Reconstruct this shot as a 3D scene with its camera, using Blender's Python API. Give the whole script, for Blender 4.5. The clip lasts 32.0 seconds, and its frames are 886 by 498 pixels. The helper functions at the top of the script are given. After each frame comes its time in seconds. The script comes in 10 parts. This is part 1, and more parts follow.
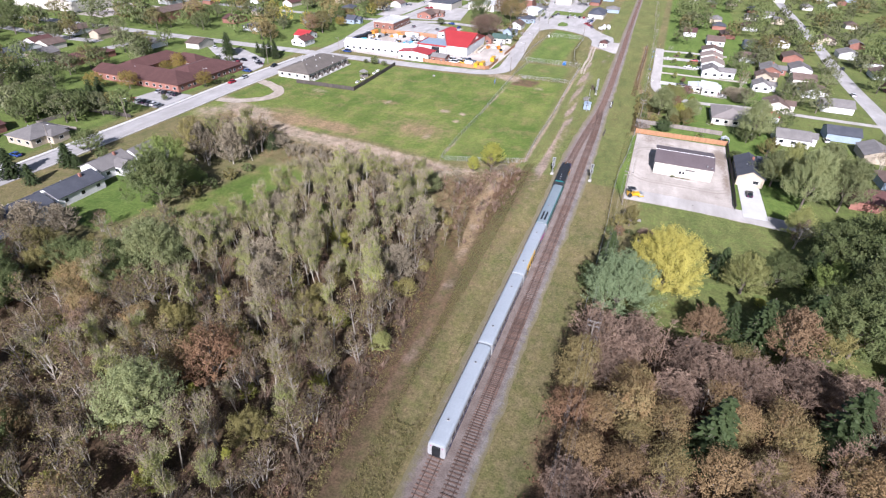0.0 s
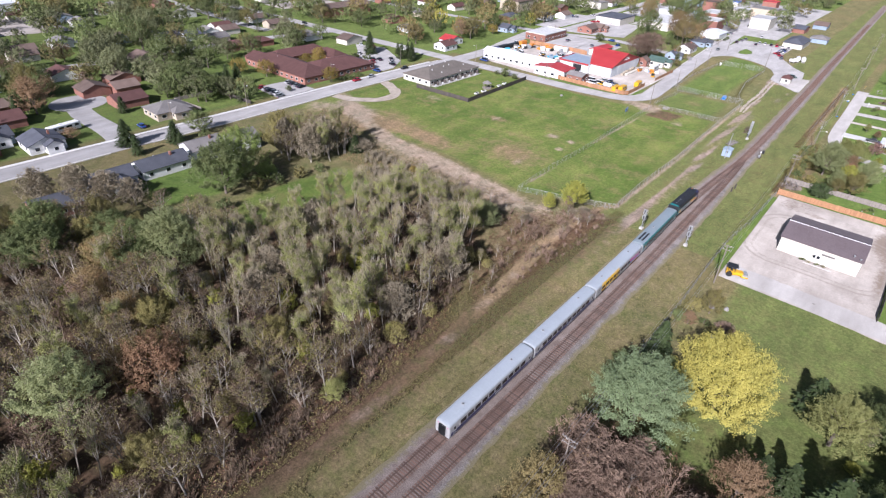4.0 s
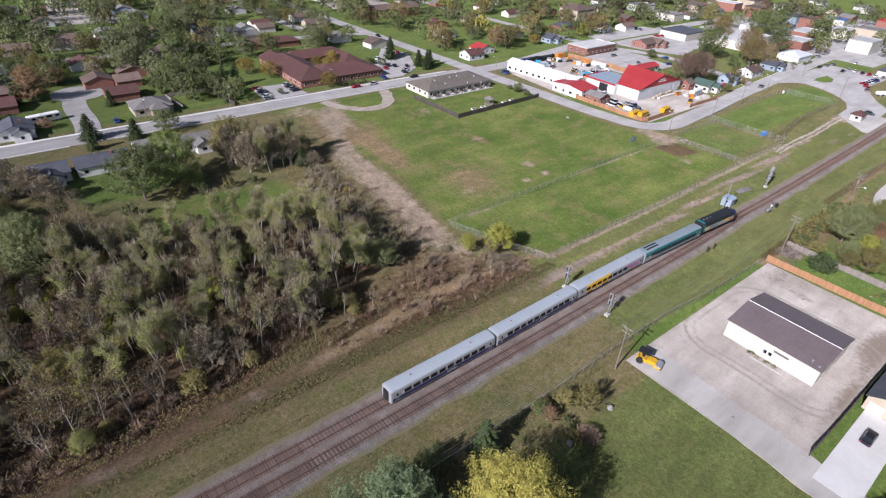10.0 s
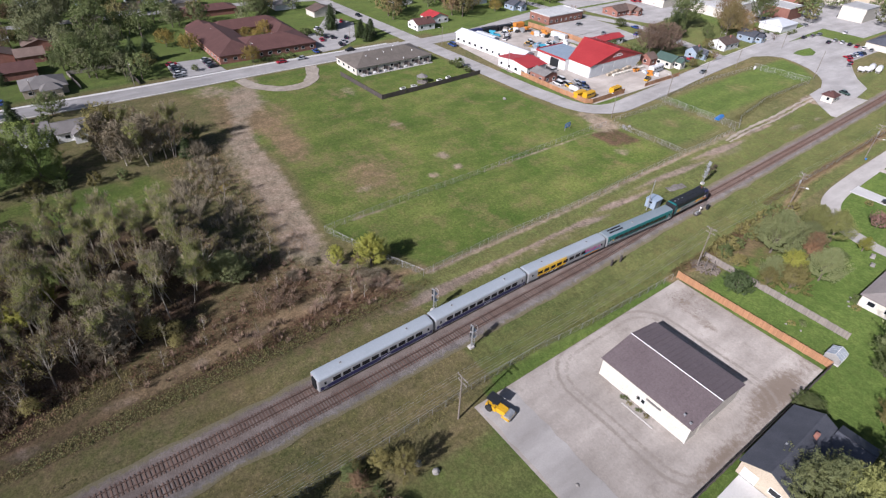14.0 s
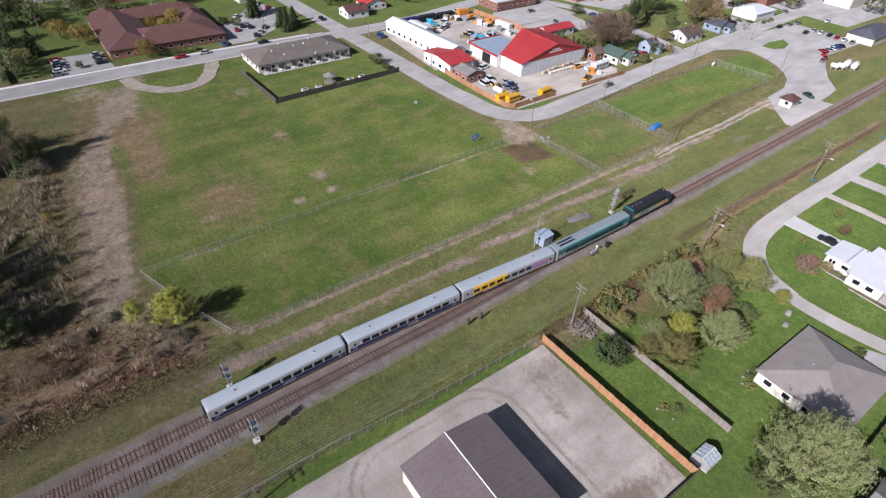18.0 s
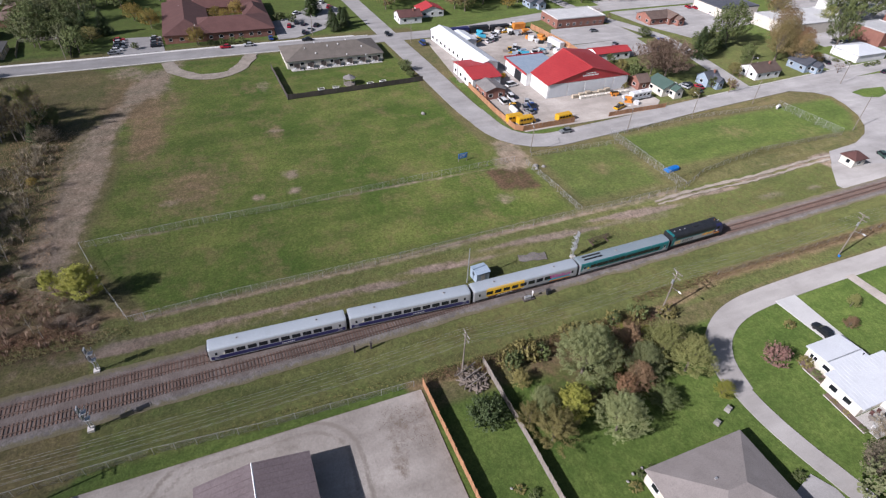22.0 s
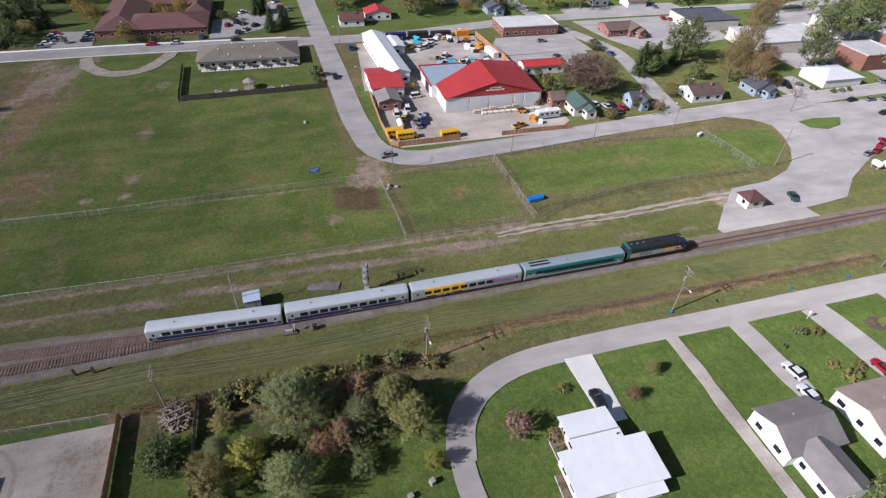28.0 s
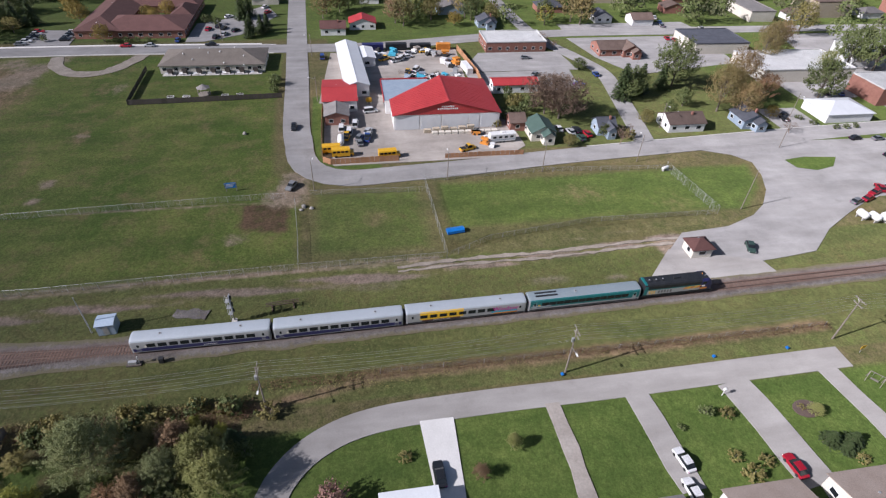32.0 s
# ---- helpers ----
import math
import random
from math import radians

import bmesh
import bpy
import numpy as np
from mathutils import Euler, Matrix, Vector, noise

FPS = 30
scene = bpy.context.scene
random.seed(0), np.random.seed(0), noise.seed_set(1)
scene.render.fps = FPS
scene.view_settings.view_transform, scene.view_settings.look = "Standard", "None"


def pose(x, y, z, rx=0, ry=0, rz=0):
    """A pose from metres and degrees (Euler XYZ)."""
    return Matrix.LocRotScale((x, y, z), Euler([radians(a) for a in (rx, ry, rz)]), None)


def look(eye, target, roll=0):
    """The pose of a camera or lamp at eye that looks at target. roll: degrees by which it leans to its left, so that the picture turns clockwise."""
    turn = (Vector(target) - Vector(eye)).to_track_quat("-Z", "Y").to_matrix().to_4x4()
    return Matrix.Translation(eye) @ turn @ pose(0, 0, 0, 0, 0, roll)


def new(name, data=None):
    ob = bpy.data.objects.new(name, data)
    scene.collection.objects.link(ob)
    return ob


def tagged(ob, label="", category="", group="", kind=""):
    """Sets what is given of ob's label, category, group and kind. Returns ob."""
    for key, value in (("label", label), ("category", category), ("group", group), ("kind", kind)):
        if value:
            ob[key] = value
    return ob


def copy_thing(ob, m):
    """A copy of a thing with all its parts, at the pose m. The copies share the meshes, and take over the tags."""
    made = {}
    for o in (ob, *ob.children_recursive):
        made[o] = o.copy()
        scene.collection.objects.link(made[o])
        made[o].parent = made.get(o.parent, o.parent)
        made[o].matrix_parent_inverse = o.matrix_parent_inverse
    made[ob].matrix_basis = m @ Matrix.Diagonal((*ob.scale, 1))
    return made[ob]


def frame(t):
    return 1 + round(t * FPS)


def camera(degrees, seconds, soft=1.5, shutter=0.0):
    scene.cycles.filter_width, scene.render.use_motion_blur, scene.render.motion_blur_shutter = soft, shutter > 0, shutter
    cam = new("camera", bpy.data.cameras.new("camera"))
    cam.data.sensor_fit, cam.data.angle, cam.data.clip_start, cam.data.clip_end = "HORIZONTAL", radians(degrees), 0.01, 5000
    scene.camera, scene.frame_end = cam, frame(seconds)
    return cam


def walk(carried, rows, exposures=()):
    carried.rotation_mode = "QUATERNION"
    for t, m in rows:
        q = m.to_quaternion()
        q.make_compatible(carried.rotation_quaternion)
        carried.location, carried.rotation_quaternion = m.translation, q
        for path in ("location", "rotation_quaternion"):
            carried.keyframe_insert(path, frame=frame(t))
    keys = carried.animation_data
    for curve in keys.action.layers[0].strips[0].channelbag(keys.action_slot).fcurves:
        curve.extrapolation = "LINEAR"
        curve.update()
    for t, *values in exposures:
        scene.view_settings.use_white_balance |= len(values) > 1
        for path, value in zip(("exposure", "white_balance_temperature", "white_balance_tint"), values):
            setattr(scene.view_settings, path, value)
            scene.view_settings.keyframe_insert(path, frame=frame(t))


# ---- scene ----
cam = camera(78.43, 32.0, soft=1.25)
# seconds, eye x y z in metres, pitch from straight down, roll, heading
ROWS = [
    (0.0, 2.60, -0.16, 77.61, 57.07, -1.90, 21.01),
    (0.5, 5.22, 3.57, 77.50, 57.07, -1.98, 23.53),
    (1.0, 7.71, 7.36, 77.49, 57.06, -2.04, 25.81),
    (1.5, 10.13, 11.25, 77.47, 57.06, -2.10, 27.98),
    (2.0, 12.46, 15.14, 77.49, 57.07, -2.19, 29.91),
    (2.5, 14.68, 19.18, 77.45, 57.05, -2.24, 32.05),
    (3.0, 16.76, 23.33, 77.35, 57.06, -2.29, 34.65),
    (3.5, 18.86, 27.40, 77.32, 57.00, -2.33, 37.69),
    (5.5, 26.00, 44.79, 76.73, 56.95, -2.54, 47.78),
    (6.0, 27.75, 48.59, 76.91, 56.94, -2.60, 48.76),
    (6.5, 29.46, 52.52, 77.07, 56.90, -2.60, 49.50),
    (7.0, 31.26, 56.62, 77.31, 56.86, -2.61, 50.19),
    (7.5, 33.07, 60.80, 77.55, 56.81, -2.59, 50.75),
    (8.0, 34.88, 65.03, 77.82, 56.76, -2.53, 51.29),
    (8.5, 36.66, 69.16, 78.08, 56.70, -2.52, 51.63),
    (9.0, 38.38, 73.31, 78.33, 56.66, -2.49, 51.84),
    (9.5, 40.05, 77.26, 78.51, 56.65, -2.52, 52.06),
    (10.0, 41.67, 81.25, 78.75, 56.60, -2.51, 52.18),
    (10.5, 42.95, 85.50, 78.96, 56.57, -2.48, 52.31),
    (11.0, 43.98, 89.86, 79.17, 56.54, -2.49, 52.40),
    (11.5, 44.77, 94.49, 79.48, 56.51, -2.50, 52.51),
    (12.0, 45.26, 99.27, 79.76, 56.46, -2.44, 52.59),
    (12.5, 45.64, 104.25, 79.99, 56.10, -2.38, 52.71),
    (13.0, 45.84, 109.42, 80.23, 55.28, -2.37, 52.87),
    (13.5, 45.98, 114.67, 80.40, 54.08, -2.33, 53.02),
    (15.5, 45.63, 137.03, 80.96, 50.37, -2.25, 53.63),
    (16.0, 45.70, 142.66, 81.01, 50.39, -2.22, 53.72),
    (16.5, 45.72, 148.46, 81.34, 50.30, -2.21, 53.85),
    (17.0, 46.02, 154.21, 81.40, 50.32, -2.18, 53.98),
    (17.5, 46.37, 160.02, 81.62, 50.28, -2.14, 54.14),
    (18.0, 46.92, 165.81, 81.91, 50.27, -2.10, 54.35),
    (18.5, 48.05, 171.23, 82.07, 50.30, -2.10, 54.48),
    (19.0, 49.42, 176.10, 82.22, 50.30, -2.15, 54.68),
    (19.5, 50.92, 180.69, 82.24, 50.33, -2.21, 56.02),
    (20.0, 52.59, 185.12, 82.28, 50.39, -2.25, 57.61),
    (20.5, 54.20, 189.47, 82.19, 50.46, -2.32, 59.93),
    (21.0, 55.85, 193.96, 82.08, 50.51, -2.32, 62.34),
    (21.5, 57.28, 198.56, 82.00, 50.51, -2.33, 65.13),
    (22.0, 58.50, 203.30, 81.82, 50.51, -2.33, 67.96),
    (22.5, 59.77, 208.03, 81.74, 50.54, -2.33, 69.49),
    (23.0, 60.83, 212.73, 81.82, 50.56, -2.38, 70.34),
    (23.5, 61.84, 217.55, 81.97, 50.56, -2.37, 70.86),
    (24.0, 62.80, 222.51, 82.21, 50.52, -2.38, 71.31),
    (24.5, 63.74, 227.46, 82.44, 50.50, -2.39, 71.64),
    (25.0, 64.58, 232.50, 82.70, 50.46, -2.34, 71.92),
    (25.5, 65.35, 237.51, 83.05, 50.40, -2.34, 72.16),
    (27.5, 66.91, 257.58, 84.11, 50.02, -2.11, 74.61),
    (28.0, 66.96, 262.39, 84.26, 50.00, -2.08, 74.88),
    (28.5, 66.91, 267.14, 84.36, 50.04, -2.11, 74.94),
    (29.0, 66.74, 271.73, 84.38, 50.11, -2.19, 74.93),
    (29.5, 66.30, 276.24, 84.34, 50.18, -2.27, 75.29),
    (30.0, 65.57, 280.67, 84.19, 50.23, -2.33, 76.30),
    (30.5, 64.65, 285.20, 83.97, 50.27, -2.31, 78.07),
    (31.0, 63.60, 289.69, 83.80, 50.31, -2.26, 79.55),
    (31.5, 62.65, 294.00, 83.61, 50.39, -2.24, 80.33),
    (32.0, 61.91, 298.25, 83.47, 50.51, -2.22, 80.84),
]
# seconds, stops, kelvin, tint
EXPOSURES = [(0.0, 0.82, 5680, 20), (7.0, 0.50, 5700, 20), (13.0, 0.35, 5820, 18.5), (32.0, 0.34, 5850, 18.5)]
walk(cam, [(t, pose(x, y, z, rx, ry, rz)) for t, x, y, z, rx, ry, rz in ROWS], EXPOSURES)

# ---- light ----
world = bpy.data.worlds.new("world")
scene.world = world
world.use_nodes = True
sky = world.node_tree.nodes.new("ShaderNodeTexSky")
sky.sky_type, sky.sun_disc = "NISHITA", False
sky.sun_elevation, sky.sun_rotation = radians(33), radians(168.5)
sky.air_density, sky.dust_density = 1.2, 2.0
back = world.node_tree.nodes["Background"]
back.inputs["Strength"].default_value = 0.052
world.node_tree.links.new(sky.outputs["Color"], back.inputs["Color"])
sun = new("sun", bpy.data.lights.new("sun", "SUN"))
sun.data.energy, sun.data.angle, sun.data.color = 5.0, radians(0.6), (1.0, 0.94, 0.86)
sun.matrix_world = look((20, -98, 66), (0, 0, 0))


# ---- materials ----
def nodes_of(name):
    m = bpy.data.materials.new(name)
    m.use_nodes = True
    t = m.node_tree
    return m, t.nodes, t.links, t.nodes["Principled BSDF"]


def noise_node(nodes, links, coord, scale, detail=4.0, rough=0.6):
    n = nodes.new("ShaderNodeTexNoise")
    n.inputs["Scale"].default_value, n.inputs["Detail"].default_value, n.inputs["Roughness"].default_value = scale, detail, rough
    links.new(coord, n.inputs["Vector"])
    return n.outputs["Fac"]


def ramp(nodes, links, fac, a, b, lo=0.35, hi=0.65):
    r = nodes.new("ShaderNodeValToRGB")
    e = r.color_ramp.elements
    e[0].position, e[1].position = lo, hi
    e[0].color, e[1].color = (*a, 1), (*b, 1)
    links.new(fac, r.inputs["Fac"])
    return r.outputs["Color"]


def mixed(nodes, links, fac, a, b, how="MIX"):
    m = nodes.new("ShaderNodeMix")
    m.data_type, m.blend_type = "RGBA", how
    for socket, value in ((m.inputs["Factor"], fac), (m.inputs["A"], a), (m.inputs["B"], b)):
        if isinstance(value, (int, float)):
            socket.default_value = value
        elif isinstance(value, tuple):
            socket.default_value = (*value, 1)
        else:
            links.new(value, socket)
    return m.outputs["Result"]


def surf(name, a, b, scale=0.6, fine=9.0, rough=0.8, metal=0.0, bump=0.15, vary=0.0, spread=0.25, world_space=False, grit=0.24):
    """A surface of two colours, blotched at a large and a small scale. vary: brightness from object to object."""
    m, nodes, links, p = nodes_of(name)
    if world_space:
        coord = nodes.new("ShaderNodeNewGeometry").outputs["Position"]
    else:
        coord = nodes.new("ShaderNodeTexCoord").outputs["Object"]
    big = noise_node(nodes, links, coord, scale, 5.0, 0.65)
    small = noise_node(nodes, links, coord, fine, 3.0, 0.7)
    col = ramp(nodes, links, big, a, b, 0.5 - spread, 0.5 + spread)
    grain = ramp(nodes, links, small, (1 - grit * 1.15,) * 3, (1 + grit * 0.85,) * 3, 0.25, 0.75)
    col = mixed(nodes, links, 1.0, col, grain, "MULTIPLY")
    if vary:
        info = nodes.new("ShaderNodeObjectInfo")
        tone = ramp(nodes, links, info.outputs["Random"], (1 - vary,) * 3, (1 + vary,) * 3, 0, 1)
        col = mixed(nodes, links, 1.0, col, tone, "MULTIPLY")
    links.new(col, p.inputs["Base Color"])
    p.inputs["Roughness"].default_value, p.inputs["Metallic"].default_value = rough, metal
    if bump:
        bn = nodes.new("ShaderNodeBump")
        bn.inputs["Strength"].default_value, bn.inputs["Distance"].default_value = bump, 0.05
        links.new(small, bn.inputs["Height"])
        links.new(bn.outputs["Normal"], p.inputs["Normal"])
    return m


def worn(name, a, b, stain, scale, fine, weedy=False, grit=0.25):
    """A trodden or driven surface: two tones, dark stains, drawn-out wheel marks and fine stones."""
    m, nodes, links, p = nodes_of(name)
    coord = nodes.new("ShaderNodeNewGeometry").outputs["Position"]
    col = ramp(nodes, links, noise_node(nodes, links, coord, scale, 6.0, 0.7), a, b, 0.35, 0.65)
    spots = noise_node(nodes, links, coord, scale * 2.3, 7.0, 0.75)
    col = mixed(nodes, links, ramp(nodes, links, spots, (0, 0, 0), (0.8, 0.8, 0.8), 0.56, 0.74), col, stain)
    drawn = nodes.new("ShaderNodeMapping")
    drawn.inputs["Scale"].default_value = (0.22, 0.05, 1.0)
    drawn.inputs["Rotation"].default_value = (0, 0, 0.9)
    links.new(coord, drawn.inputs["Vector"])
    marks = noise_node(nodes, links, drawn.outputs["Vector"], 1.0, 4.0, 0.6)
    col = mixed(nodes, links, 1.0, col, ramp(nodes, links, marks, (0.80, 0.79, 0.78), (1.10, 1.10, 1.10), 0.32, 0.68), "MULTIPLY")
    small = noise_node(nodes, links, coord, fine * 3, 5.0, 0.8)
    col = mixed(nodes, links, 1.0, col, ramp(nodes, links, small, (1 - grit * 1.15,) * 3, (1 + grit,) * 3, 0.28, 0.72), "MULTIPLY")
    for key, tone in (("earth", (0.150, 0.116, 0.088)), ("tyre", (0.205, 0.178, 0.152))):
        mark = nodes.new("ShaderNodeAttribute")
        mark.attribute_name = key
        rise = nodes.new("ShaderNodeMath")
        rise.operation = "MULTIPLY_ADD"
        links.new(noise_node(nodes, links, coord, 0.9, 6.0, 0.75), rise.inputs[0])
        rise.inputs[1].default_value = 1.0
        links.new(mark.outputs["Fac"], rise.inputs[2])
        col = mixed(nodes, links, ramp(nodes, links, rise.outputs[0], (0, 0, 0), (0.85, 0.85, 0.85), 0.75, 1.1), col, tone)
    if weedy:
        edge = nodes.new("ShaderNodeAttribute")
        edge.attribute_name = "weedy"
        core = nodes.new("ShaderNodeAttribute")
        core.attribute_name = "rusty"
        col = mixed(nodes, links, core.outputs["Fac"], col, ramp(nodes, links, small, (0.085, 0.052, 0.038), (0.185, 0.122, 0.092), 0.3, 0.7))
        lift = nodes.new("ShaderNodeMath")
        lift.operation = "MULTIPLY_ADD"
        links.new(noise_node(nodes, links, coord, 1.1, 5.0, 0.75), lift.inputs[0])
        lift.inputs[1].default_value = 1.1
        links.new(edge.outputs["Fac"], lift.inputs[2])
        over = ramp(nodes, links, lift.outputs[0], (0, 0, 0), (1, 1, 1), 0.72, 1.0)
        col = mixed(nodes, links, over, col, ramp(nodes, links, small, (0.075, 0.068, 0.036), (0.175, 0.150, 0.088), 0.3, 0.7))
    links.new(col, p.inputs["Base Color"])
    p.inputs["Roughness"].default_value = 0.92
    p.inputs["Diffuse Roughness"].default_value = 0.8
    bn = nodes.new("ShaderNodeBump")
    bn.inputs["Strength"].default_value, bn.inputs["Distance"].default_value = 0.4, 0.05
    links.new(small, bn.inputs["Height"])
    links.new(bn.outputs["Normal"], p.inputs["Normal"])
    return m


def ground_material():
    m, nodes, links, p = nodes_of("ground")
    coord = nodes.new("ShaderNodeNewGeometry").outputs["Position"]
    big = noise_node(nodes, links, coord, 0.035, 6.0, 0.65)
    mid = noise_node(nodes, links, coord, 0.35, 5.0, 0.7)
    small = noise_node(nodes, links, coord, 3.0, 4.0, 0.75)

    def weight(name):
        n = nodes.new("ShaderNodeAttribute")
        n.attribute_name = name
        # ragged edge: the weight is pushed up or down by the noise before it is sharpened
        add = nodes.new("ShaderNodeMath")
        add.operation = "MULTIPLY_ADD"
        links.new(mid, add.inputs[0])
        add.inputs[1].default_value = 0.9
        links.new(n.outputs["Fac"], add.inputs[2])
        r = nodes.new("ShaderNodeMapRange")
        r.interpolation_type = "SMOOTHSTEP"
        r.inputs["From Min"].default_value, r.inputs["From Max"].default_value = 0.66, 1.26
        links.new(add.outputs[0], r.inputs["Value"])
        return r.outputs["Result"]

    olive = ramp(nodes, links, big, (0.108, 0.094, 0.043), (0.082, 0.091, 0.034))
    col = mixed(nodes, links, ramp(nodes, links, mid, (0, 0, 0), (1, 1, 1), 0.4, 0.75), olive, (0.150, 0.122, 0.071))
    lawn = ramp(nodes, links, mid, (0.058, 0.096, 0.021), (0.092, 0.127, 0.033), 0.3, 0.7)
    mown = weight("lawn")
    col = mixed(nodes, links, mown, col, lawn)
    wave = nodes.new("ShaderNodeTexWave")
    wave.inputs["Scale"].default_value, wave.inputs["Distortion"].default_value, wave.inputs["Detail"].default_value = 0.28, 1.2, 2.0
    turned = nodes.new("ShaderNodeMapping")
    turned.inputs["Rotation"].default_value = (0, 0, 1.35)
    links.new(coord, turned.inputs["Vector"])
    links.new(turned.outputs["Vector"], wave.inputs["Vector"])
    lawn = mixed(nodes, links, 1.0, lawn, ramp(nodes, links, wave.outputs["Fac"], (0.84, 0.86, 0.84), (1.14, 1.12, 1.12), 0.2, 0.8), "MULTIPLY")
    field = ramp(nodes, links, big, (0.052, 0.088, 0.017), (0.108, 0.130, 0.036), 0.35, 0.65)
    field = mixed(nodes, links, ramp(nodes, links, mid, (0, 0, 0), (0.5, 0.5, 0.5), 0.5, 0.8), field, (0.125, 0.118, 0.045))
    worn_grass = noise_node(nodes, links, coord, 0.11, 7.0, 0.72)
    field = mixed(nodes, links, ramp(nodes, links, worn_grass, (0, 0, 0), (0.7, 0.7, 0.7), 0.50, 0.70), field, (0.165, 0.128, 0.068))
    field = mixed(nodes, links, ramp(nodes, links, worn_grass, (0.6, 0.6, 0.6), (0, 0, 0), 0.30, 0.44), field, (0.044, 0.082, 0.014))
    col = mixed(nodes, links, weight("field"), col, field)
    # brown fallen leaves, darkened so the colour carries shade between the trees
    col = mixed(nodes, links, weight("litter"), col, ramp(nodes, links, mid, (0.050, 0.034, 0.022), (0.112, 0.076, 0.048), 0.3, 0.7))
    col = mixed(nodes, links, weight("dry"), col, ramp(nodes, links, mid, (0.112, 0.082, 0.048), (0.215, 0.160, 0.098), 0.25, 0.8))
    col = mixed(nodes, links, weight("dirt"), col, ramp(nodes, links, mid, (0.135, 0.106, 0.076), (0.300, 0.248, 0.196), 0.25, 0.8))
    rut = ramp(nodes, links, noise_node(nodes, links, coord, 0.3, 5.0, 0.65), (0.138, 0.108, 0.088), (0.238, 0.194, 0.164), 0.3, 0.7)
    col = mixed(nodes, links, weight("rut"), col, rut)
    lumps = noise_node(nodes, links, coord, 1.1, 5.0, 0.8)
    col = mixed(nodes, links, 1.0, col, ramp(nodes, links, lumps, (0.70, 0.72, 0.68), (1.30, 1.27, 1.28), 0.3, 0.7), "MULTIPLY")
    grain = ramp(nodes, links, small, (0.52, 0.52, 0.52), (1.42, 1.42, 1.42), 0.3, 0.7)
    calm = nodes.new("ShaderNodeMath")
    calm.operation = "MULTIPLY_ADD"
    links.new(mown, calm.inputs[0])
    calm.inputs[1].default_value, calm.inputs[2].default_value = -0.3, 1.0
    col = mixed(nodes, links, calm.outputs[0], col, grain, "MULTIPLY")
    streak = nodes.new("ShaderNodeMapping")
    streak.inputs["Scale"].default_value = (0.16, 0.05, 1.0)
    streak.inputs["Rotation"].default_value = (0, 0, 0.5)
    links.new(coord, streak.inputs["Vector"])
    patch = noise_node(nodes, links, streak.outputs["Vector"], 1.0, 4.0, 0.65)
    col = mixed(nodes, links, 1.0, col, ramp(nodes, links, patch, (0.80, 0.84, 0.80), (1.2, 1.14, 1.14), 0.33, 0.68), "MULTIPLY")
    links.new(col, p.inputs["Base Color"])
    p.inputs["Roughness"].default_value = 0.95
    p.inputs["Diffuse Roughness"].default_value = 1.0
    p.inputs["Specular IOR Level"].default_value = 0.15
    bn = nodes.new("ShaderNodeBump")
    bn.inputs["Strength"].default_value, bn.inputs["Distance"].default_value = 0.6, 0.12
    links.new(small, bn.inputs["Height"])
    links.new(bn.outputs["Normal"], p.inputs["Normal"])
    return m


def leaf_material(name, a, b, c):
    """Leaves that differ in tone from leaf to leaf and from tree to tree; some light passes through."""
    m, nodes, links, p = nodes_of(name)
    isle = nodes.new("ShaderNodeNewGeometry").outputs["Random Per Island"]
    a, b = [tuple(p * 0.72 + q * 0.28 for p, q in zip(u, v)) for u, v in ((a, b), (b, a))]
    col = ramp(nodes, links, isle, a, b, 0.05, 0.95)
    coord = nodes.new("ShaderNodeTexCoord").outputs["Object"]
    col = mixed(nodes, links, ramp(nodes, links, noise_node(nodes, links, coord, 0.35, 3.0), (0, 0, 0), (1, 1, 1), 0.45, 0.7), col, c)
    tone = ramp(nodes, links, nodes.new("ShaderNodeObjectInfo").outputs["Random"], (0.75,) * 3, (1.25,) * 3, 0, 1)
    col = mixed(nodes, links, 1.0, col, tone, "MULTIPLY")
    links.new(col, p.inputs["Base Color"])
    p.inputs["Roughness"].default_value = 0.6
    p.inputs["Specular IOR Level"].default_value = 0.25
    thin = nodes.new("ShaderNodeBsdfTranslucent")
    links.new(col, thin.inputs["Color"])
    mix = nodes.new("ShaderNodeMixShader")
    mix.inputs["Fac"].default_value = 0.26
    links.new(p.outputs["BSDF"], mix.inputs[1])
    links.new(thin.outputs["BSDF"], mix.inputs[2])
    links.new(mix.outputs["Shader"], nodes["Material Output"].inputs["Surface"])
    return m


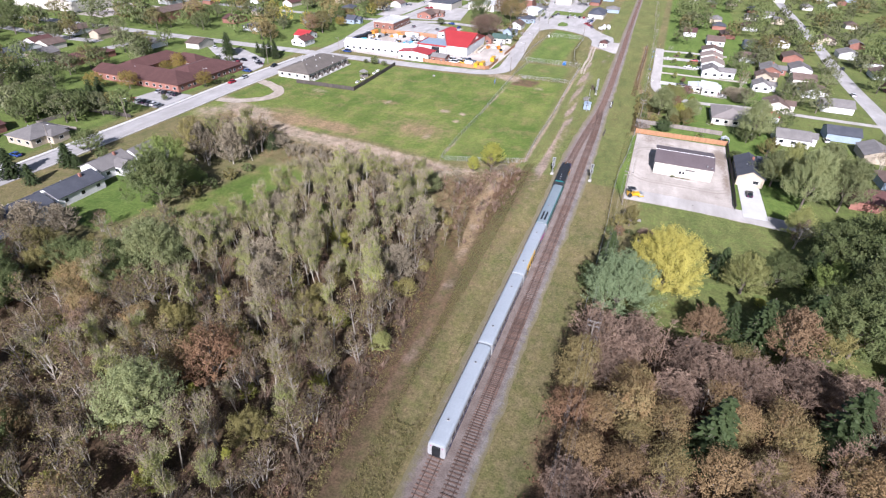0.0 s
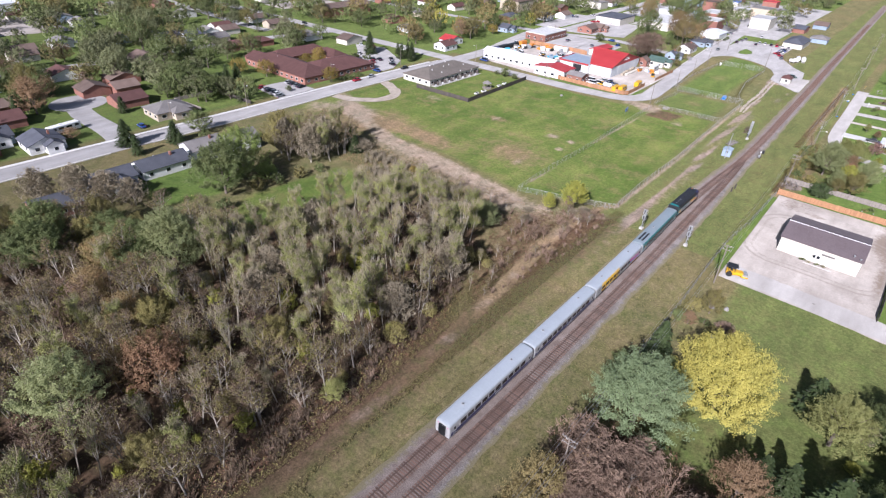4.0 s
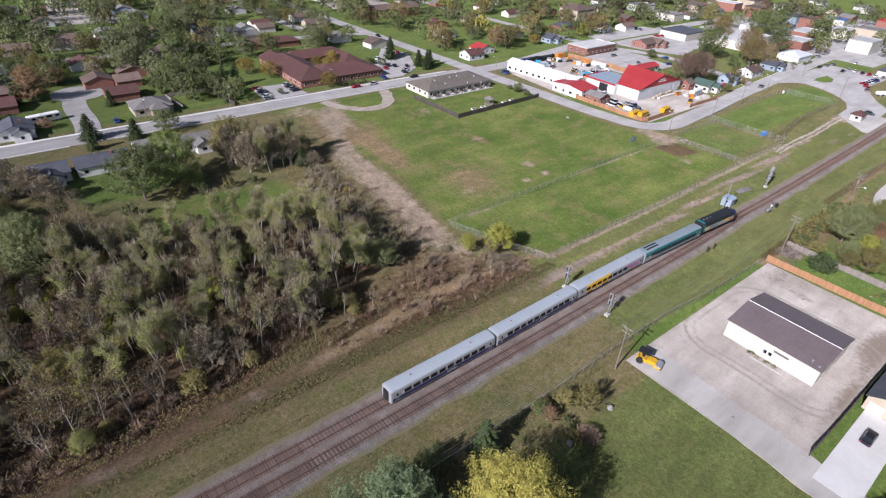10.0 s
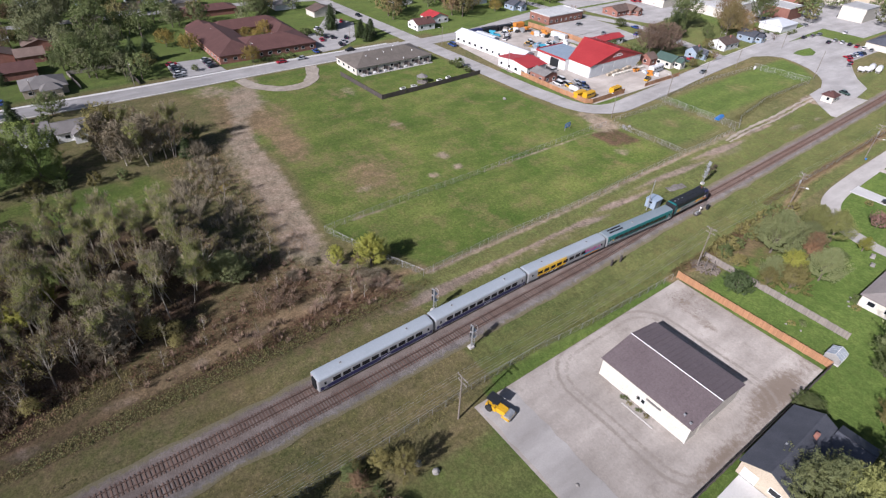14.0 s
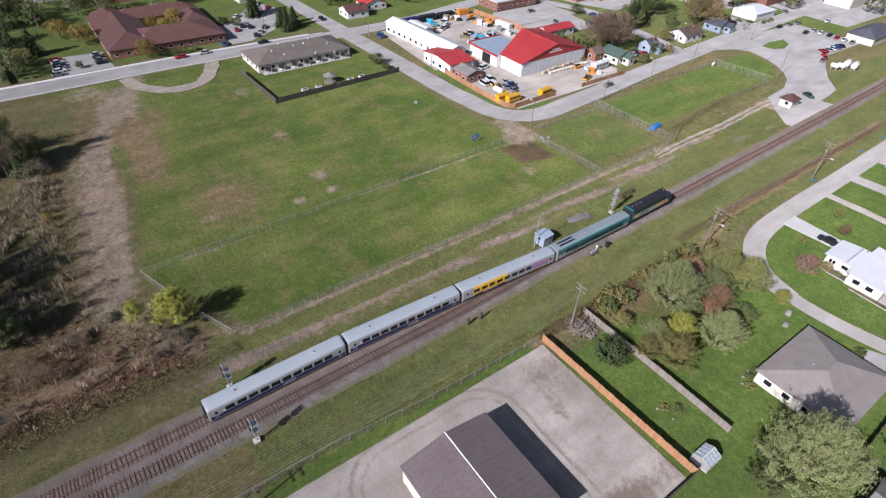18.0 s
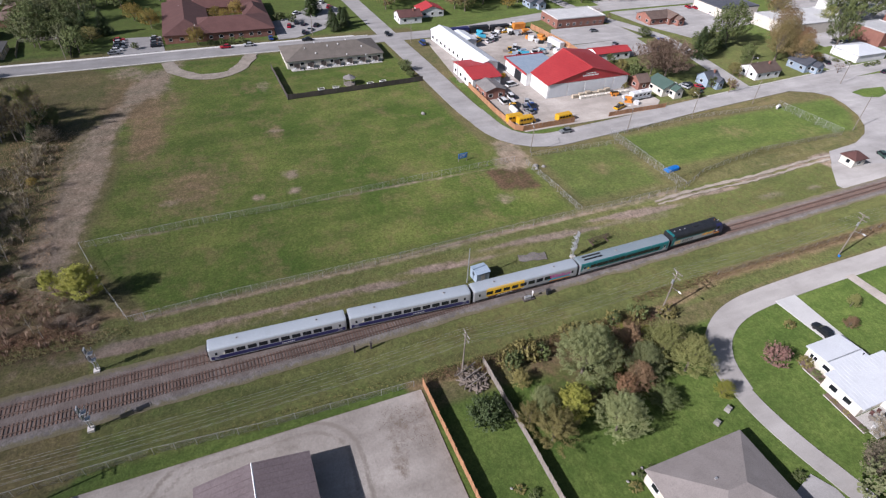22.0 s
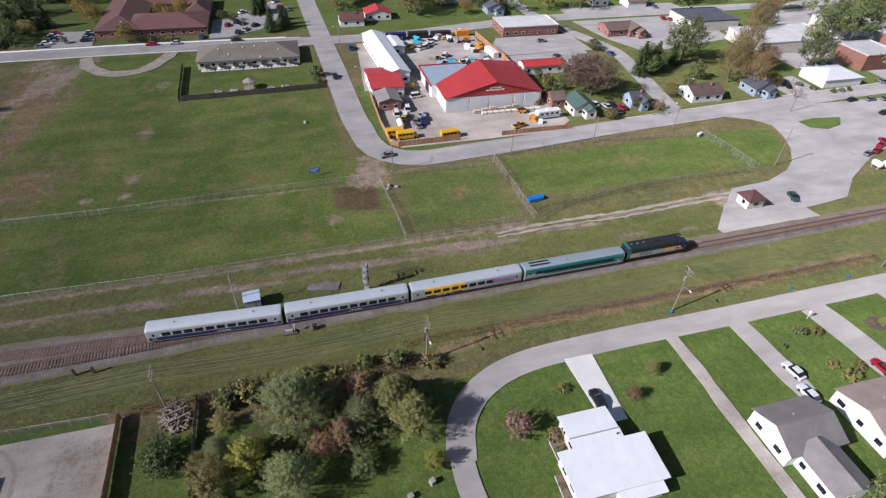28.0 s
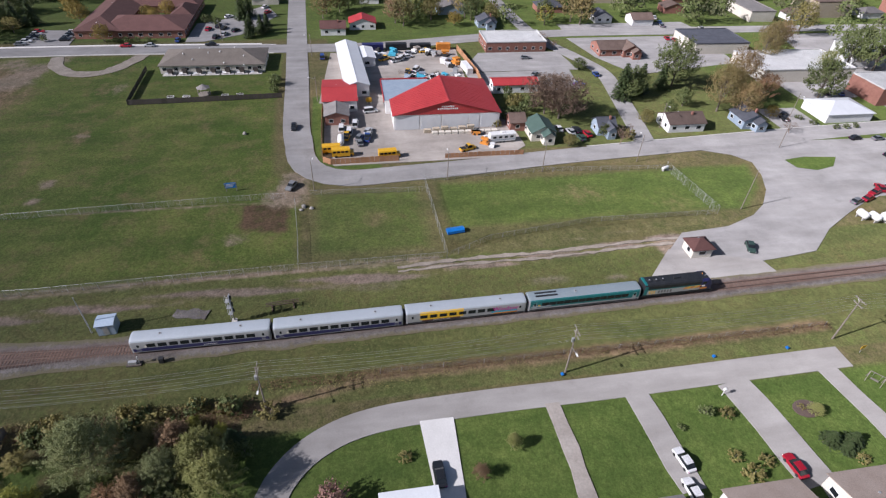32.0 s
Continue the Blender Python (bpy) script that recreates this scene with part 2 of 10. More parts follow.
M = dict(
    ground=ground_material(),
    asphalt=worn("asphalt", (0.236, 0.230, 0.227), (0.302, 0.294, 0.289), (0.20, 0.195, 0.189), 0.1, 1.2, grit=0.14),
    lane=worn("lane_asphalt", (0.285, 0.272, 0.26), (0.335, 0.322, 0.308), (0.24, 0.226, 0.215), 0.06, 1.5, grit=0.1),
    concrete=surf("concrete", (0.42, 0.40, 0.37), (0.55, 0.53, 0.50), 0.2, 4.0, 0.85, bump=0.1, world_space=True),
    pale_concrete=surf("pale_concrete", (0.53, 0.52, 0.50), (0.64, 0.63, 0.61), 0.2, 4.0, 0.85, bump=0.08, world_space=True, grit=0.08),
    yard=worn("yard_gravel", (0.252, 0.226, 0.202), (0.380, 0.348, 0.316), (0.190, 0.165, 0.138), 0.055, 0.7, grit=0.16),
    dirtroad=worn("dirt_road", (0.215, 0.185, 0.150), (0.330, 0.292, 0.250), (0.140, 0.125, 0.080), 0.25, 0.8),
    gravel=worn("ballast", (0.100, 0.090, 0.086), (0.210, 0.194, 0.187), (0.072, 0.057, 0.050), 0.3, 1.8, True, 0.7),
    tie=surf("tie", (0.082, 0.050, 0.038), (0.158, 0.100, 0.076), 1.5, 12.0, 0.9, vary=0.3),
    rail=surf("rail", (0.110, 0.076, 0.062), (0.175, 0.122, 0.100), 0.8, 10.0, 0.6, 0.4, world_space=True),
    rock=surf("field_stone", (0.20, 0.19, 0.175), (0.33, 0.315, 0.29), 0.8, 9.0, 0.9, bump=0.3, vary=0.2),
    kerb=surf("kerb", (0.5, 0.48, 0.45), (0.62, 0.6, 0.57), 0.5, 5.0, 0.85, world_space=True),
    galv=surf("galvanised_steel", (0.42, 0.43, 0.44), (0.55, 0.56, 0.57), 2.0, 20.0, 0.5, 0.6),
    wire=surf("fence_wire", (0.36, 0.37, 0.37), (0.46, 0.47, 0.47), 2.0, 20.0, 0.55, 0.3),
    pole=surf("pole_wood", (0.17, 0.14, 0.115), (0.27, 0.235, 0.20), 1.0, 12.0, 0.9),
    silver=surf("train_silver", (0.36, 0.365, 0.37), (0.42, 0.425, 0.43), 0.5, 6.0, 0.45, 0.2, bump=0.02, grit=0.06),
    tealroof=surf("train_dark_roof", (0.235, 0.285, 0.310), (0.275, 0.325, 0.350), 0.25, 3.0, 0.5, 0.15, bump=0.02, grit=0.06),
    roofgrey=surf("train_roof", (0.365, 0.405, 0.440), (0.410, 0.450, 0.485), 0.25, 3.0, 0.5, 0.15, bump=0.02, grit=0.06),
    blue=surf("train_blue", (0.018, 0.019, 0.085), (0.026, 0.027, 0.115), 0.5, 6.0, 0.4, bump=0.02, grit=0.06),
    teal=surf("train_teal", (0.012, 0.13, 0.135), (0.02, 0.17, 0.17), 0.5, 6.0, 0.4, bump=0.02, grit=0.06),
    yellow=surf("train_yellow", (0.72, 0.42, 0.02), (0.82, 0.50, 0.03), 0.6, 6.0, 0.45, bump=0.02, grit=0.06),
    orange=surf("paint_orange", (0.60, 0.22, 0.03), (0.7, 0.28, 0.05), 0.6, 6.0, 0.5, bump=0.02),
    magenta=surf("paint_magenta", (0.45, 0.03, 0.25), (0.55, 0.05, 0.32), 0.6, 6.0, 0.5, bump=0.02),
    cyan=surf("paint_cyan", (0.05, 0.35, 0.5), (0.08, 0.42, 0.58), 0.6, 6.0, 0.5, bump=0.02),
    black=surf("dark_steel", (0.014, 0.016, 0.019), (0.030, 0.032, 0.036), 0.8, 8.0, 0.55, 0.1, bump=0.05),
    rubber=surf("rubber", (0.015, 0.015, 0.015), (0.03, 0.03, 0.03), 2.0, 12.0, 0.85),
    glass=surf("dark_glass", (0.012, 0.015, 0.018), (0.022, 0.026, 0.03), 0.5, 3.0, 0.08, 0.0, bump=0.0),
    paleglass=surf("greenhouse_glass", (0.30, 0.34, 0.38), (0.40, 0.44, 0.48), 0.5, 3.0, 0.12, 0.0, bump=0.0),
    white=surf("white_paint", (0.68, 0.68, 0.67), (0.80, 0.80, 0.79), 0.4, 6.0, 0.6, bump=0.03, vary=0.05),
    cream=surf("cream_siding", (0.60, 0.56, 0.48), (0.70, 0.66, 0.58), 0.4, 6.0, 0.7, bump=0.05, vary=0.06),
    tan=surf("tan_siding", (0.42, 0.35, 0.26), (0.52, 0.45, 0.35), 0.4, 6.0, 0.75, bump=0.05, vary=0.1),
    bluegrey=surf("blue_siding", (0.25, 0.32, 0.40), (0.33, 0.40, 0.48), 0.4, 6.0, 0.7, bump=0.05, vary=0.1),
    brick=surf("brick_wall", (0.23, 0.10, 0.075), (0.33, 0.16, 0.12), 0.7, 14.0, 0.9, bump=0.25, vary=0.15),
    orangewood=surf("orange_fence_wood", (0.33, 0.165, 0.082), (0.45, 0.245, 0.13), 0.5, 8.0, 0.8, vary=0.14),
    greywood=surf("weathered_wood", (0.20, 0.172, 0.150), (0.30, 0.268, 0.238), 0.8, 9.0, 0.9, vary=0.15),
    darkwood=surf("dark_wood", (0.055, 0.047, 0.042), (0.10, 0.085, 0.075), 0.8, 9.0, 0.9, vary=0.15),
    redroof=surf("red_metal_roof", (0.37, 0.035, 0.038), (0.46, 0.055, 0.055), 0.15, 3.0, 0.5, bump=0.03),
    whiteroof=surf("white_metal_roof", (0.60, 0.62, 0.64), (0.70, 0.72, 0.74), 0.3, 4.0, 0.5, bump=0.03, grit=0.07),
    maroon=surf("maroon_shingle", (0.082, 0.036, 0.032), (0.122, 0.058, 0.050), 0.3, 7.0, 0.9, bump=0.2, vary=0.12),
    brownroof=surf("brown_shingle", (0.115, 0.078, 0.062), (0.18, 0.13, 0.108), 0.3, 7.0, 0.9, bump=0.2, vary=0.25),
    greyroof=surf("grey_shingle", (0.15, 0.14, 0.135), (0.23, 0.215, 0.205), 0.3, 7.0, 0.9, bump=0.2, vary=0.2),
    slate=surf("dark_slate_shingle", (0.055, 0.06, 0.075), (0.095, 0.10, 0.12), 0.3, 7.0, 0.9, bump=0.2, vary=0.2),
    barnroof=surf("brown_metal_roof", (0.138, 0.108, 0.110), (0.176, 0.142, 0.144), 0.2, 3.0, 0.5, bump=0.05),
    darkroof=surf("dark_brown_shingle", (0.118, 0.101, 0.086), (0.176, 0.154, 0.132), 0.3, 7.0, 0.9, bump=0.2),
    flatroof=surf("tar_roof", (0.42, 0.42, 0.41), (0.56, 0.56, 0.55), 0.2, 4.0, 0.9, bump=0.1, vary=0.2),
    blueroof=surf("blue_metal_roof", (0.03, 0.12, 0.42), (0.05, 0.17, 0.52), 0.3, 4.0, 0.5, bump=0.03),
    greenroof=surf("green_shingle", (0.05, 0.09, 0.075), (0.08, 0.13, 0.11), 0.4, 7.0, 0.9, bump=0.2),
    bark=surf("bark", (0.13, 0.105, 0.085), (0.22, 0.185, 0.155), 1.2, 9.0, 0.95, bump=0.4, vary=0.2),
    palebark=surf("pale_bark", (0.31, 0.278, 0.222), (0.46, 0.42, 0.345), 1.2, 9.0, 0.9, bump=0.3, vary=0.2),
    slimtwig=surf("slim_twigs", (0.225, 0.190, 0.130), (0.365, 0.312, 0.218), 0.3, 4.0, 0.95, bump=0.0, vary=0.3),
    tanroof=surf("tan_shingle", (0.26, 0.205, 0.170), (0.34, 0.280, 0.240), 0.3, 7.0, 0.9, bump=0.15),
    lightroof=surf("pale_grey_shingle", (0.222, 0.196, 0.182), (0.298, 0.266, 0.248), 0.3, 7.0, 0.9, bump=0.15),
    greybark=surf("grey_bark", (0.235, 0.212, 0.176), (0.39, 0.355, 0.305), 1.2, 9.0, 0.9, bump=0.3, vary=0.25),
    twig=surf("twigs", (0.112, 0.080, 0.052), (0.205, 0.152, 0.100), 0.3, 4.0, 0.95, bump=0.0, vary=0.25),
    pinktwig=surf("reddish_twigs", (0.168, 0.114, 0.080), (0.285, 0.202, 0.148), 0.3, 4.0, 0.95, bump=0.0, vary=0.2),
    green=leaf_material("leaf_green", (0.095, 0.125, 0.044), (0.185, 0.220, 0.084), (0.145, 0.160, 0.062)),
    greygreen=leaf_material("leaf_grey_green", (0.185, 0.212, 0.094), (0.335, 0.368, 0.172), (0.245, 0.258, 0.110)),
    bluegreen=leaf_material("leaf_blue_green", (0.112, 0.152, 0.078), (0.240, 0.300, 0.158), (0.155, 0.195, 0.098)),
    yellowgreen=leaf_material("leaf_yellow_green", (0.190, 0.205, 0.072), (0.350, 0.360, 0.135), (0.26, 0.255, 0.088)),
    poplar=leaf_material("leaf_poplar", (0.205, 0.226, 0.078), (0.365, 0.385, 0.142), (0.31, 0.295, 0.10)),
    lime=leaf_material("leaf_lime", (0.235, 0.245, 0.046), (0.365, 0.370, 0.082), (0.29, 0.275, 0.055)),
    gold=leaf_material("leaf_yellow", (0.325, 0.290, 0.068), (0.50, 0.45, 0.118), (0.33, 0.305, 0.075)),
    amber=leaf_material("leaf_amber", (0.215, 0.160, 0.040), (0.345, 0.260, 0.070), (0.26, 0.205, 0.052)),
    rust=leaf_material("leaf_rust", (0.205, 0.118, 0.066), (0.315, 0.190, 0.110), (0.24, 0.150, 0.078)),
    olive=leaf_material("leaf_olive", (0.180, 0.160, 0.060), (0.300, 0.265, 0.100), (0.235, 0.205, 0.072)),
    brown=leaf_material("leaf_brown", (0.205, 0.135, 0.078), (0.335, 0.225, 0.130), (0.265, 0.180, 0.10)),
    tanleaf=leaf_material("leaf_tan", (0.180, 0.148, 0.064), (0.295, 0.240, 0.102), (0.245, 0.185, 0.08)),
    oakolive=leaf_material("leaf_oak_olive", (0.185, 0.148, 0.066), (0.300, 0.235, 0.108), (0.28, 0.175, 0.085)),
    oakbrown=leaf_material("leaf_oak_brown", (0.205, 0.142, 0.072), (0.325, 0.228, 0.116), (0.25, 0.170, 0.08)),
    # grey-green leaf with extra blue mixed in to imitate distant haze
    farleaf=leaf_material("leaf_far_hazy", (0.122, 0.138, 0.066), (0.240, 0.255, 0.130), (0.175, 0.178, 0.084)),
    farolive=leaf_material("leaf_far_olive", (0.142, 0.128, 0.052), (0.250, 0.222, 0.094), (0.19, 0.170, 0.066)),
    fresh=leaf_material("leaf_fresh_green", (0.150, 0.200, 0.052), (0.285, 0.345, 0.102), (0.22, 0.26, 0.07)),
    drygrass=leaf_material("dry_grass", (0.094, 0.080, 0.032), (0.190, 0.156, 0.066), (0.115, 0.112, 0.038)),
    bramble=leaf_material("bramble", (0.100, 0.055, 0.034), (0.198, 0.110, 0.068), (0.130, 0.084, 0.042)),
    pine=leaf_material("needle_green", (0.044, 0.066, 0.026), (0.088, 0.118, 0.046), (0.062, 0.086, 0.036)),
    pink=leaf_material("leaf_pink", (0.30, 0.17, 0.14), (0.44, 0.27, 0.23), (0.30, 0.20, 0.14)),
)


# ---- mesh helpers ----
def mesh_of(name, verts, faces, mats, smooth=False):
    me = bpy.data.meshes.new(name)
    me.from_pydata(verts, [], faces)
    for m in mats if isinstance(mats, (list, tuple)) else [mats]:
        me.materials.append(M[m])
    if smooth:
        me.shade_smooth()
    me.update()
    return me


class Shape:
    """Vertices and faces of one mesh, put together from simple solids."""

    def __init__(self):
        self.v, self.f = [], []

    def add(self, verts, faces):
        k = len(self.v)
        self.v += [tuple(p) for p in verts]
        self.f += [tuple(k + i for i in f) for f in faces]
        return self

    def box(self, x0, x1, y0, y1, z0, z1, m=None):
        vs = [Vector((x, y, z)) for z in (z0, z1) for y in (y0, y1) for x in (x0, x1)]
        if m is not None:
            vs = [m @ p for p in vs]
        return self.add(vs, [(0, 2, 3, 1), (4, 5, 7, 6), (0, 1, 5, 4), (2, 6, 7, 3), (0, 4, 6, 2), (1, 3, 7, 5)])

    def rod(self, a, b, r0, r1=None, n=6, caps=True):
        a, b = Vector(a), Vector(b)
        r1 = r0 if r1 is None else r1
        q = (b - a).to_track_quat("Z", "Y").to_matrix()
        vs = []
        for c, r in ((a, r0), (b, r1)):
            vs += [c + q @ Vector((r * math.cos(2 * math.pi * i / n), r * math.sin(2 * math.pi * i / n), 0)) for i in range(n)]
        fs = [(i, (i + 1) % n, n + (i + 1) % n, n + i) for i in range(n)]
        if caps:
            fs += [tuple(reversed(range(n))), tuple(range(n, 2 * n))]
        return self.add(vs, fs)

    def loft(self, rings, closed=True, caps=True):
        n = len(rings[0])
        k = len(self.v)
        for r in rings:
            self.v += [tuple(p) for p in r]
        for j in range(len(rings) - 1):
            for i in range(n if closed else n - 1):
                a, b = k + j * n + i, k + j * n + (i + 1) % n
                self.f.append((a, b, b + n, a + n))
        if caps and closed:
            self.f.append(tuple(k + i for i in reversed(range(n))))
            self.f.append(tuple(k + (len(rings) - 1) * n + i for i in range(n)))
        return self

    def mesh(self, name, mat, smooth=False):
        return mesh_of(name, self.v, self.f, mat, smooth)


def part(name, shape, mat, parent, label="", at=None, smooth=False):
    """Links one mesh under a thing or under a part."""
    me = shape if isinstance(shape, bpy.types.Mesh) else shape.mesh(name, mat, smooth)
    ob = new(name, me)
    ob.parent = parent
    if at is not None:
        ob.matrix_basis = at
    if label:
        ob["label"] = label
    return ob


def thing(name, label, category, m=None, group="", kind=""):
    e = tagged(new(name), label, category, group, kind)
    e.empty_display_size = 0.2
    if m is not None:
        e.matrix_basis = m
    return e


def setting(name, shape, mat, label="", category="", kind="structure", smooth=False):
    me = shape if isinstance(shape, bpy.types.Mesh) else shape.mesh(name, mat, smooth)
    return tagged(new(name, me), label, category, "", kind)


def smooth_line(pts, step):
    """Points about step metres apart on a smooth curve through pts."""
    p = [Vector(q) for q in pts]
    p = [2 * p[0] - p[1]] + p + [2 * p[-1] - p[-2]]
    out = []
    for i in range(1, len(p) - 2):
        n = max(1, int((p[i + 1] - p[i]).length / step))
        for k in range(n):
            s = k / n
            out.append(0.5 * (2 * p[i] + (p[i + 1] - p[i - 1]) * s + (2 * p[i - 1] - 5 * p[i] + 4 * p[i + 1] - p[i + 2]) * s * s
                              + (3 * p[i] - p[i - 1] - 3 * p[i + 1] + p[i + 2]) * s ** 3))
    out.append(p[-2])
    return out


def strip(name, pts, width, z, mat, label, category, step=4.0, ragged=0.0, thick=0.0):
    """A road or path along a line; ragged: how uneven its edges are."""
    line = smooth_line([(*q, 0) for q in pts], step)
    rng = random.Random(len(pts) * 7 + int(width * 10))
    sh = Shape()
    rings = []
    for i, q in enumerate(line):
        d = line[min(i + 1, len(line) - 1)] - line[max(i - 1, 0)]
        side = Vector((-d.y, d.x, 0)).normalized()
        a = width / 2 + rng.uniform(-ragged, ragged)
        b = width / 2 + rng.uniform(-ragged, ragged)
        rings.append([q + side * a + Vector((0, 0, z - 0.15)), q + side * a + Vector((0, 0, z)), q - side * b + Vector((0, 0, z)), q - side * b + Vector((0, 0, z - 0.15))])
    sh.loft(rings, closed=False)
    return setting(name, sh, mat, label, category)


def sheet(name, pts, z, mat, label, category):
    """A flat area with the given outline."""
    n = len(pts)
    sh = Shape().add([(x, y, z) for x, y in pts] + [(x, y, z - 0.15) for x, y in pts], [tuple(range(n))] + [(i, i + n, (i + 1) % n + n, (i + 1) % n) for i in range(n)])
    return setting(name, sh, mat, label, category)

# ---- ground ----
def inside(px, py, poly):
    """Signed distance to a polygon, positive inside, for arrays of points."""
    dist = np.full(px.shape, 1e9)
    odd = np.zeros(px.shape, bool)
    for (x0, y0), (x1, y1) in zip(poly, poly[1:] + poly[:1]):
        ex, ey = x1 - x0, y1 - y0
        s = np.clip(((px - x0) * ex + (py - y0) * ey) / (ex * ex + ey * ey), 0, 1)
        dist = np.minimum(dist, np.hypot(px - x0 - s * ex, py - y0 - s * ey))
        if y0 != y1:
            odd ^= ((y0 > py) != (y1 > py)) & (px < (x1 - x0) * (py - y0) / (y1 - y0) + x0)
    return np.where(odd, dist, -dist)


def near(px, py, line):
    """Distance to a polyline."""
    dist = np.full(px.shape, 1e9)
    for (x0, y0), (x1, y1) in zip(line, line[1:]):
        ex, ey = x1 - x0, y1 - y0
        s = np.clip(((px - x0) * ex + (py - y0) * ey) / (ex * ex + ey * ey), 0, 1)
        dist = np.minimum(dist, np.hypot(px - x0 - s * ex, py - y0 - s * ey))
    return dist


PATH = [(-24, 60), (-24.5, 130), (-25.5, 165), (-24.7, 199), (-24.7, 220), (-27, 242), (-28, 266), (-29.5, 294), (-31.3, 325), (-34, 360), (-36, 380)]
TRAIL = [(-34, 178), (-36.5, 166), (-37.4, 153), (-35.5, 137), (-33.9, 124), (-32.4, 110), (-31.0, 96), (-29.5, 70), (-28.5, 30)]
FIELD = [(-172, 160), (-172, 272), (-126, 272), (-77, 275), (-66, 283), (-36, 283), (-33, 180), (-58, 166), (-70, 168), (-92, 172), (-122, 170), (-146, 186)]
SAND = [(-127, 170), (-110, 166), (-90, 169), (-68, 166), (-52, 164.5), (-43, 168), (-40, 157), (-54, 151), (-75, 155), (-103, 155), (-123, 159)]
BRUSH = [(-58, 150), (-46, 160), (-36, 173), (-29.5, 168), (-29, 150), (-31, 128), (-35, 112), (-40, 116), (-46, 132)]
WOOD = [(-32, 6), (-33, 75), (-35.5, 97), (-40, 113), (-46, 130), (-56, 142), (-72, 142), (-86, 134), (-92, 112), (-96, 94), (-104, 86), (-120, 80), (-134, 66), (-150, 6)]
THICK = [(-32, 6), (-33, 75), (-35.5, 97), (-40, 113), (-46, 130), (-56, 142), (-72, 142), (-86, 134), (-92, 112), (-82, 76), (-70, 52), (-60, 30), (-58, 6)]
GLADE = [(-105, 89), (-116, 105), (-113, 138), (-103, 141), (-93, 136), (-93, 112), (-97, 95)]
WOOD_EAST = [(-2, 20), (-2, 95), (6, 104), (30, 100), (60, 104), (75, 60), (75, 20)]
xs = np.concatenate([[-3000, -2000, -1400, -1000, -750, -600, -500, -420, -350], np.arange(-300, -205, 6), np.arange(-200, 76, 1.5), np.arange(80, 160, 8), [180, 230, 320, 500, 800, 1300, 2000, 3000]])
ys = np.concatenate([[-2000, -1200, -600, -250, -100, -40], np.arange(-10, 20, 5), np.arange(20, 440, 1.6), np.arange(444, 620, 8), [660, 720, 820, 1000, 1300, 1800, 2600, 4000]])
gx, gy = [a.ravel() for a in np.meshgrid(xs, ys)]


def area(poly, soft=2.0):
    return np.clip(0.5 + inside(gx, gy, poly) / (2 * soft), 0, 1)


def blob(x, y, rx, ry):
    return np.clip(1.25 - np.hypot((gx - x) / rx, (gy - y) / ry), 0, 1)


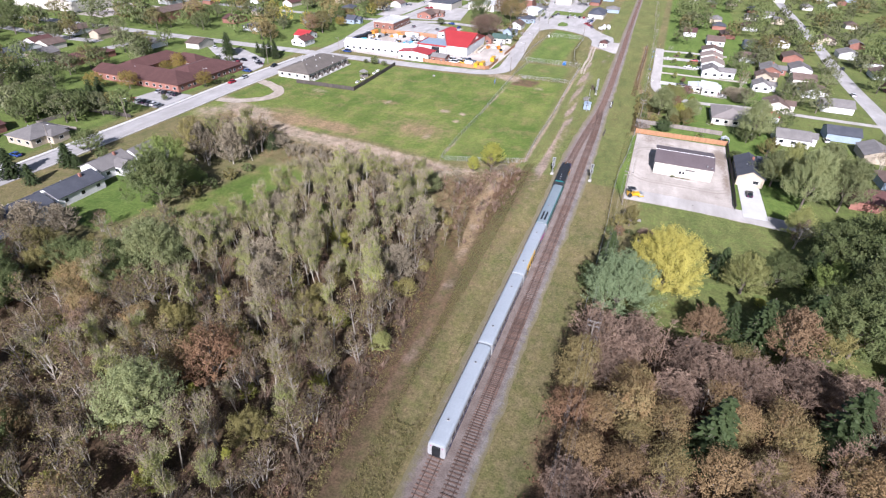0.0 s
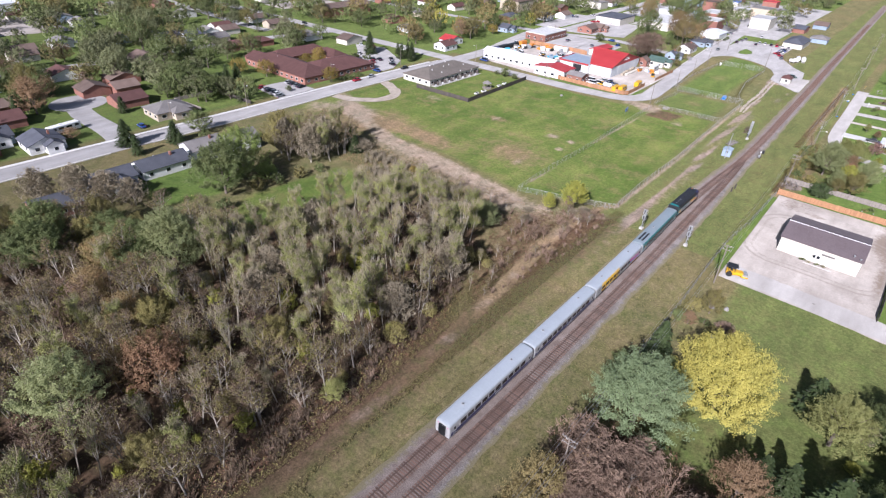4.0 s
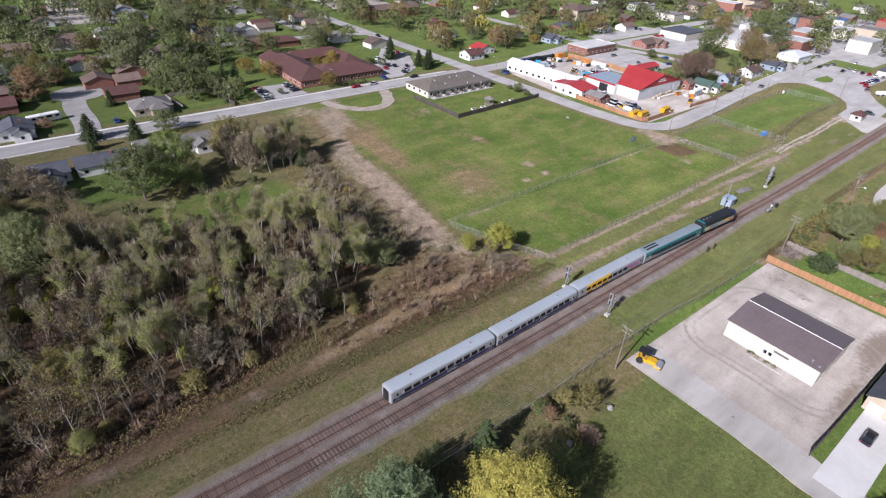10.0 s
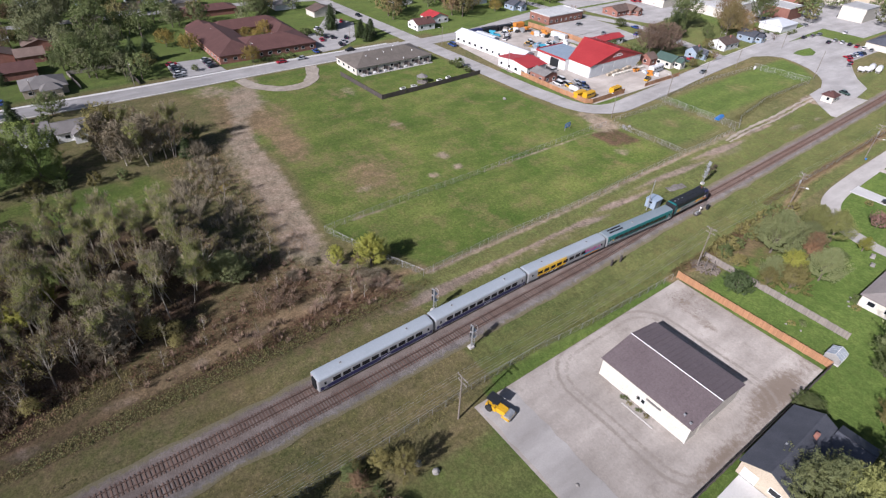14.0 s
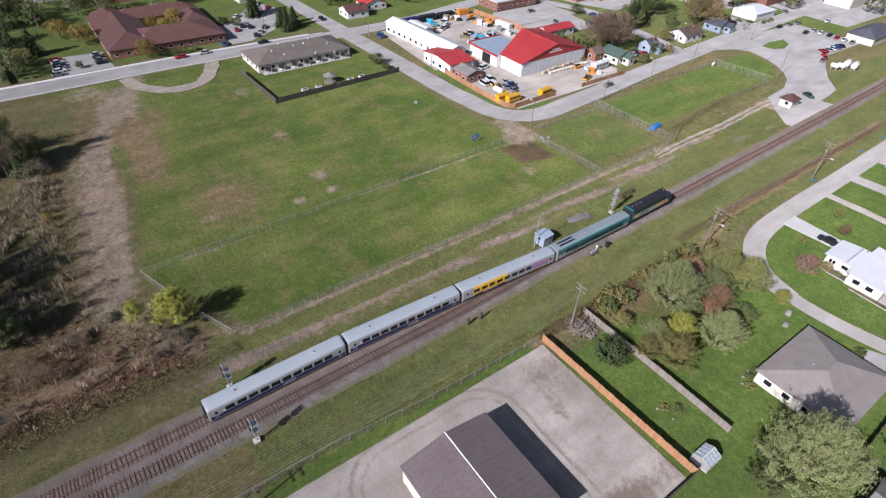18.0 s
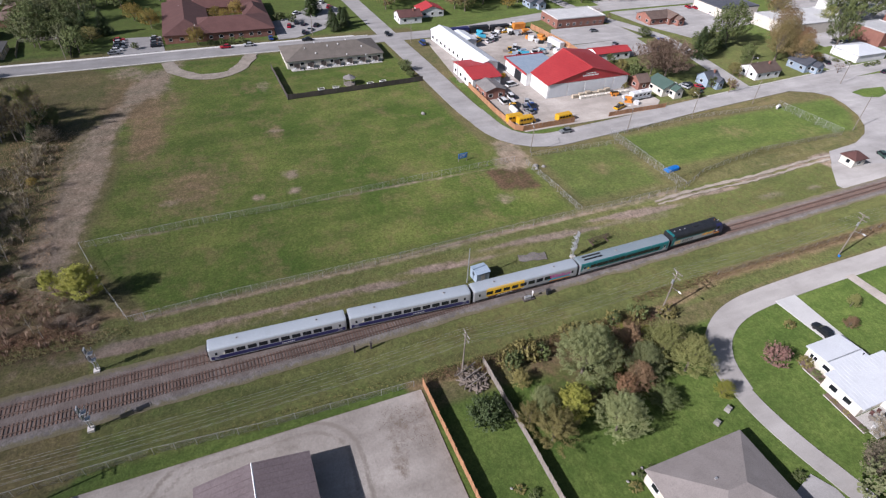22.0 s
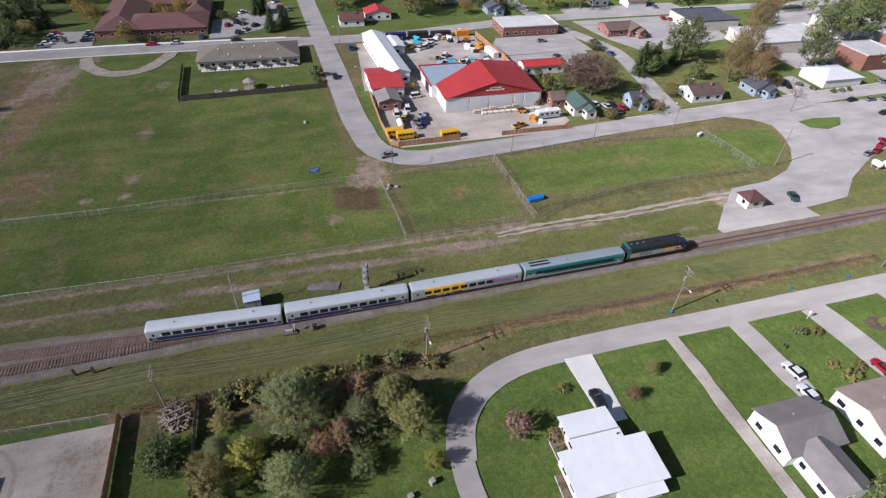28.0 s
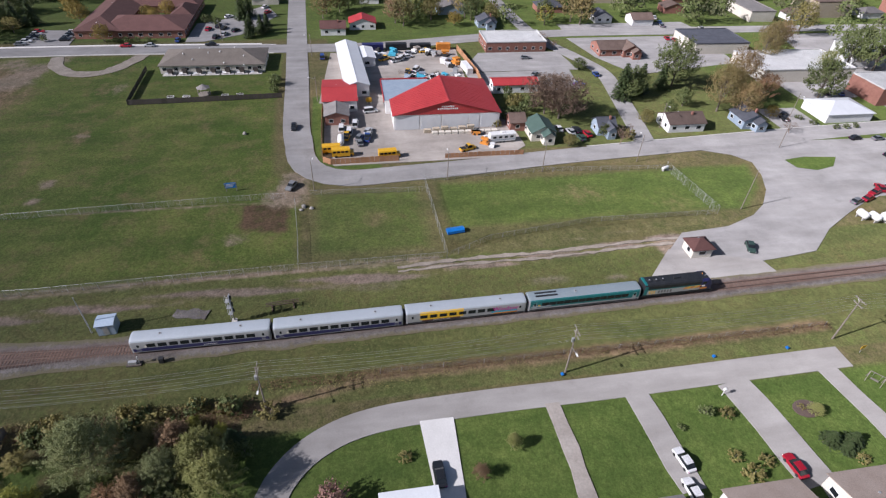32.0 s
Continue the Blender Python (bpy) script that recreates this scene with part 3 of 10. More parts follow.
town = np.clip((-gx - 183) / 8, 0, 1) + np.clip((gx - 6) / 3, 0, 1) + ((gx < -84) & (gy > 290)) * 0.75 + (gy > 450) * (gx < -60)
weights = dict(
    lawn=area([(0.9, 166), (1.9, 222), (3.4, 222), (3.4, 166)], 0.5) * 0.85 + np.clip(town, 0, 1) * np.where((gx > 0) & (gx < 58), np.where(gy < 163, 0.52, 0.88), np.where(gx < 0, 0.66, 0.55)) + area([(-155, 224), (-155, 272), (-127, 272), (-127, 224)]) + area([(-66, 286), (-38, 286), (-38, 316), (-66, 316)], 3) * 0.6
    + area([(-67, 320), (-45, 320), (-46, 392), (-45, 404), (-55, 415), (-69, 420), (-69, 392)], 2) * 0.7 + area([(-128, 284.5), (-128, 288.2), (-84, 288.2), (-80, 290.5), (-79.2, 306), (-76.6, 306), (-77, 291), (-84, 285.5)], 0.6) + ((gx > -36) & (gx < 4) & (gy > 170)) * 0.48 + area([(-150, 86), (-150, 118), (-130, 116), (-122, 100), (-126, 84)]) + area([(-167, 190), (-158, 196), (-160, 207), (-170, 212)]) * 0.8 + area([(-390, 62), (-390, 106), (-455, 112), (-468, 62)], 4),
    field=area(FIELD, 3) * 0.95 + area(GLADE) * 0.78 + area([(-60, 290), (-60, 400), (-20, 380), (-20, 290)]) * 0.35,
    litter=area(BRUSH) * 0.42 + np.clip(1.3 - np.abs(gx + 31) / 7.5, 0, 1) * (gy < 172) * 0.60 + area([(-62, 268), (-61.5, 281), (-48, 281), (-50, 268)], 1.2) * 0.72 + area(WOOD, 3) * 0.75 + area(WOOD_EAST, 3) * 0.75 + area([(1, 245), (1, 276), (14, 276), (20, 266), (18, 245)]) * 0.5,
    dry=blob(-77, 189, 18, 13) * 0.62 + blob(-124, 182, 20, 8) * 0.60 + blob(-104, 177, 16, 8) * 0.66 + blob(-138, 190, 12, 6) * 0.42 + blob(-92, 205, 26, 16) * 0.25 + blob(-147, 173, 26, 12) * 0.62 + blob(-132, 171, 12, 8) * 0.5 + blob(-104, 216, 9, 4) * 0.45 + area(BRUSH) * 0.5 + blob(-140, 212, 10, 5) * 0.5 + blob(-52, 302, 7, 5) * 0.5 + blob(-58, 360, 8, 14) * 0.42 + blob(-50, 385, 6, 10) * 0.4
    + np.clip(1.1 - near(gx, gy, [(2, 224), (2.5, 260), (3, 274), (-2, 300), (-2, 340), (-3, 395)]) / 2.5, 0, 1) * 0.8
    + np.clip(1 - near(gx, gy, PATH) / 5, 0, 1) * 0.45 * (gy > 165) + np.clip(1.2 - near(gx, gy, TRAIL) / 2.2, 0, 1) * np.clip((gy - 98) / 16, 0, 1) * 0.7 + ((gx > -19) & (gx < -2) & (gy > 195)) * 0.22 + np.clip(1 - np.abs(gx + 22) / 9, 0, 1) * (gy < 150) * 0.2,
    rut=np.clip(1.2 - np.abs(near(gx, gy, PATH) - 1.0) / 0.9, 0, 1) * np.where(gy > 300, 0.80, 0.86) * np.clip((gy - 160) / 12, 0, 1) + np.clip(1 - near(gx, gy, [(-26, 176), (-36, 165), (-60, 160)]) / 4, 0, 1) * 0.5 + np.clip(1.1 - np.abs(near(gx, gy, TRAIL) - 0.8) / 0.8, 0, 1) * 0.42 + blob(-27, 300, 3, 12) * 0.5 + blob(-24, 340, 2.5, 9) * 0.5 + blob(-23, 356, 2, 5) * 0.55,
    dirt=area(SAND, 3.5) * 0.5 + np.clip(1.3 - near(gx, gy, [(-58, 158.5), (-65, 160), (-80, 162.5), (-99, 166), (-118, 168), (-132, 171), (-148, 177), (-170, 189)]) / 4.6, 0, 1) * 0.62 + np.clip(1.15 - near(gx, gy, PATH) / 3.0, 0, 1) * 0.30 * (gy > 150) + blob(-150, 180, 14, 9) * 0.72 + blob(-166, 172, 8, 9) * 0.66 + blob(-140, 217, 9, 4) * 0.5 + blob(-64, 279, 6, 7) + blob(-72, 281, 6, 5) * 0.9 + blob(-47, 268, 3, 5) * 0.6
    + blob(-77, 216, 3.4, 3) * 0.75 + blob(-68.3, 215.4, 2.4, 2.6) * 0.8 + blob(-68, 206, 2.2, 2.6) * 0.8 + blob(-104, 216, 2.5, 4) * 0.6 + blob(-72, 185, 3, 4) * 0.5 + np.clip(1.1 - near(gx, gy, [(-60, 170), (-61, 190), (-62.5, 272)]) / 1.0, 0, 1) * 0.62
    + np.clip(1.1 - near(gx, gy, [(-32.2, 178), (-32.6, 230), (-34, 283), (-34.5, 316)]) / 1.6, 0, 1) * 0.9 + area([(-38, 376), (-33, 370), (-27, 372), (-33, 379)], 1) * 0.8
    + np.clip(1.1 - near(gx, gy, [(-38, 305), (-37, 345), (-43, 392)]) / 1.5, 0, 1) * 0.35,
)
hills = np.zeros(gx.shape)
for i in np.nonzero((gx > -200) & (gx < 80) & (gy > 15) & (gy < 450))[0]:
    hills[i] = 0.10 * noise.noise((gx[i] * 0.12, gy[i] * 0.12, 0)) + 0.05 * noise.noise((gx[i] * 0.5, gy[i] * 0.5, 3)) - 0.13
hills[(gx > -200) & (gx < -172)] = -0.1
nx, ny = len(xs), len(ys)
ii = (np.arange(ny - 1)[:, None] * nx + np.arange(nx - 1)[None, :]).ravel()
me = bpy.data.meshes.new("ground")
me.from_pydata(np.stack([gx, gy, hills], 1).tolist(), [], np.stack([ii, ii + 1, ii + nx + 1, ii + nx], 1).tolist())
for key, w in weights.items():
    me.attributes.new(key, "FLOAT", "POINT").data.foreach_set("value", np.clip(w, 0, 1).astype(np.float32))
me.materials.append(M["ground"])
me.shade_smooth()
tagged(new("ground", me), "open grass, lawns and bare earth of a small town", "ground", "", "structure")

# ---- roads ----
strip("road_main", [(-179, -200), (-178, 60), (-177.5, 155), (-178.5, 205), (-177.5, 271), (-178.5, 310), (-186, 350), (-191, 384), (-194, 460), (-196, 700)], 9.6, 0.03, "asphalt", "pale grey asphalt street with a light kerb", "road")
strip("road_cross", [(-600, 262), (-300, 272), (-179, 277), (-147, 278.5), (-106, 280), (-92, 281.5)], 8.6, 0.05, "asphalt", "pale grey asphalt side street", "road")
strip("road_bend", [(-98, 281), (-84, 282.5), (-76, 287), (-72, 296), (-73, 312), (-75, 335), (-78, 360), (-81.5, 403), (-85, 450), (-89, 520), (-100, 800)], 8.4, 0.07, "asphalt", "pale grey asphalt street bending past a yard", "road")
strip("road_far_side", [(-83, 392), (-115, 397.5), (-142, 401), (-160, 396), (-188, 386), (-240, 381), (-420, 372)], 7, 0.09, "asphalt", "grey asphalt side street", "road")
strip("road_close", [(24, 280.4), (16.8, 282.6), (10.9, 288.2), (7.3, 298), (6.2, 316), (6, 345), (5.5, 372), (5.2, 393)], 5.1, 0.03, "lane", "light grey residential lane that curves round a lawn", "road", step=2)
strip("road_close_east", [(18.5, 281.8), (24.6, 280.5), (31.4, 280.6), (38, 281.6), (44, 282.9), (50, 283.4), (75, 282), (104, 281)], 4.0, 0.05, "lane", "light grey residential lane", "road", step=2)
sheet("asphalt_apron", [(40.6, 278.6), (42.2, 273), (49.2, 272.4), (49.4, 280.4), (44, 280.4)], 0.06, "asphalt", "worn grey asphalt apron beside a bungalow", "driveway")
strip("road_east", [(104, 240), (105, 300), (104, 370), (107, 506), (108, 700)], 8, 0.03, "asphalt", "grey residential street", "road")
strip("road_yard_drive", [(24, 166), (42, 165), (60, 165), (90, 166), (200, 168)], 5.5, 0.04, "yard", "pale gravel drive", "driveway", ragged=0.3)
strip("yard_drive", [(4, 167.5), (20, 167.2), (38, 166.5), (50, 165)], 7.5, 0.055, "lane", "worn grey asphalt drive across the gravel yard", "driveway", step=2, ragged=0.25)
strip("road_crescent", [(-178, 97), (-195, 98.5), (-212, 98), (-224, 99), (-230, 102)], 8.5, 0.06, "asphalt", "grey asphalt cul-de-sac", "road")
setting("turning_circle", Shape().rod((-233, 102, -0.1), (-233, 102, 0.075), 10.5, n=32), "asphalt", "grey asphalt turning circle", "road")
strip("road_north", [(-290, 40), (-292, 80), (-291, 110), (-290, 140), (-288, 200), (-284, 245), (-276, 275)], 7, 0.09, "asphalt", "grey residential street", "road")
strip("road_far", [(-303, 240), (-330, 238), (-380, 240), (-600, 246)], 7, 0.05, "asphalt", "grey residential street", "road")
strip("turning_loop", [(-172, 185.5), (-163, 188), (-156, 194), (-153.5, 201), (-156, 208), (-165, 214), (-173, 217)], 5.0, 0.04, "dirtroad", "pale gravel turning loop beside the street", "driveway", step=2, ragged=0.4)
sheet("car_park", [(-205, 166), (-204, 183.5), (-185.4, 185), (-184.4, 165)], 0.04, "asphalt", "grey asphalt car park", "car park")
sheet("car_park_2", [(-212, 230.5), (-216, 240), (-241, 259), (-223, 266), (-196, 252), (-187.5, 238), (-187, 230)], 0.05, "asphalt", "grey asphalt car park", "car park")
sheet("works_yard", [(-171, 291), (-174, 345), (-122, 342), (-118, 350), (-86, 352), (-79.5, 344), (-79, 292), (-84, 289), (-122, 289), (-122, 287)], 0.03, "yard", "pale dusty gravel works yard", "yard")
sheet("station_lot", [(-78, 408), (-74, 417), (-69, 421), (-62, 419.5), (-54, 415.7), (-47, 410), (-42.5, 404), (-38.5, 394), (-37.2, 380), (-31, 373.5), (-24.4, 394.3), (-25.2, 402), (-26.4, 411), (-34.4, 421), (-40.5, 432), (-45, 441), (-47.3, 448), (-47, 481), (-80, 481), (-81, 440), (-80, 415)], 0.035, "asphalt", "pale worn station car park", "car park")
sheet("station_pad", [(-31.2, 373.2), (-21.5, 363.7), (-18.9, 364.2), (-20.1, 395.7), (-24.6, 394.6)], 0.05, "lane", "worn grey paved pad beside the railway", "paving")
for side, width in ((-0.95, 0.9), (0.95, 0.75)):
    strip("gravel_track", [(-31.6 + side * 0.7, 306), (-32.7 + side, 326), (-32.6 + side, 341), (-33.6 + side, 357), (-34.4 + side, 370), (-34.2 + side, 379)], width, 0.03, "dirtroad", "pale worn wheel line leading to the station car park", "track", step=1.5, ragged=0.32)
yx, yy = np.meshgrid(np.arange(3.2, 36.3, 0.5), np.arange(163.0, 225.1, 0.5))
yx, yy = yx.ravel(), yy.ravel()
cols = len(np.arange(3.2, 36.3, 0.5))
cell = [k for k in range(len(yx) - cols) if (k + 1) % cols]
yard = bpy.data.meshes.new("shop_yard")
yard.from_pydata(np.stack([yx, yy, np.full(yx.shape, 0.03)], 1).tolist(), [], [(k, k + 1, k + cols + 1, k + cols) for k in cell])
away = -inside(yx, yy, [(11, 187.6), (29.6, 187.6), (29.6, 203.6), (11, 203.6)])
churn = np.clip(1.2 - np.hypot((yx - 9) / 6, (yy - 219) / 5), 0, 1) * 0.36 + np.clip(1.2 - np.hypot((yx - 33.5) / 4, (yy - 212) / 12), 0, 1) * 0.70 + np.clip(1.2 - np.hypot((yx - 16) / 4, (yy - 217) / 2.5), 0, 1) * 0.4 + np.clip(1.2 - np.hypot((yx - 35) / 2.5, (yy - 190) / 16), 0, 1) * 0.5 + np.clip((yy - 221) / 4, 0, 1) * 0.3 + np.clip(1 - np.abs(away - 0.5) / 1.2, 0, 1) * 0.25
ring = np.clip(1 - np.abs(away - 7.5) / 5, 0, 1) * (0.5 + 0.5 * np.sin(away * 3.3 + 0.4 * np.sin(yx * 0.4))) * 0.6 + np.clip(1 - np.abs(yy - 166.5) / 3, 0, 1) * (0.5 + 0.5 * np.sin(yy * 3.0)) * 0.4
yard.attributes.new("earth", "FLOAT", "POINT").data.foreach_set("value", np.clip(churn, 0, 1).astype(np.float32))
yard.attributes.new("tyre", "FLOAT", "POINT").data.foreach_set("value", np.clip(ring, 0, 1).astype(np.float32))
yard.materials.append(M["yard"])
tagged(new("shop_yard", yard), "pale dusty gravel yard round a metal building", "yard", "", "structure")
sheet("drive_pad", [(38.4, 166), (38.2, 190.0), (44.8, 190.0), (45.2, 166)], 0.07, "pale_concrete", "pale concrete drive beside a house", "driveway")
sheet("concrete_drive", [(8.5, 306), (8.5, 312), (23.5, 311.5), (23.5, 307)], 0.06, "pale_concrete", "fresh pale concrete drive", "driveway")
strip("drive_1", [(8, 330.5), (17, 330.7), (30, 330.6), (52, 331)], 2.7, 0.05, "yard", "worn gravel drive with a wheel track", "driveway", ragged=0.25)
strip("drive_2", [(8, 346.7), (18, 347.2), (27, 348)], 4.6, 0.05, "lane", "grey asphalt drive", "driveway", ragged=0.2)
strip("drive_3", [(8, 366.5), (18, 368), (29, 369.5)], 6.8, 0.05, "lane", "grey asphalt drive", "driveway", ragged=0.2)
strip("drive_4", [(7, 387), (14, 388), (25, 389.3), (45, 389.5)], 4.2, 0.05, "lane", "grey asphalt drive", "driveway", ragged=0.2)
island = sheet("grass_island", [(-69.3, 432.5), (-70.6, 440.2), (-69.4, 451.1), (-64.1, 446), (-62.4, 439), (-64.5, 433.5)], 0.06, "ground", "small grass island in the car park", "grass")
island.data.attributes.new("lawn", "FLOAT", "POINT").data.foreach_set("value", [0.8] * len(island.data.vertices))
sheet("office_lot", [(-168, 354), (-168, 390), (-147, 392), (-147, 346), (-152, 345)], 0.035, "asphalt", "grey asphalt car park beside an office", "car park")
sheet("back_lot_2", [(-205, 402), (-207, 470), (-188, 474), (-188, 402)], 0.035, "asphalt", "grey asphalt car park", "car park")
sheet("hall_lot", [(-105, 446), (-105, 462), (-87, 462), (-87, 446)], 0.04, "asphalt", "grey asphalt car park beside a hall", "car park")
sheet("shops_lot", [(-160, 470), (-160, 512), (-118, 512), (-112, 494), (-112, 470)], 0.03, "asphalt", "grey asphalt yard behind the shops", "car park")
sheet("back_lot", [(-185, 400), (-186, 470), (-150, 466), (-140, 415), (-160, 405)], 0.04, "asphalt", "grey asphalt car park", "car park")
sheet("brick_lot", [(-146, 344), (-147, 388), (-128, 386), (-126, 346)], 0.05, "asphalt", "grey asphalt car park", "car park")

strip("pavement", [(-184.6, 20), (-183.9, 60), (-183.4, 155), (-184.3, 205), (-183.5, 262)], 1.5, 0.10, "pale_concrete", "pale concrete pavement along the street", "pavement")


def kerb(name, pts, side, label="pale concrete kerb along a street"):
    """A raised kerb beside a street; side: how far it lies from the middle line."""
    line = smooth_line([(*q, 0) for q in pts], 6.0)
    rings = []
    for i, q in enumerate(line):
        d = line[min(i + 1, len(line) - 1)] - line[max(i - 1, 0)]
        n = Vector((-d.y, d.x, 0)).normalized()
        a, b = q + n * side, q + n * (side + math.copysign(0.5, side))
        rings.append([(a.x, a.y, -0.1), (a.x, a.y, 0.17), (b.x, b.y, 0.17), (b.x, b.y, -0.1)])
    return setting(name, Shape().loft(rings, closed=False), "kerb", label, "kerb")


for side in (-4.8, 4.8):
    kerb("kerb", [(-178, 104), (-177.5, 155), (-178.5, 205), (-177.5, 268)], side)
    kerb("kerb", [(-179, -100), (-178, 60), (-178, 90)], side)
kerb("kerb", [(-79, 372), (-81.5, 403), (-85, 450), (-89, 520)], 4.2)

# ---- railway ----
MAIN = [(-16.2, -150), (-16.2, 30), (-16.0, 100), (-16.2, 150), (-16.8, 185), (-15.9, 215), (-14.3, 246), (-14.4, 280), (-15.1, 310), (-15.7, 340), (-16.7, 380), (-18.4, 443), (-21, 571), (-28, 900)]
SIDE = [(-12.1, -150), (-12.1, 30), (-12.0, 100), (-12.1, 150), (-12.6, 190), (-13.0, 220), (-14.1, 246)]
RAIL_TOP = 0.62


def track_line(pts, y0, y1, step):
    return [q for q in smooth_line([(*p, 0) for p in pts], step) if y0 <= q.y <= y1]


MAIN_FINE = track_line(MAIN, -140, 800, 1.0)
MY, MX = np.array([q.y for q in MAIN_FINE]), np.array([q.x for q in MAIN_FINE])


def main_x(y):
    return float(np.interp(y, MY, MX))


bed = Shape()
rings = []
rng = random.Random(5)
for y in np.arange(-140, 800, 1.2):
    c = main_x(y)
    left = c - 3.8 + 0.5 * noise.noise((y * 0.16, 0, 0)) + rng.uniform(-0.1, 0.1)
    right = float(np.interp(y, [0, 185, 215, 245, 280, 500], [-8.7, -8.9, -9.6, -10.6, c + 3.4, c + 2.8])) + 0.7 * noise.noise((y * 0.14, 5, 0)) + rng.uniform(-0.1, 0.1)
    crown_r = min(right - 0.6, float(np.interp(y, [0, 200, 250], [-10.4, -11.0, c + 1.6])))
    row = [(left, -0.05), (c - 1.7, 0.36), (c, 0.40), (c + 1.6, 0.38), (crown_r, 0.36), (crown_r + 0.4 * (right - crown_r), 0.16), (right, -0.05)]
    rings.append([(x, y, z + (rng.uniform(-0.03, 0.03) if 0 < k < 6 else 0)) for k, (x, z) in enumerate(row)])
bed.loft(rings, closed=False)
bed = setting("track_bed", bed, "gravel", "grey-brown crushed stone railway ballast", "ballast", smooth=True)
bed.data.attributes.new("weedy", "FLOAT", "POINT").data.foreach_set("value", np.tile([0.60, 0.08, 0.0, 0.0, 0.04, 0.16, 0.60], len(rings)).astype(np.float32))
bed.data.attributes.new("rusty", "FLOAT", "POINT").data.foreach_set("value", np.tile([0.0, 0.40, 0.60, 0.40, 0.30, 0.0, 0.0], len(rings)).astype(np.float32))


def rails(name, pts, y0, y1):
    line = track_line(pts, y0, y1, 3.0)
    track = thing(name, "rusty steel rails on dark timber ties", "railway track", kind="structure")
    for s in (-0.755, 0.755):
        sh = Shape()
        rings = []
        for i, q in enumerate(line):
            d = (line[min(i + 1, len(line) - 1)] - line[max(i - 1, 0)]).normalized()
            n = Vector((d.y, -d.x, 0))
            rings.append([q + n * (s + a) + Vector((0, 0, z)) for a, z in ((-0.07, 0.46), (-0.07, 0.49), (-0.037, 0.52), (-0.037, RAIL_TOP), (0.037, RAIL_TOP), (0.037, 0.52), (0.07, 0.49), (0.07, 0.46))])
        sh.loft(rings)
        part("rail", sh, "rail", track)
    return track


main_track = rails("railway_track", MAIN, -140, 800)
side_track = rails("railway_track", SIDE, -140, 246)

# ---- train ----
# half cross-section of a coach: x, z above the rail
COACH = [(1.38, 0.25), (1.55, 0.38), (1.60, 0.95), (1.60, 1.55), (1.57, 2.45), (1.50, 3.00), (1.34, 3.24), (0.92, 3.38), (0.30, 3.43)]
CAR = 25.9


def side_x(z):
    zs = [p[1] for p in COACH]
    return float(np.interp(z, zs, [p[0] for p in COACH]))


def band(y0, y1, z0, z1, sx, out=0.012, n=3):
    """A panel that lies on a coach's side."""
    sh = Shape()
    n = 16 if z1 > 2.9 else n
    zz = [z0 + (z1 - z0) * k / n for k in range(n + 1)]
    sh.loft([[(sx * (side_x(z) - 0.03), y, z) for z in zz] + [(sx * (side_x(z) + out), y, z) for z in reversed(zz)] for y in (y0, y1)])
    return sh


def wheelset(parent, y):
    bogie = part("bogie", Shape().box(-1.15, 1.15, y - 1.7, y + 1.7, 0.30, 0.62).box(-1.2, -0.95, y - 1.9, y + 1.9, 0.38, 0.66).box(0.95, 1.2, y - 1.9, y + 1.9, 0.38, 0.66), "black", parent, "dark steel truck")
    for dy in (-1.25, 1.25):
        for s in (-1, 1):
            part("wheel", Shape().rod((s * 0.69, y + dy, 0.45), (s * 0.83, y + dy, 0.45), 0.45, n=14), "rail", bogie)


def bars(parent, y, z, sx, n, length, height, mat, label):
    """Writing too small to be read: plain bars."""
    for k in range(n):
        part("lettering", band(y + k * length * 1.35, y + k * length * 1.35 + length, z, z + height, sx, 0.018, 1), mat, parent, label)


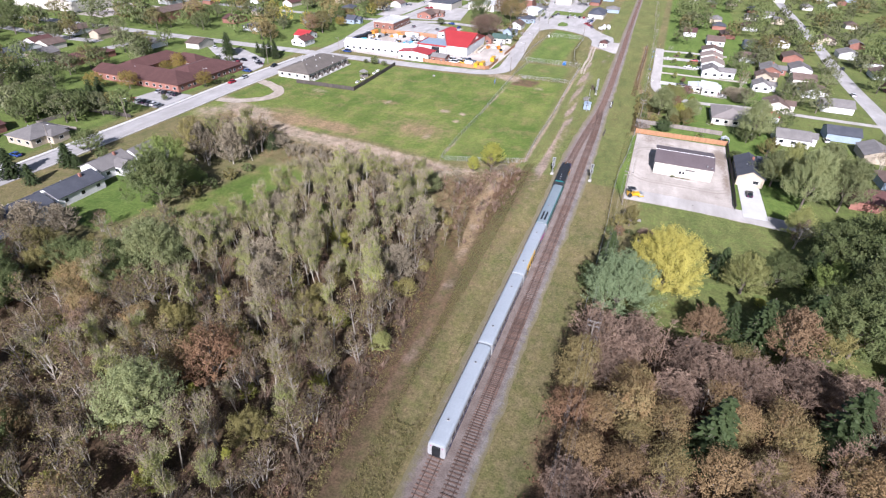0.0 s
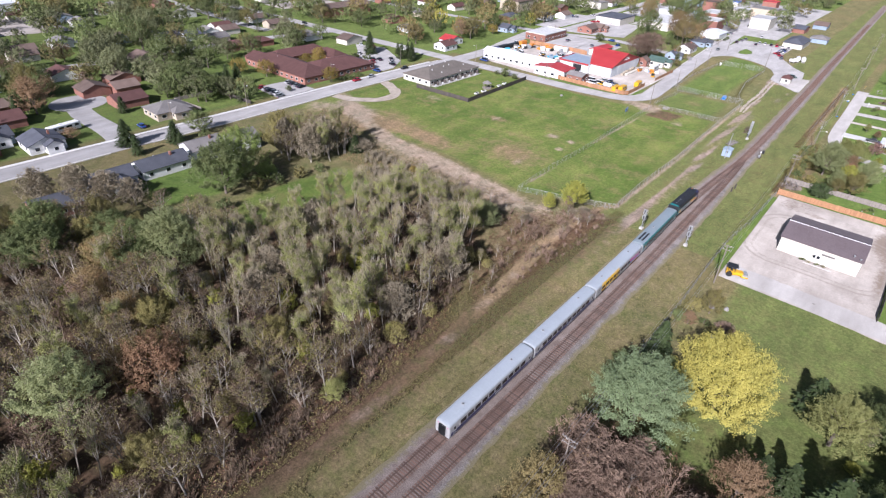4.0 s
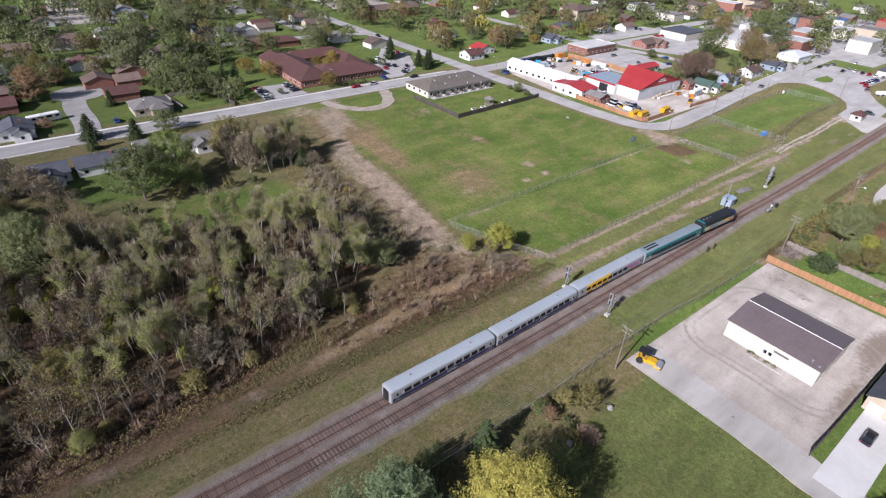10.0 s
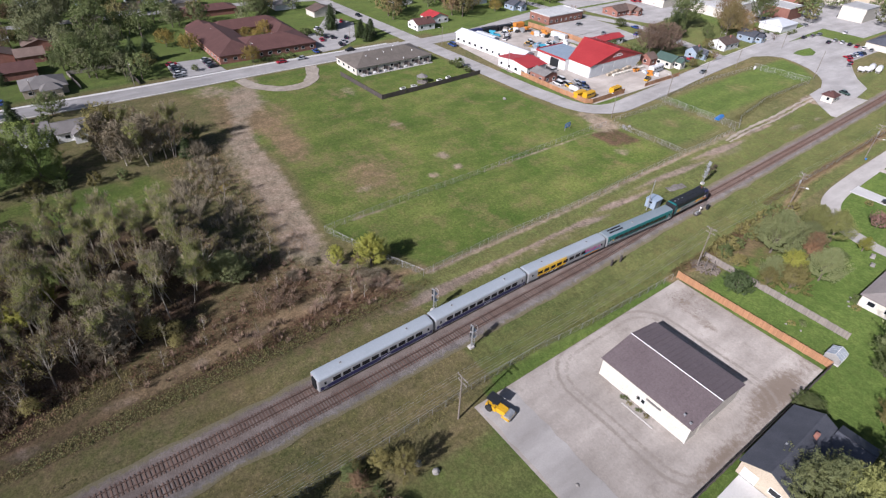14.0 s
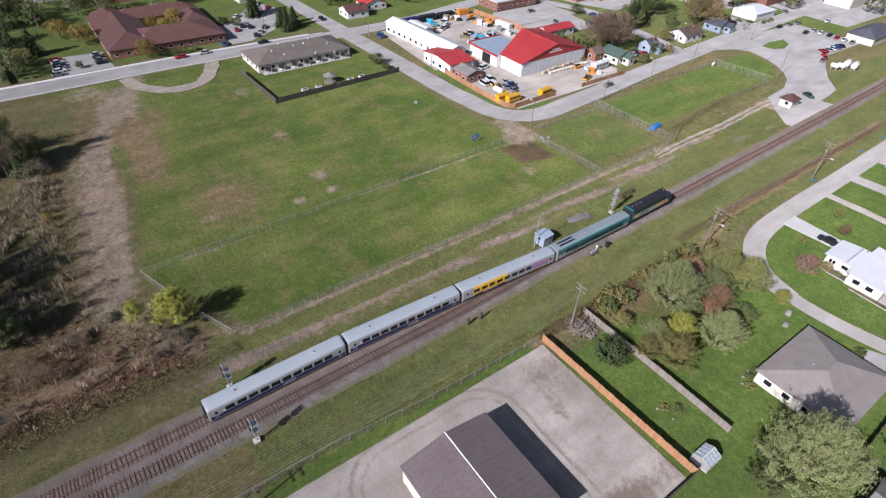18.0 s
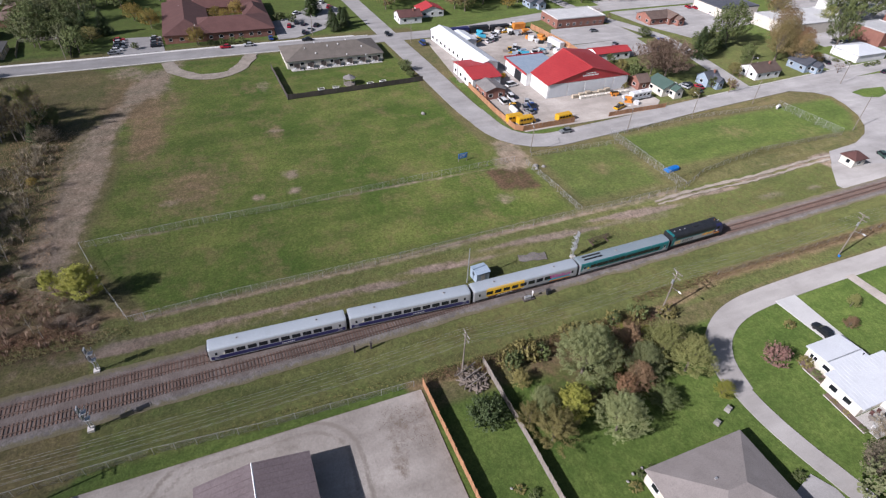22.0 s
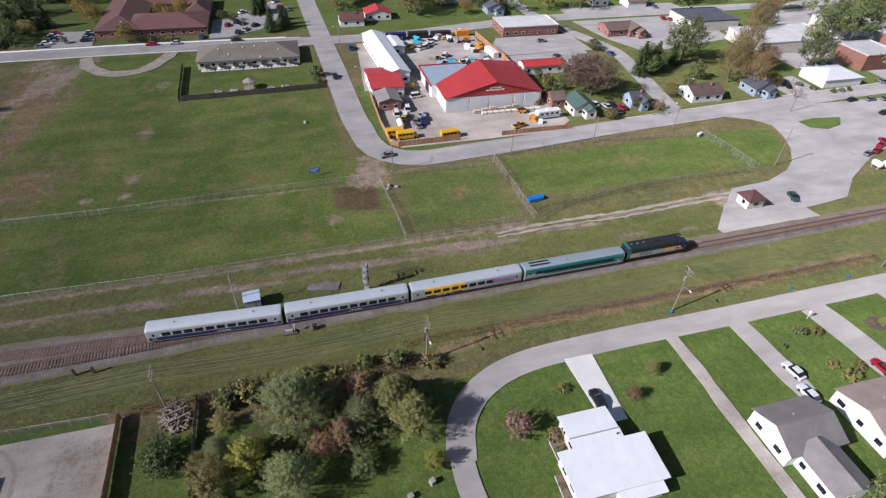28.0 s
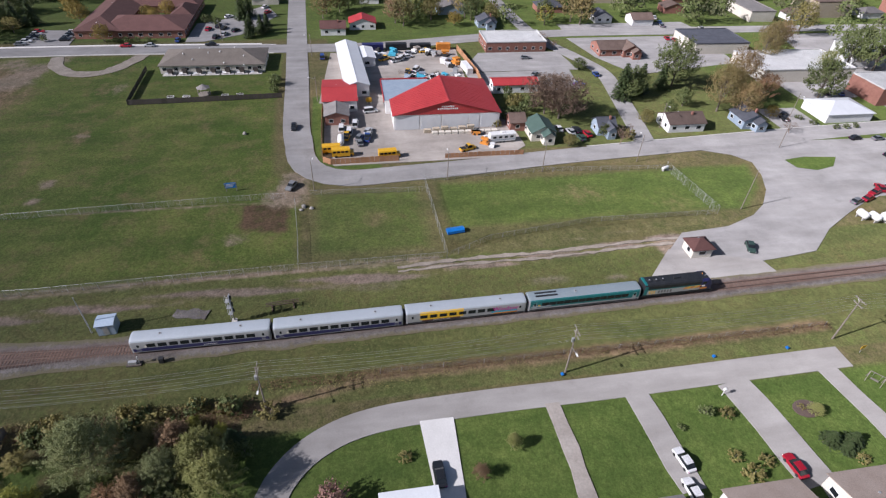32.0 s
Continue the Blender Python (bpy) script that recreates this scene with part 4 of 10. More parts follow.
def coach(kind, label):
    """A passenger coach, rear end at y = -CAR/2."""
    car = thing("passenger_coach", label, "railway coach", group="train")
    h = CAR / 2 - 0.32
    ring = [(x, z) for x, z in COACH] + [(-x, z) for x, z in reversed(COACH)]
    low = [(x, z) for x, z in COACH[:6]] + [(-x, z) for x, z in reversed(COACH[:6])]
    body = Shape().loft([[(x * s, y, 0.28 + (z - 0.28) * (0.985 if s < 1 else 1)) for x, z in low] for y, s in ((-h, 0.97), (-h + 0.25, 1), (h - 0.25, 1), (h, 0.97))])
    body = part("body", body, "silver", car)
    top = [(x, z) for x, z in COACH[5:]]
    top = top + [(-x, z) for x, z in reversed(top)]
    roof = part("roof", Shape().loft([[(x * s, y, z - (0.05 if s < 1 else 0)) for x, z in top] for y, s in ((-h, 0.94), (-h + 0.35, 1), (h - 0.35, 1), (h, 0.94))]), "tealroof" if kind == "teal" else "roofgrey", car, "grey metal roof")
    for y in np.arange(-h + 1.2, h - 0.5, 1.85):
        part("roof_seam", Shape().loft([[(x * 1.004, yy, z + 0.012) for x, z in top] for yy in (y - 0.03, y + 0.03)]), "tealroof" if kind == "teal" else "roofgrey", roof)
    for y in ((-7.4, 7.2) if kind != "teal" else (-2.0,)):
        part("roof_vent", Shape().rod((0, y, 3.38), (0, y, 3.50), 0.34, 0.30, 12), "silver", roof)
        part("vent_cap", Shape().rod((0, y, 3.50), (0, y, 3.54), 0.16, 0.12, 10), "black", roof)
    if kind == "teal":
        for s in (-0.45, 0.45):
            part("roof_vent", Shape().box(s - 0.22, s + 0.22, -h + 1.6, -h + 6.4, 3.36, 3.50), "black", roof, "long dark roof intake")
    for sx in (1, -1):
        if kind == "blue":
            part("stripe", band(-h + 0.3, h - 0.3, 0.36, 1.42, sx), "blue", body, "dark blue lower band")
            part("stripe", band(-h + 0.3, h - 0.3, 1.56, 2.44, sx, 0.006), "silver", body)
            part("stripe", band(-h + 2.4 if sx > 0 else h - 4.2, -h + 4.2 if sx > 0 else h - 2.4, 1.62, 2.0, sx, 0.016), "cream", body, "pale yellow panel")
        if kind == "wrap":
            part("stripe", band(-h + 0.3, h - 0.3, 0.36, 0.72, sx), "black", body, "dark lower band")
            part("stripe", band(-9.8, -0.8, 1.16, 3.20, sx, 0.008), "yellow", body, "yellow advertising wrap")
            part("stripe", band(-9.4, -1.4, 0.74, 1.16, sx, 0.010), "maroon", body, "dark red lettering band")
            part("stripe", band(5.2, h - 1.9, 1.12, 1.60, sx, 0.010), "cyan", body, "light blue lower graphic")
            part("stripe", band(5.6, h - 1.9, 0.74, 1.12, sx, 0.014), "orange", body)
            for text, size, mat, y, z in (("CANADA 150", 0.50, "white", -5.4, 0.77),):
                line = bpy.data.curves.new("lettering", "FONT")
                line.body, line.size, line.extrude, line.align_x = text, size, 0.01, "CENTER"
                line.space_character = 1.25
                line.materials.append(M[mat])
                q = new("lettering", line)
                q.parent = body
                q.matrix_basis = pose(sx * 1.615, y, z, 90, 0, 90 * sx)
            word = bpy.data.curves.new("lettering", "FONT")
            word.body, word.size, word.extrude, word.align_x = "Windsor", 1.55, 0.01, "CENTER"
            word.materials.append(M["magenta"])
            t = new("lettering", word)
            t.parent = body
            t.matrix_basis = pose(sx * 1.625, 8.2, 1.55, 88, 0, 90 * sx)
        if kind == "teal":
            part("stripe", band(-h + 0.3, h - 0.3, 1.22, 3.22, sx, 0.012, 6), "teal", body, "teal window band")
            part("stripe", band(-h + 0.3, h - 0.3, 0.36, 0.80, sx), "black", body, "dark lower band")
            part("stripe", band(-h + 0.5, -h + 5.0, 1.35, 1.68, sx, 0.016), "roofgrey", body, "grey panel with a yellow mark")
            part("stripe", band(-h + 2.0, -h + 2.5, 1.6, 2.0, sx, 0.02), "yellow", body)
        count = 10 if kind != "teal" else 12
        for k in range(count):
            if kind == "wrap" and k > 7:
                continue
            y = -h + 3.6 + k * (2 * h - 7.2) / (count - 1)
            if kind == "wrap" and -9.8 < y < -0.8:
                part("window", band(y - 0.74, y + 0.74, 1.62, 2.46, sx, 0.022), "glass", body)
            else:
                part("window", band(y - 0.78, y + 0.78, 1.60, 2.50, sx, 0.022), "glass", body)
        for y in (-h + 1.3, h - 1.3):
            d = part("door", band(y - 0.42, y + 0.42, 0.75, 2.62, sx, 0.016), "silver", body)
            part("door_window", band(y - 0.2, y + 0.2, 1.72, 2.36, sx, 0.024), "glass", d)
        if kind != "wrap":
            bars(body, 0.2, 0.80, sx, 7, 0.26, 0.22, "white" if kind == "blue" else "silver", "small pale lettering")
    for s in (-1, 1):
        y = s * h
        part("diaphragm", Shape().box(-0.62, 0.62, min(y, y + s * 0.30), max(y, y + s * 0.30), 0.55, 2.72).box(-0.7, 0.7, min(y + s * 0.2, y + s * 0.3), max(y + s * 0.2, y + s * 0.3), 0.5, 2.8), "black", car, "black rubber gangway bellows")
        part("coupler", Shape().box(-0.12, 0.12, min(y, y + s * 0.32), max(y, y + s * 0.32), 0.42, 0.62), "black", car)
        for sx in (-1, 1):
            part("tail_lamp", Shape().rod((sx * 1.0, y, 2.55), (sx * 1.0, y + s * 0.05, 2.55), 0.09, n=10), "magenta", car, "small red lamp")
            part("grab_rail", Shape().rod((sx * 0.85, y + s * 0.06, 0.8), (sx * 0.85, y + s * 0.06, 2.1), 0.02), "galv", car)
    for y in (-8.4, 8.4):
        wheelset(car, y)
    part("equipment_box", Shape().box(-1.25, 1.25, -4.2, 4.2, 0.2, 0.5), "black", car)
    return car


def locomotive():
    car = thing("diesel_locomotive", "dark teal and grey diesel locomotive with a black roof", "locomotive", group="train")
    f, r = 8.4, -8.6
    part("underframe", Shape().box(-1.5, 1.5, r, f, 0.95, 1.32).box(-1.35, 1.35, r - 0.1, r + 0.3, 0.5, 1.0).box(-1.4, 1.4, f - 0.3, f + 0.1, 0.35, 1.0), "black", car)
    hood = [(-1.52, 1.32), (1.52, 1.32), (1.52, 3.75), (1.34, 4.08), (0.95, 4.25), (-0.95, 4.25), (-1.34, 4.08), (-1.52, 3.75)]
    hood = part("hood", Shape().loft([[(x, y, z) for x, z in hood] for y in (r + 0.2, f - 3.2)]), "black", car, "black engine hood")
    cab = [(-1.54, 1.32), (1.54, 1.32), (1.54, 3.78), (1.25, 4.28), (-1.25, 4.28), (-1.54, 3.78)]
    cab = part("cab", Shape().loft([[(x, y, z) for x, z in cab] for y in (f - 3.2, f - 1.6)] + [[(x * 0.97, f - 0.9, 1.32 + (z - 1.32) * 0.80) for x, z in cab]] + [[(x * 0.9, f - 0.3, 1.32 + (z - 1.32) * 0.42) for x, z in cab]]), "blue", car, "dark navy driving cab")
    part("windshield", Shape().add([(-1.2, f - 1.42, 3.75), (1.2, f - 1.42, 3.75), (1.18, f - 0.92, 3.0), (-1.18, f - 0.92, 3.0), (-1.2, f - 1.30, 3.8), (1.2, f - 1.30, 3.8), (1.18, f - 0.80, 3.02), (-1.18, f - 0.80, 3.02)], [(0, 1, 2, 3), (4, 7, 6, 5), (0, 4, 5, 1), (2, 6, 7, 3), (1, 5, 6, 2), (0, 3, 7, 4)]), "glass", cab)
    for sx in (-1, 1):
        s = 1 if sx > 0 else -1
        def slab(y0, y1, z0, z1, d=0.012):
            return Shape().box(min(s * 1.50, s * (1.522 + d)), max(s * 1.50, s * (1.522 + d)), y0, y1, z0, z1)
        part("side_window", slab(f - 2.9, f - 2.0, 2.85, 3.55, 0.03), "glass", cab)
        part("stripe", slab(r + 0.22, r + 1.0, 1.36, 3.74, 0.02), "teal", hood, "teal corner band")
        part("stripe", slab(r + 1.0, f - 3.3, 1.36, 2.62), "silver", hood, "grey lower panel")
        part("stripe", slab(r + 1.0, f - 3.3, 2.62, 2.86), "teal", hood, "thin teal line")
        for k in range(5):
            q = f - 7.4 + k * 0.8
            part("stripe", Shape().add([(s * d, yy + e2, zz) for d in (1.50, 1.548) for yy, zz in ((q, 1.9), (q + 0.62, 1.9), (q + 0.62, 2.6), (q, 2.6)) for e2 in ((zz - 1.9) * 0.8,)], [(0, 1, 2, 3), (7, 6, 5, 4), (0, 4, 5, 1), (1, 5, 6, 2), (2, 6, 7, 3), (3, 7, 4, 0)]), "yellow" if k % 2 else "orange", hood, "slanting gold stripe")
        for k in range(3):
            part("stripe", slab(r + 1.5 + k * 0.55, r + 1.75 + k * 0.55, 1.5, 2.5, 0.02), "yellow", hood, "thin gold bar")
        part("stripe", slab(f - 3.15, f - 1.5, 1.45, 1.95, 0.03), "orange", cab, "gold band")
        part("lettering", slab(f - 2.9, f - 2.2, 2.15, 2.6, 0.03), "white", cab, "plain pale lettering bar")
        for k in range(5):
            part("grille", slab(r + 3.6 + k * 0.7, r + 4.05 + k * 0.7, 1.6, 2.4, 0.018), "greyroof", hood, "grey radiator grille")
        part("handrail", Shape().rod((s * 1.48, r + 0.4, 1.95), (s * 1.56, f - 3.4, 1.95), 0.02), "galv", car)
        part("step", Shape().box(min(s * 1.2, s * 1.56), max(s * 1.2, s * 1.56), f - 1.4, f - 0.6, 0.5, 0.58), "black", car)
    part("stripe", Shape().loft([[(x, y, z) for x, z in ((-1.37, 4.06), (1.37, 4.06), (0.98, 4.31), (-0.98, 4.31))] for y in (r + 0.18, r + 0.7)]), "teal", hood, "teal band across the roof")
    part("hood_top", Shape().loft([[(x, y, z) for x, z in ((-1.36, 4.07), (1.36, 4.07), (0.97, 4.29), (-0.97, 4.29))] for y in (r + 0.72, f - 3.25)]), "black", hood, "black roof panel")
    part("cab_roof", Shape().loft([[(x, y, z) for x, z in ((-1.3, 4.2), (1.3, 4.2), (1.15, 4.33), (-1.15, 4.33))] for y in (f - 3.2, f - 1.65)]), "black", cab)
    for y in (-7.0, -5.4, -3.8):
        fan = part("radiator_fan", Shape().rod((0, y, 4.27), (0, y, 4.42), 0.62, 0.58, 16), "black", hood)
        part("fan_hub", Shape().rod((0, y, 4.42), (0, y, 4.47), 0.16, 0.14, 10), "galv", fan)
    part("exhaust", Shape().box(-0.3, 0.3, -1.2, 0.2, 4.27, 4.55), "black", hood)
    for y in (1.2, 2.6):
        part("hatch", Shape().box(-0.7, 0.7, y - 0.5, y + 0.5, 4.27, 4.36), "black", hood)
    part("horn", Shape().rod((0.3, f - 2.2, 4.33), (0.3, f - 1.7, 4.5), 0.05, 0.09, 8), "galv", cab)
    part("beacon", Shape().rod((-0.3, f - 2.4, 4.33), (-0.3, f - 2.4, 4.52), 0.1, 0.08, 8), "orange", cab)
    for sx in (-0.25, 0.25):
        part("headlight", Shape().rod((sx, f - 0.98, 3.52), (sx, f - 0.9, 3.52), 0.12, n=10), "white", cab)
    part("fuel_tank", Shape().box(-1.3, 1.3, -2.4, 2.4, 0.3, 0.95), "black", car)
    part("snow_plough", Shape().add([(-1.4, f, 0.15), (1.4, f, 0.15), (1.4, f, 0.95), (-1.4, f, 0.95), (0, f + 0.45, 0.15), (0, f + 0.2, 0.95)], [(0, 4, 5, 3), (4, 1, 2, 5), (0, 3, 2, 1), (0, 1, 4), (3, 5, 2)]), "black", car)
    for y in (-5.4, 5.4):
        wheelset(car, y)
    return car


TRAIN = [(coach("blue", "silver coach with a dark blue lower band, last in the train"), CAR / 2), (coach("blue", "silver passenger coach with a dark blue lower band"), CAR * 1.5),
         (coach("wrap", "silver passenger coach with a yellow advertising wrap"), CAR * 2.5), (coach("teal", "silver passenger coach with a teal window band"), CAR * 3.5), (locomotive(), CAR * 4 + 8.9)]
# seconds and the place of the train's rear end along the line
REAR = [(0.0, 52.4), (3.0, 72.2), (6.0, 91.8), (9.0, 110.8), (13.0, 135.4), (16.0, 153.9), (19.0, 172.3), (23.0, 196.6), (28.0, 228.0), (32.0, 253.9)]


def rear(t):
    ts, ysr = [a for a, _ in REAR], [b for _, b in REAR]
    d = np.gradient(ysr, ts)
    k = min(max(int(np.searchsorted(ts, t, side="right")) - 1, 0), len(ts) - 2)
    h = ts[k + 1] - ts[k]
    s = (t - ts[k]) / h
    return float(ysr[k] * (1 + 2 * s) * (1 - s) ** 2 + d[k] * h * s * (1 - s) ** 2 + ysr[k + 1] * s * s * (3 - 2 * s) + d[k + 1] * h * s * s * (s - 1))


def on_track(y, half):
    """The pose of a car whose middle is at y and whose trucks are half apart."""
    a, b = Vector((main_x(y - half), y - half, 0)), Vector((main_x(y + half), y + half, 0))
    c = (a + b) / 2
    return pose(c.x, y, RAIL_TOP, 0, 0, math.degrees(math.atan2(-(b - a).x, (b - a).y)))


MOVING = []


def motions():
    for car, off in TRAIN:
        walk(car, [(t * 0.5, on_track(rear(t * 0.5) + off, 8.4 if off < CAR * 4 else 5.4)) for t in range(65)])
    for car, rows in MOVING:
        walk(car, rows)

# ---- buildings ----
def gable(sh, x0, x1, y0, y1, z, h, along, over=0.4, t=0.16):
    """Two roof slopes with thickness over a box; along: the axis of the ridge."""
    x0, x1, y0, y1 = x0 - over, x1 + over, y0 - over, y1 + over
    if along == "y":
        c = (x0 + x1) / 2
        prof = [(x0, z), (c, z + h), (x1, z), (x1, z + t), (c, z + h + t), (x0, z + t)]
        sh.loft([[(x, y, zz) for x, zz in prof] for y in (y0, y1)], caps=False)
    else:
        c = (y0 + y1) / 2
        prof = [(y0, z), (c, z + h), (y1, z), (y1, z + t), (c, z + h + t), (y0, z + t)]
        sh.loft([[(x, y, zz) for y, zz in prof] for x in (x1, x0)], caps=False)
    k = len(sh.v) - 12
    for j in (0, 6):
        sh.f += [(k + j, k + j + 1, k + j + 4, k + j + 5), (k + j + 1, k + j + 2, k + j + 3, k + j + 4)]
    return sh


def hip(sh, x0, x1, y0, y1, z, h, over=0.45, t=0.16):
    x0, x1, y0, y1 = x0 - over, x1 + over, y0 - over, y1 + over
    w = min(x1 - x0, y1 - y0) / 2
    if x1 - x0 < y1 - y0:
        a, b = ((x0 + x1) / 2, y0 + w, z + h), ((x0 + x1) / 2, y1 - w, z + h)
    else:
        a, b = (x0 + w, (y0 + y1) / 2, z + h), (x1 - w, (y0 + y1) / 2, z + h)
    base = [(x0, y0), (x1, y0), (x1, y1), (x0, y1)]
    vs = [(x, y, z - t) for x, y in base] + [(x, y, z) for x, y in base] + [a, b]
    fs = [(3, 2, 1, 0)] + [(i, (i + 1) % 4, 4 + (i + 1) % 4, 4 + i) for i in range(4)]
    if x1 - x0 < y1 - y0:
        fs += [(4, 5, 8), (5, 6, 9, 8), (6, 7, 9), (7, 4, 8, 9)]
    else:
        fs += [(4, 5, 9, 8), (5, 6, 9), (6, 7, 8, 9), (7, 4, 8)]
    return sh.add(vs, fs)


def walls(sh, x0, x1, y0, y1, z0, z1, rise=0.0, along="y"):
    """Outer walls, with gable ends where rise is given."""
    if not rise:
        return sh.box(x0, x1, y0, y1, z0, z1)
    if along == "y":
        c = (x0 + x1) / 2
        prof = [(x0, z0), (x1, z0), (x1, z1), (c, z1 + rise), (x0, z1)]
        return sh.loft([[(x, y, z) for x, z in prof] for y in (y0, y1)])
    c = (y0 + y1) / 2
    prof = [(y0, z0), (y1, z0), (y1, z1), (c, z1 + rise), (y0, z1)]
    return sh.loft([[(x, y, z) for y, z in prof] for x in (x1, x0)])


def opening(parent, side, a, b, z0, z1, face, kind="window", frame_mat="white"):
    """A framed window or a door on one wall. side: x+ x- y+ y-; face: where that wall stands."""
    s = 1 if side[1] == "+" else -1
    def slab(a0, a1, c0, c1, d0, d1):
        lo, hi = min(face + s * d0, face + s * d1), max(face + s * d0, face + s * d1)
        return (lo, hi, a0, a1, c0, c1) if side[0] == "x" else (a0, a1, lo, hi, c0, c1)
    if kind == "window":
        fr = Shape()
        w = 0.09
        for q in ((a - w, b + w, z1, z1 + w), (a - w, b + w, z0 - w, z0), (a - w, a, z0, z1), (b, b + w, z0, z1)):
            fr.box(*slab(*q, -0.05, 0.06))
        fr = part("window", fr, frame_mat, parent)
        part("pane", Shape().box(*slab(a, b, z0, z1, -0.05, 0.025)), "glass", fr)
    else:
        d = part("door", Shape().box(*slab(a, b, z0, z1, -0.05, 0.05)), frame_mat, parent)
        part("door_handle", Shape().box(*slab(b - 0.2, b - 0.12, z0 + 0.95, z0 + 1.05, 0.05, 0.12)), "black", d)


def house(x, y, w, l, wall, roof, label, h=2.7, rise=2.0, along="y", style="gable", turn=0.0, chimney=True, wings=(), windows=True, name="house", category="house", garage=None, zone=""):
    """A dwelling w metres across x and l metres along y round its own middle. wings: (x0, x1, y0, y1, along, rise)."""
    e = thing(name, label, category, pose(x, y, 0, 0, 0, turn), group=zone)
    boxes = [(-w / 2, w / 2, -l / 2, l / 2, along, rise)] + list(wings)
    for k, (x0, x1, y0, y1, ax, rs) in enumerate(boxes):
        hh = h if k == 0 else h - 0.06 * k
        body = part("wall", walls(Shape(), x0, x1, y0, y1, -0.15, hh, rs if style == "gable" else 0, ax), wall, e)
        sh = Shape()
        if style == "gable":
            gable(sh, x0, x1, y0, y1, hh + 0.02, rs * 1.0, ax)
        elif style == "hip":
            hip(sh, x0, x1, y0, y1, hh + 0.16, rs)
        else:
            sh.box(x0 - 0.1, x1 + 0.1, y0 - 0.1, y1 + 0.1, hh, hh + 0.12)
            for q in ((x0 - 0.15, x1 + 0.15, y0 - 0.15, y0 + 0.15), (x0 - 0.15, x1 + 0.15, y1 - 0.15, y1 + 0.15), (x0 - 0.15, x0 + 0.15, y0 + 0.15, y1 - 0.15), (x1 - 0.15, x1 + 0.15, y0 + 0.15, y1 - 0.15)):
                sh.box(*q, hh + 0.12, hh + 0.5)
        top = part("roof", sh, roof, e)
        if style == "gable" and windows:
            for s in (0,):
                if ax == "y":
                    q = ((x0 + x1) / 2 - 0.12, (x0 + x1) / 2 + 0.12, y0 - 0.42, y1 + 0.42)
                else:
                    q = (x0 - 0.42, x1 + 0.42, (y0 + y1) / 2 - 0.12, (y0 + y1) / 2 + 0.12)
            part("ridge_cap", Shape().box(*q, hh + rs + 0.13, hh + rs + 0.22), roof, top)
        if windows:
            rng = random.Random(int(x * 3 + y * 7 + k))
            for side in ("x+", "x-", "y+", "y-"):
                lo, hi, face = (y0, y1, x1 if side[1] == "+" else x0) if side[0] == "x" else (x0, x1, y1 if side[1] == "+" else y0)
                n = max(1, int((hi - lo) / 3.8))
                for i in range(n):
                    c = lo + (i + 0.5) * (hi - lo) / n + rng.uniform(-0.3, 0.3)
                    if garage == side and i == 0 and k == 0:
                        opening(body, side, c - 1.25, c + 1.25, 0.0, 2.15, face, "door")
                    elif i == n // 2 and side in ("x-", "y+") and k == 0:
                        opening(body, side, c - 0.48, c + 0.48, 0.1, 2.15, face, "door")
                    else:
                        opening(body, side, c - rng.uniform(0.5, 0.9), c + rng.uniform(0.5, 0.9), 1.0, 2.1, face)
    if chimney and windows:
        part("chimney", Shape().box(-0.35 + w * 0.12, 0.35 + w * 0.12, l * 0.18, l * 0.18 + 0.6, h + rise * 0.3, h + rise + 0.7), "brick", e)
    if windows:
        part("roof_vent", Shape().box(-0.15 - w * 0.15, 0.15 - w * 0.15, -l * 0.1, -l * 0.1 + 0.3, h + rise * 0.4, h + rise * 0.9), "galv", e)
    return e


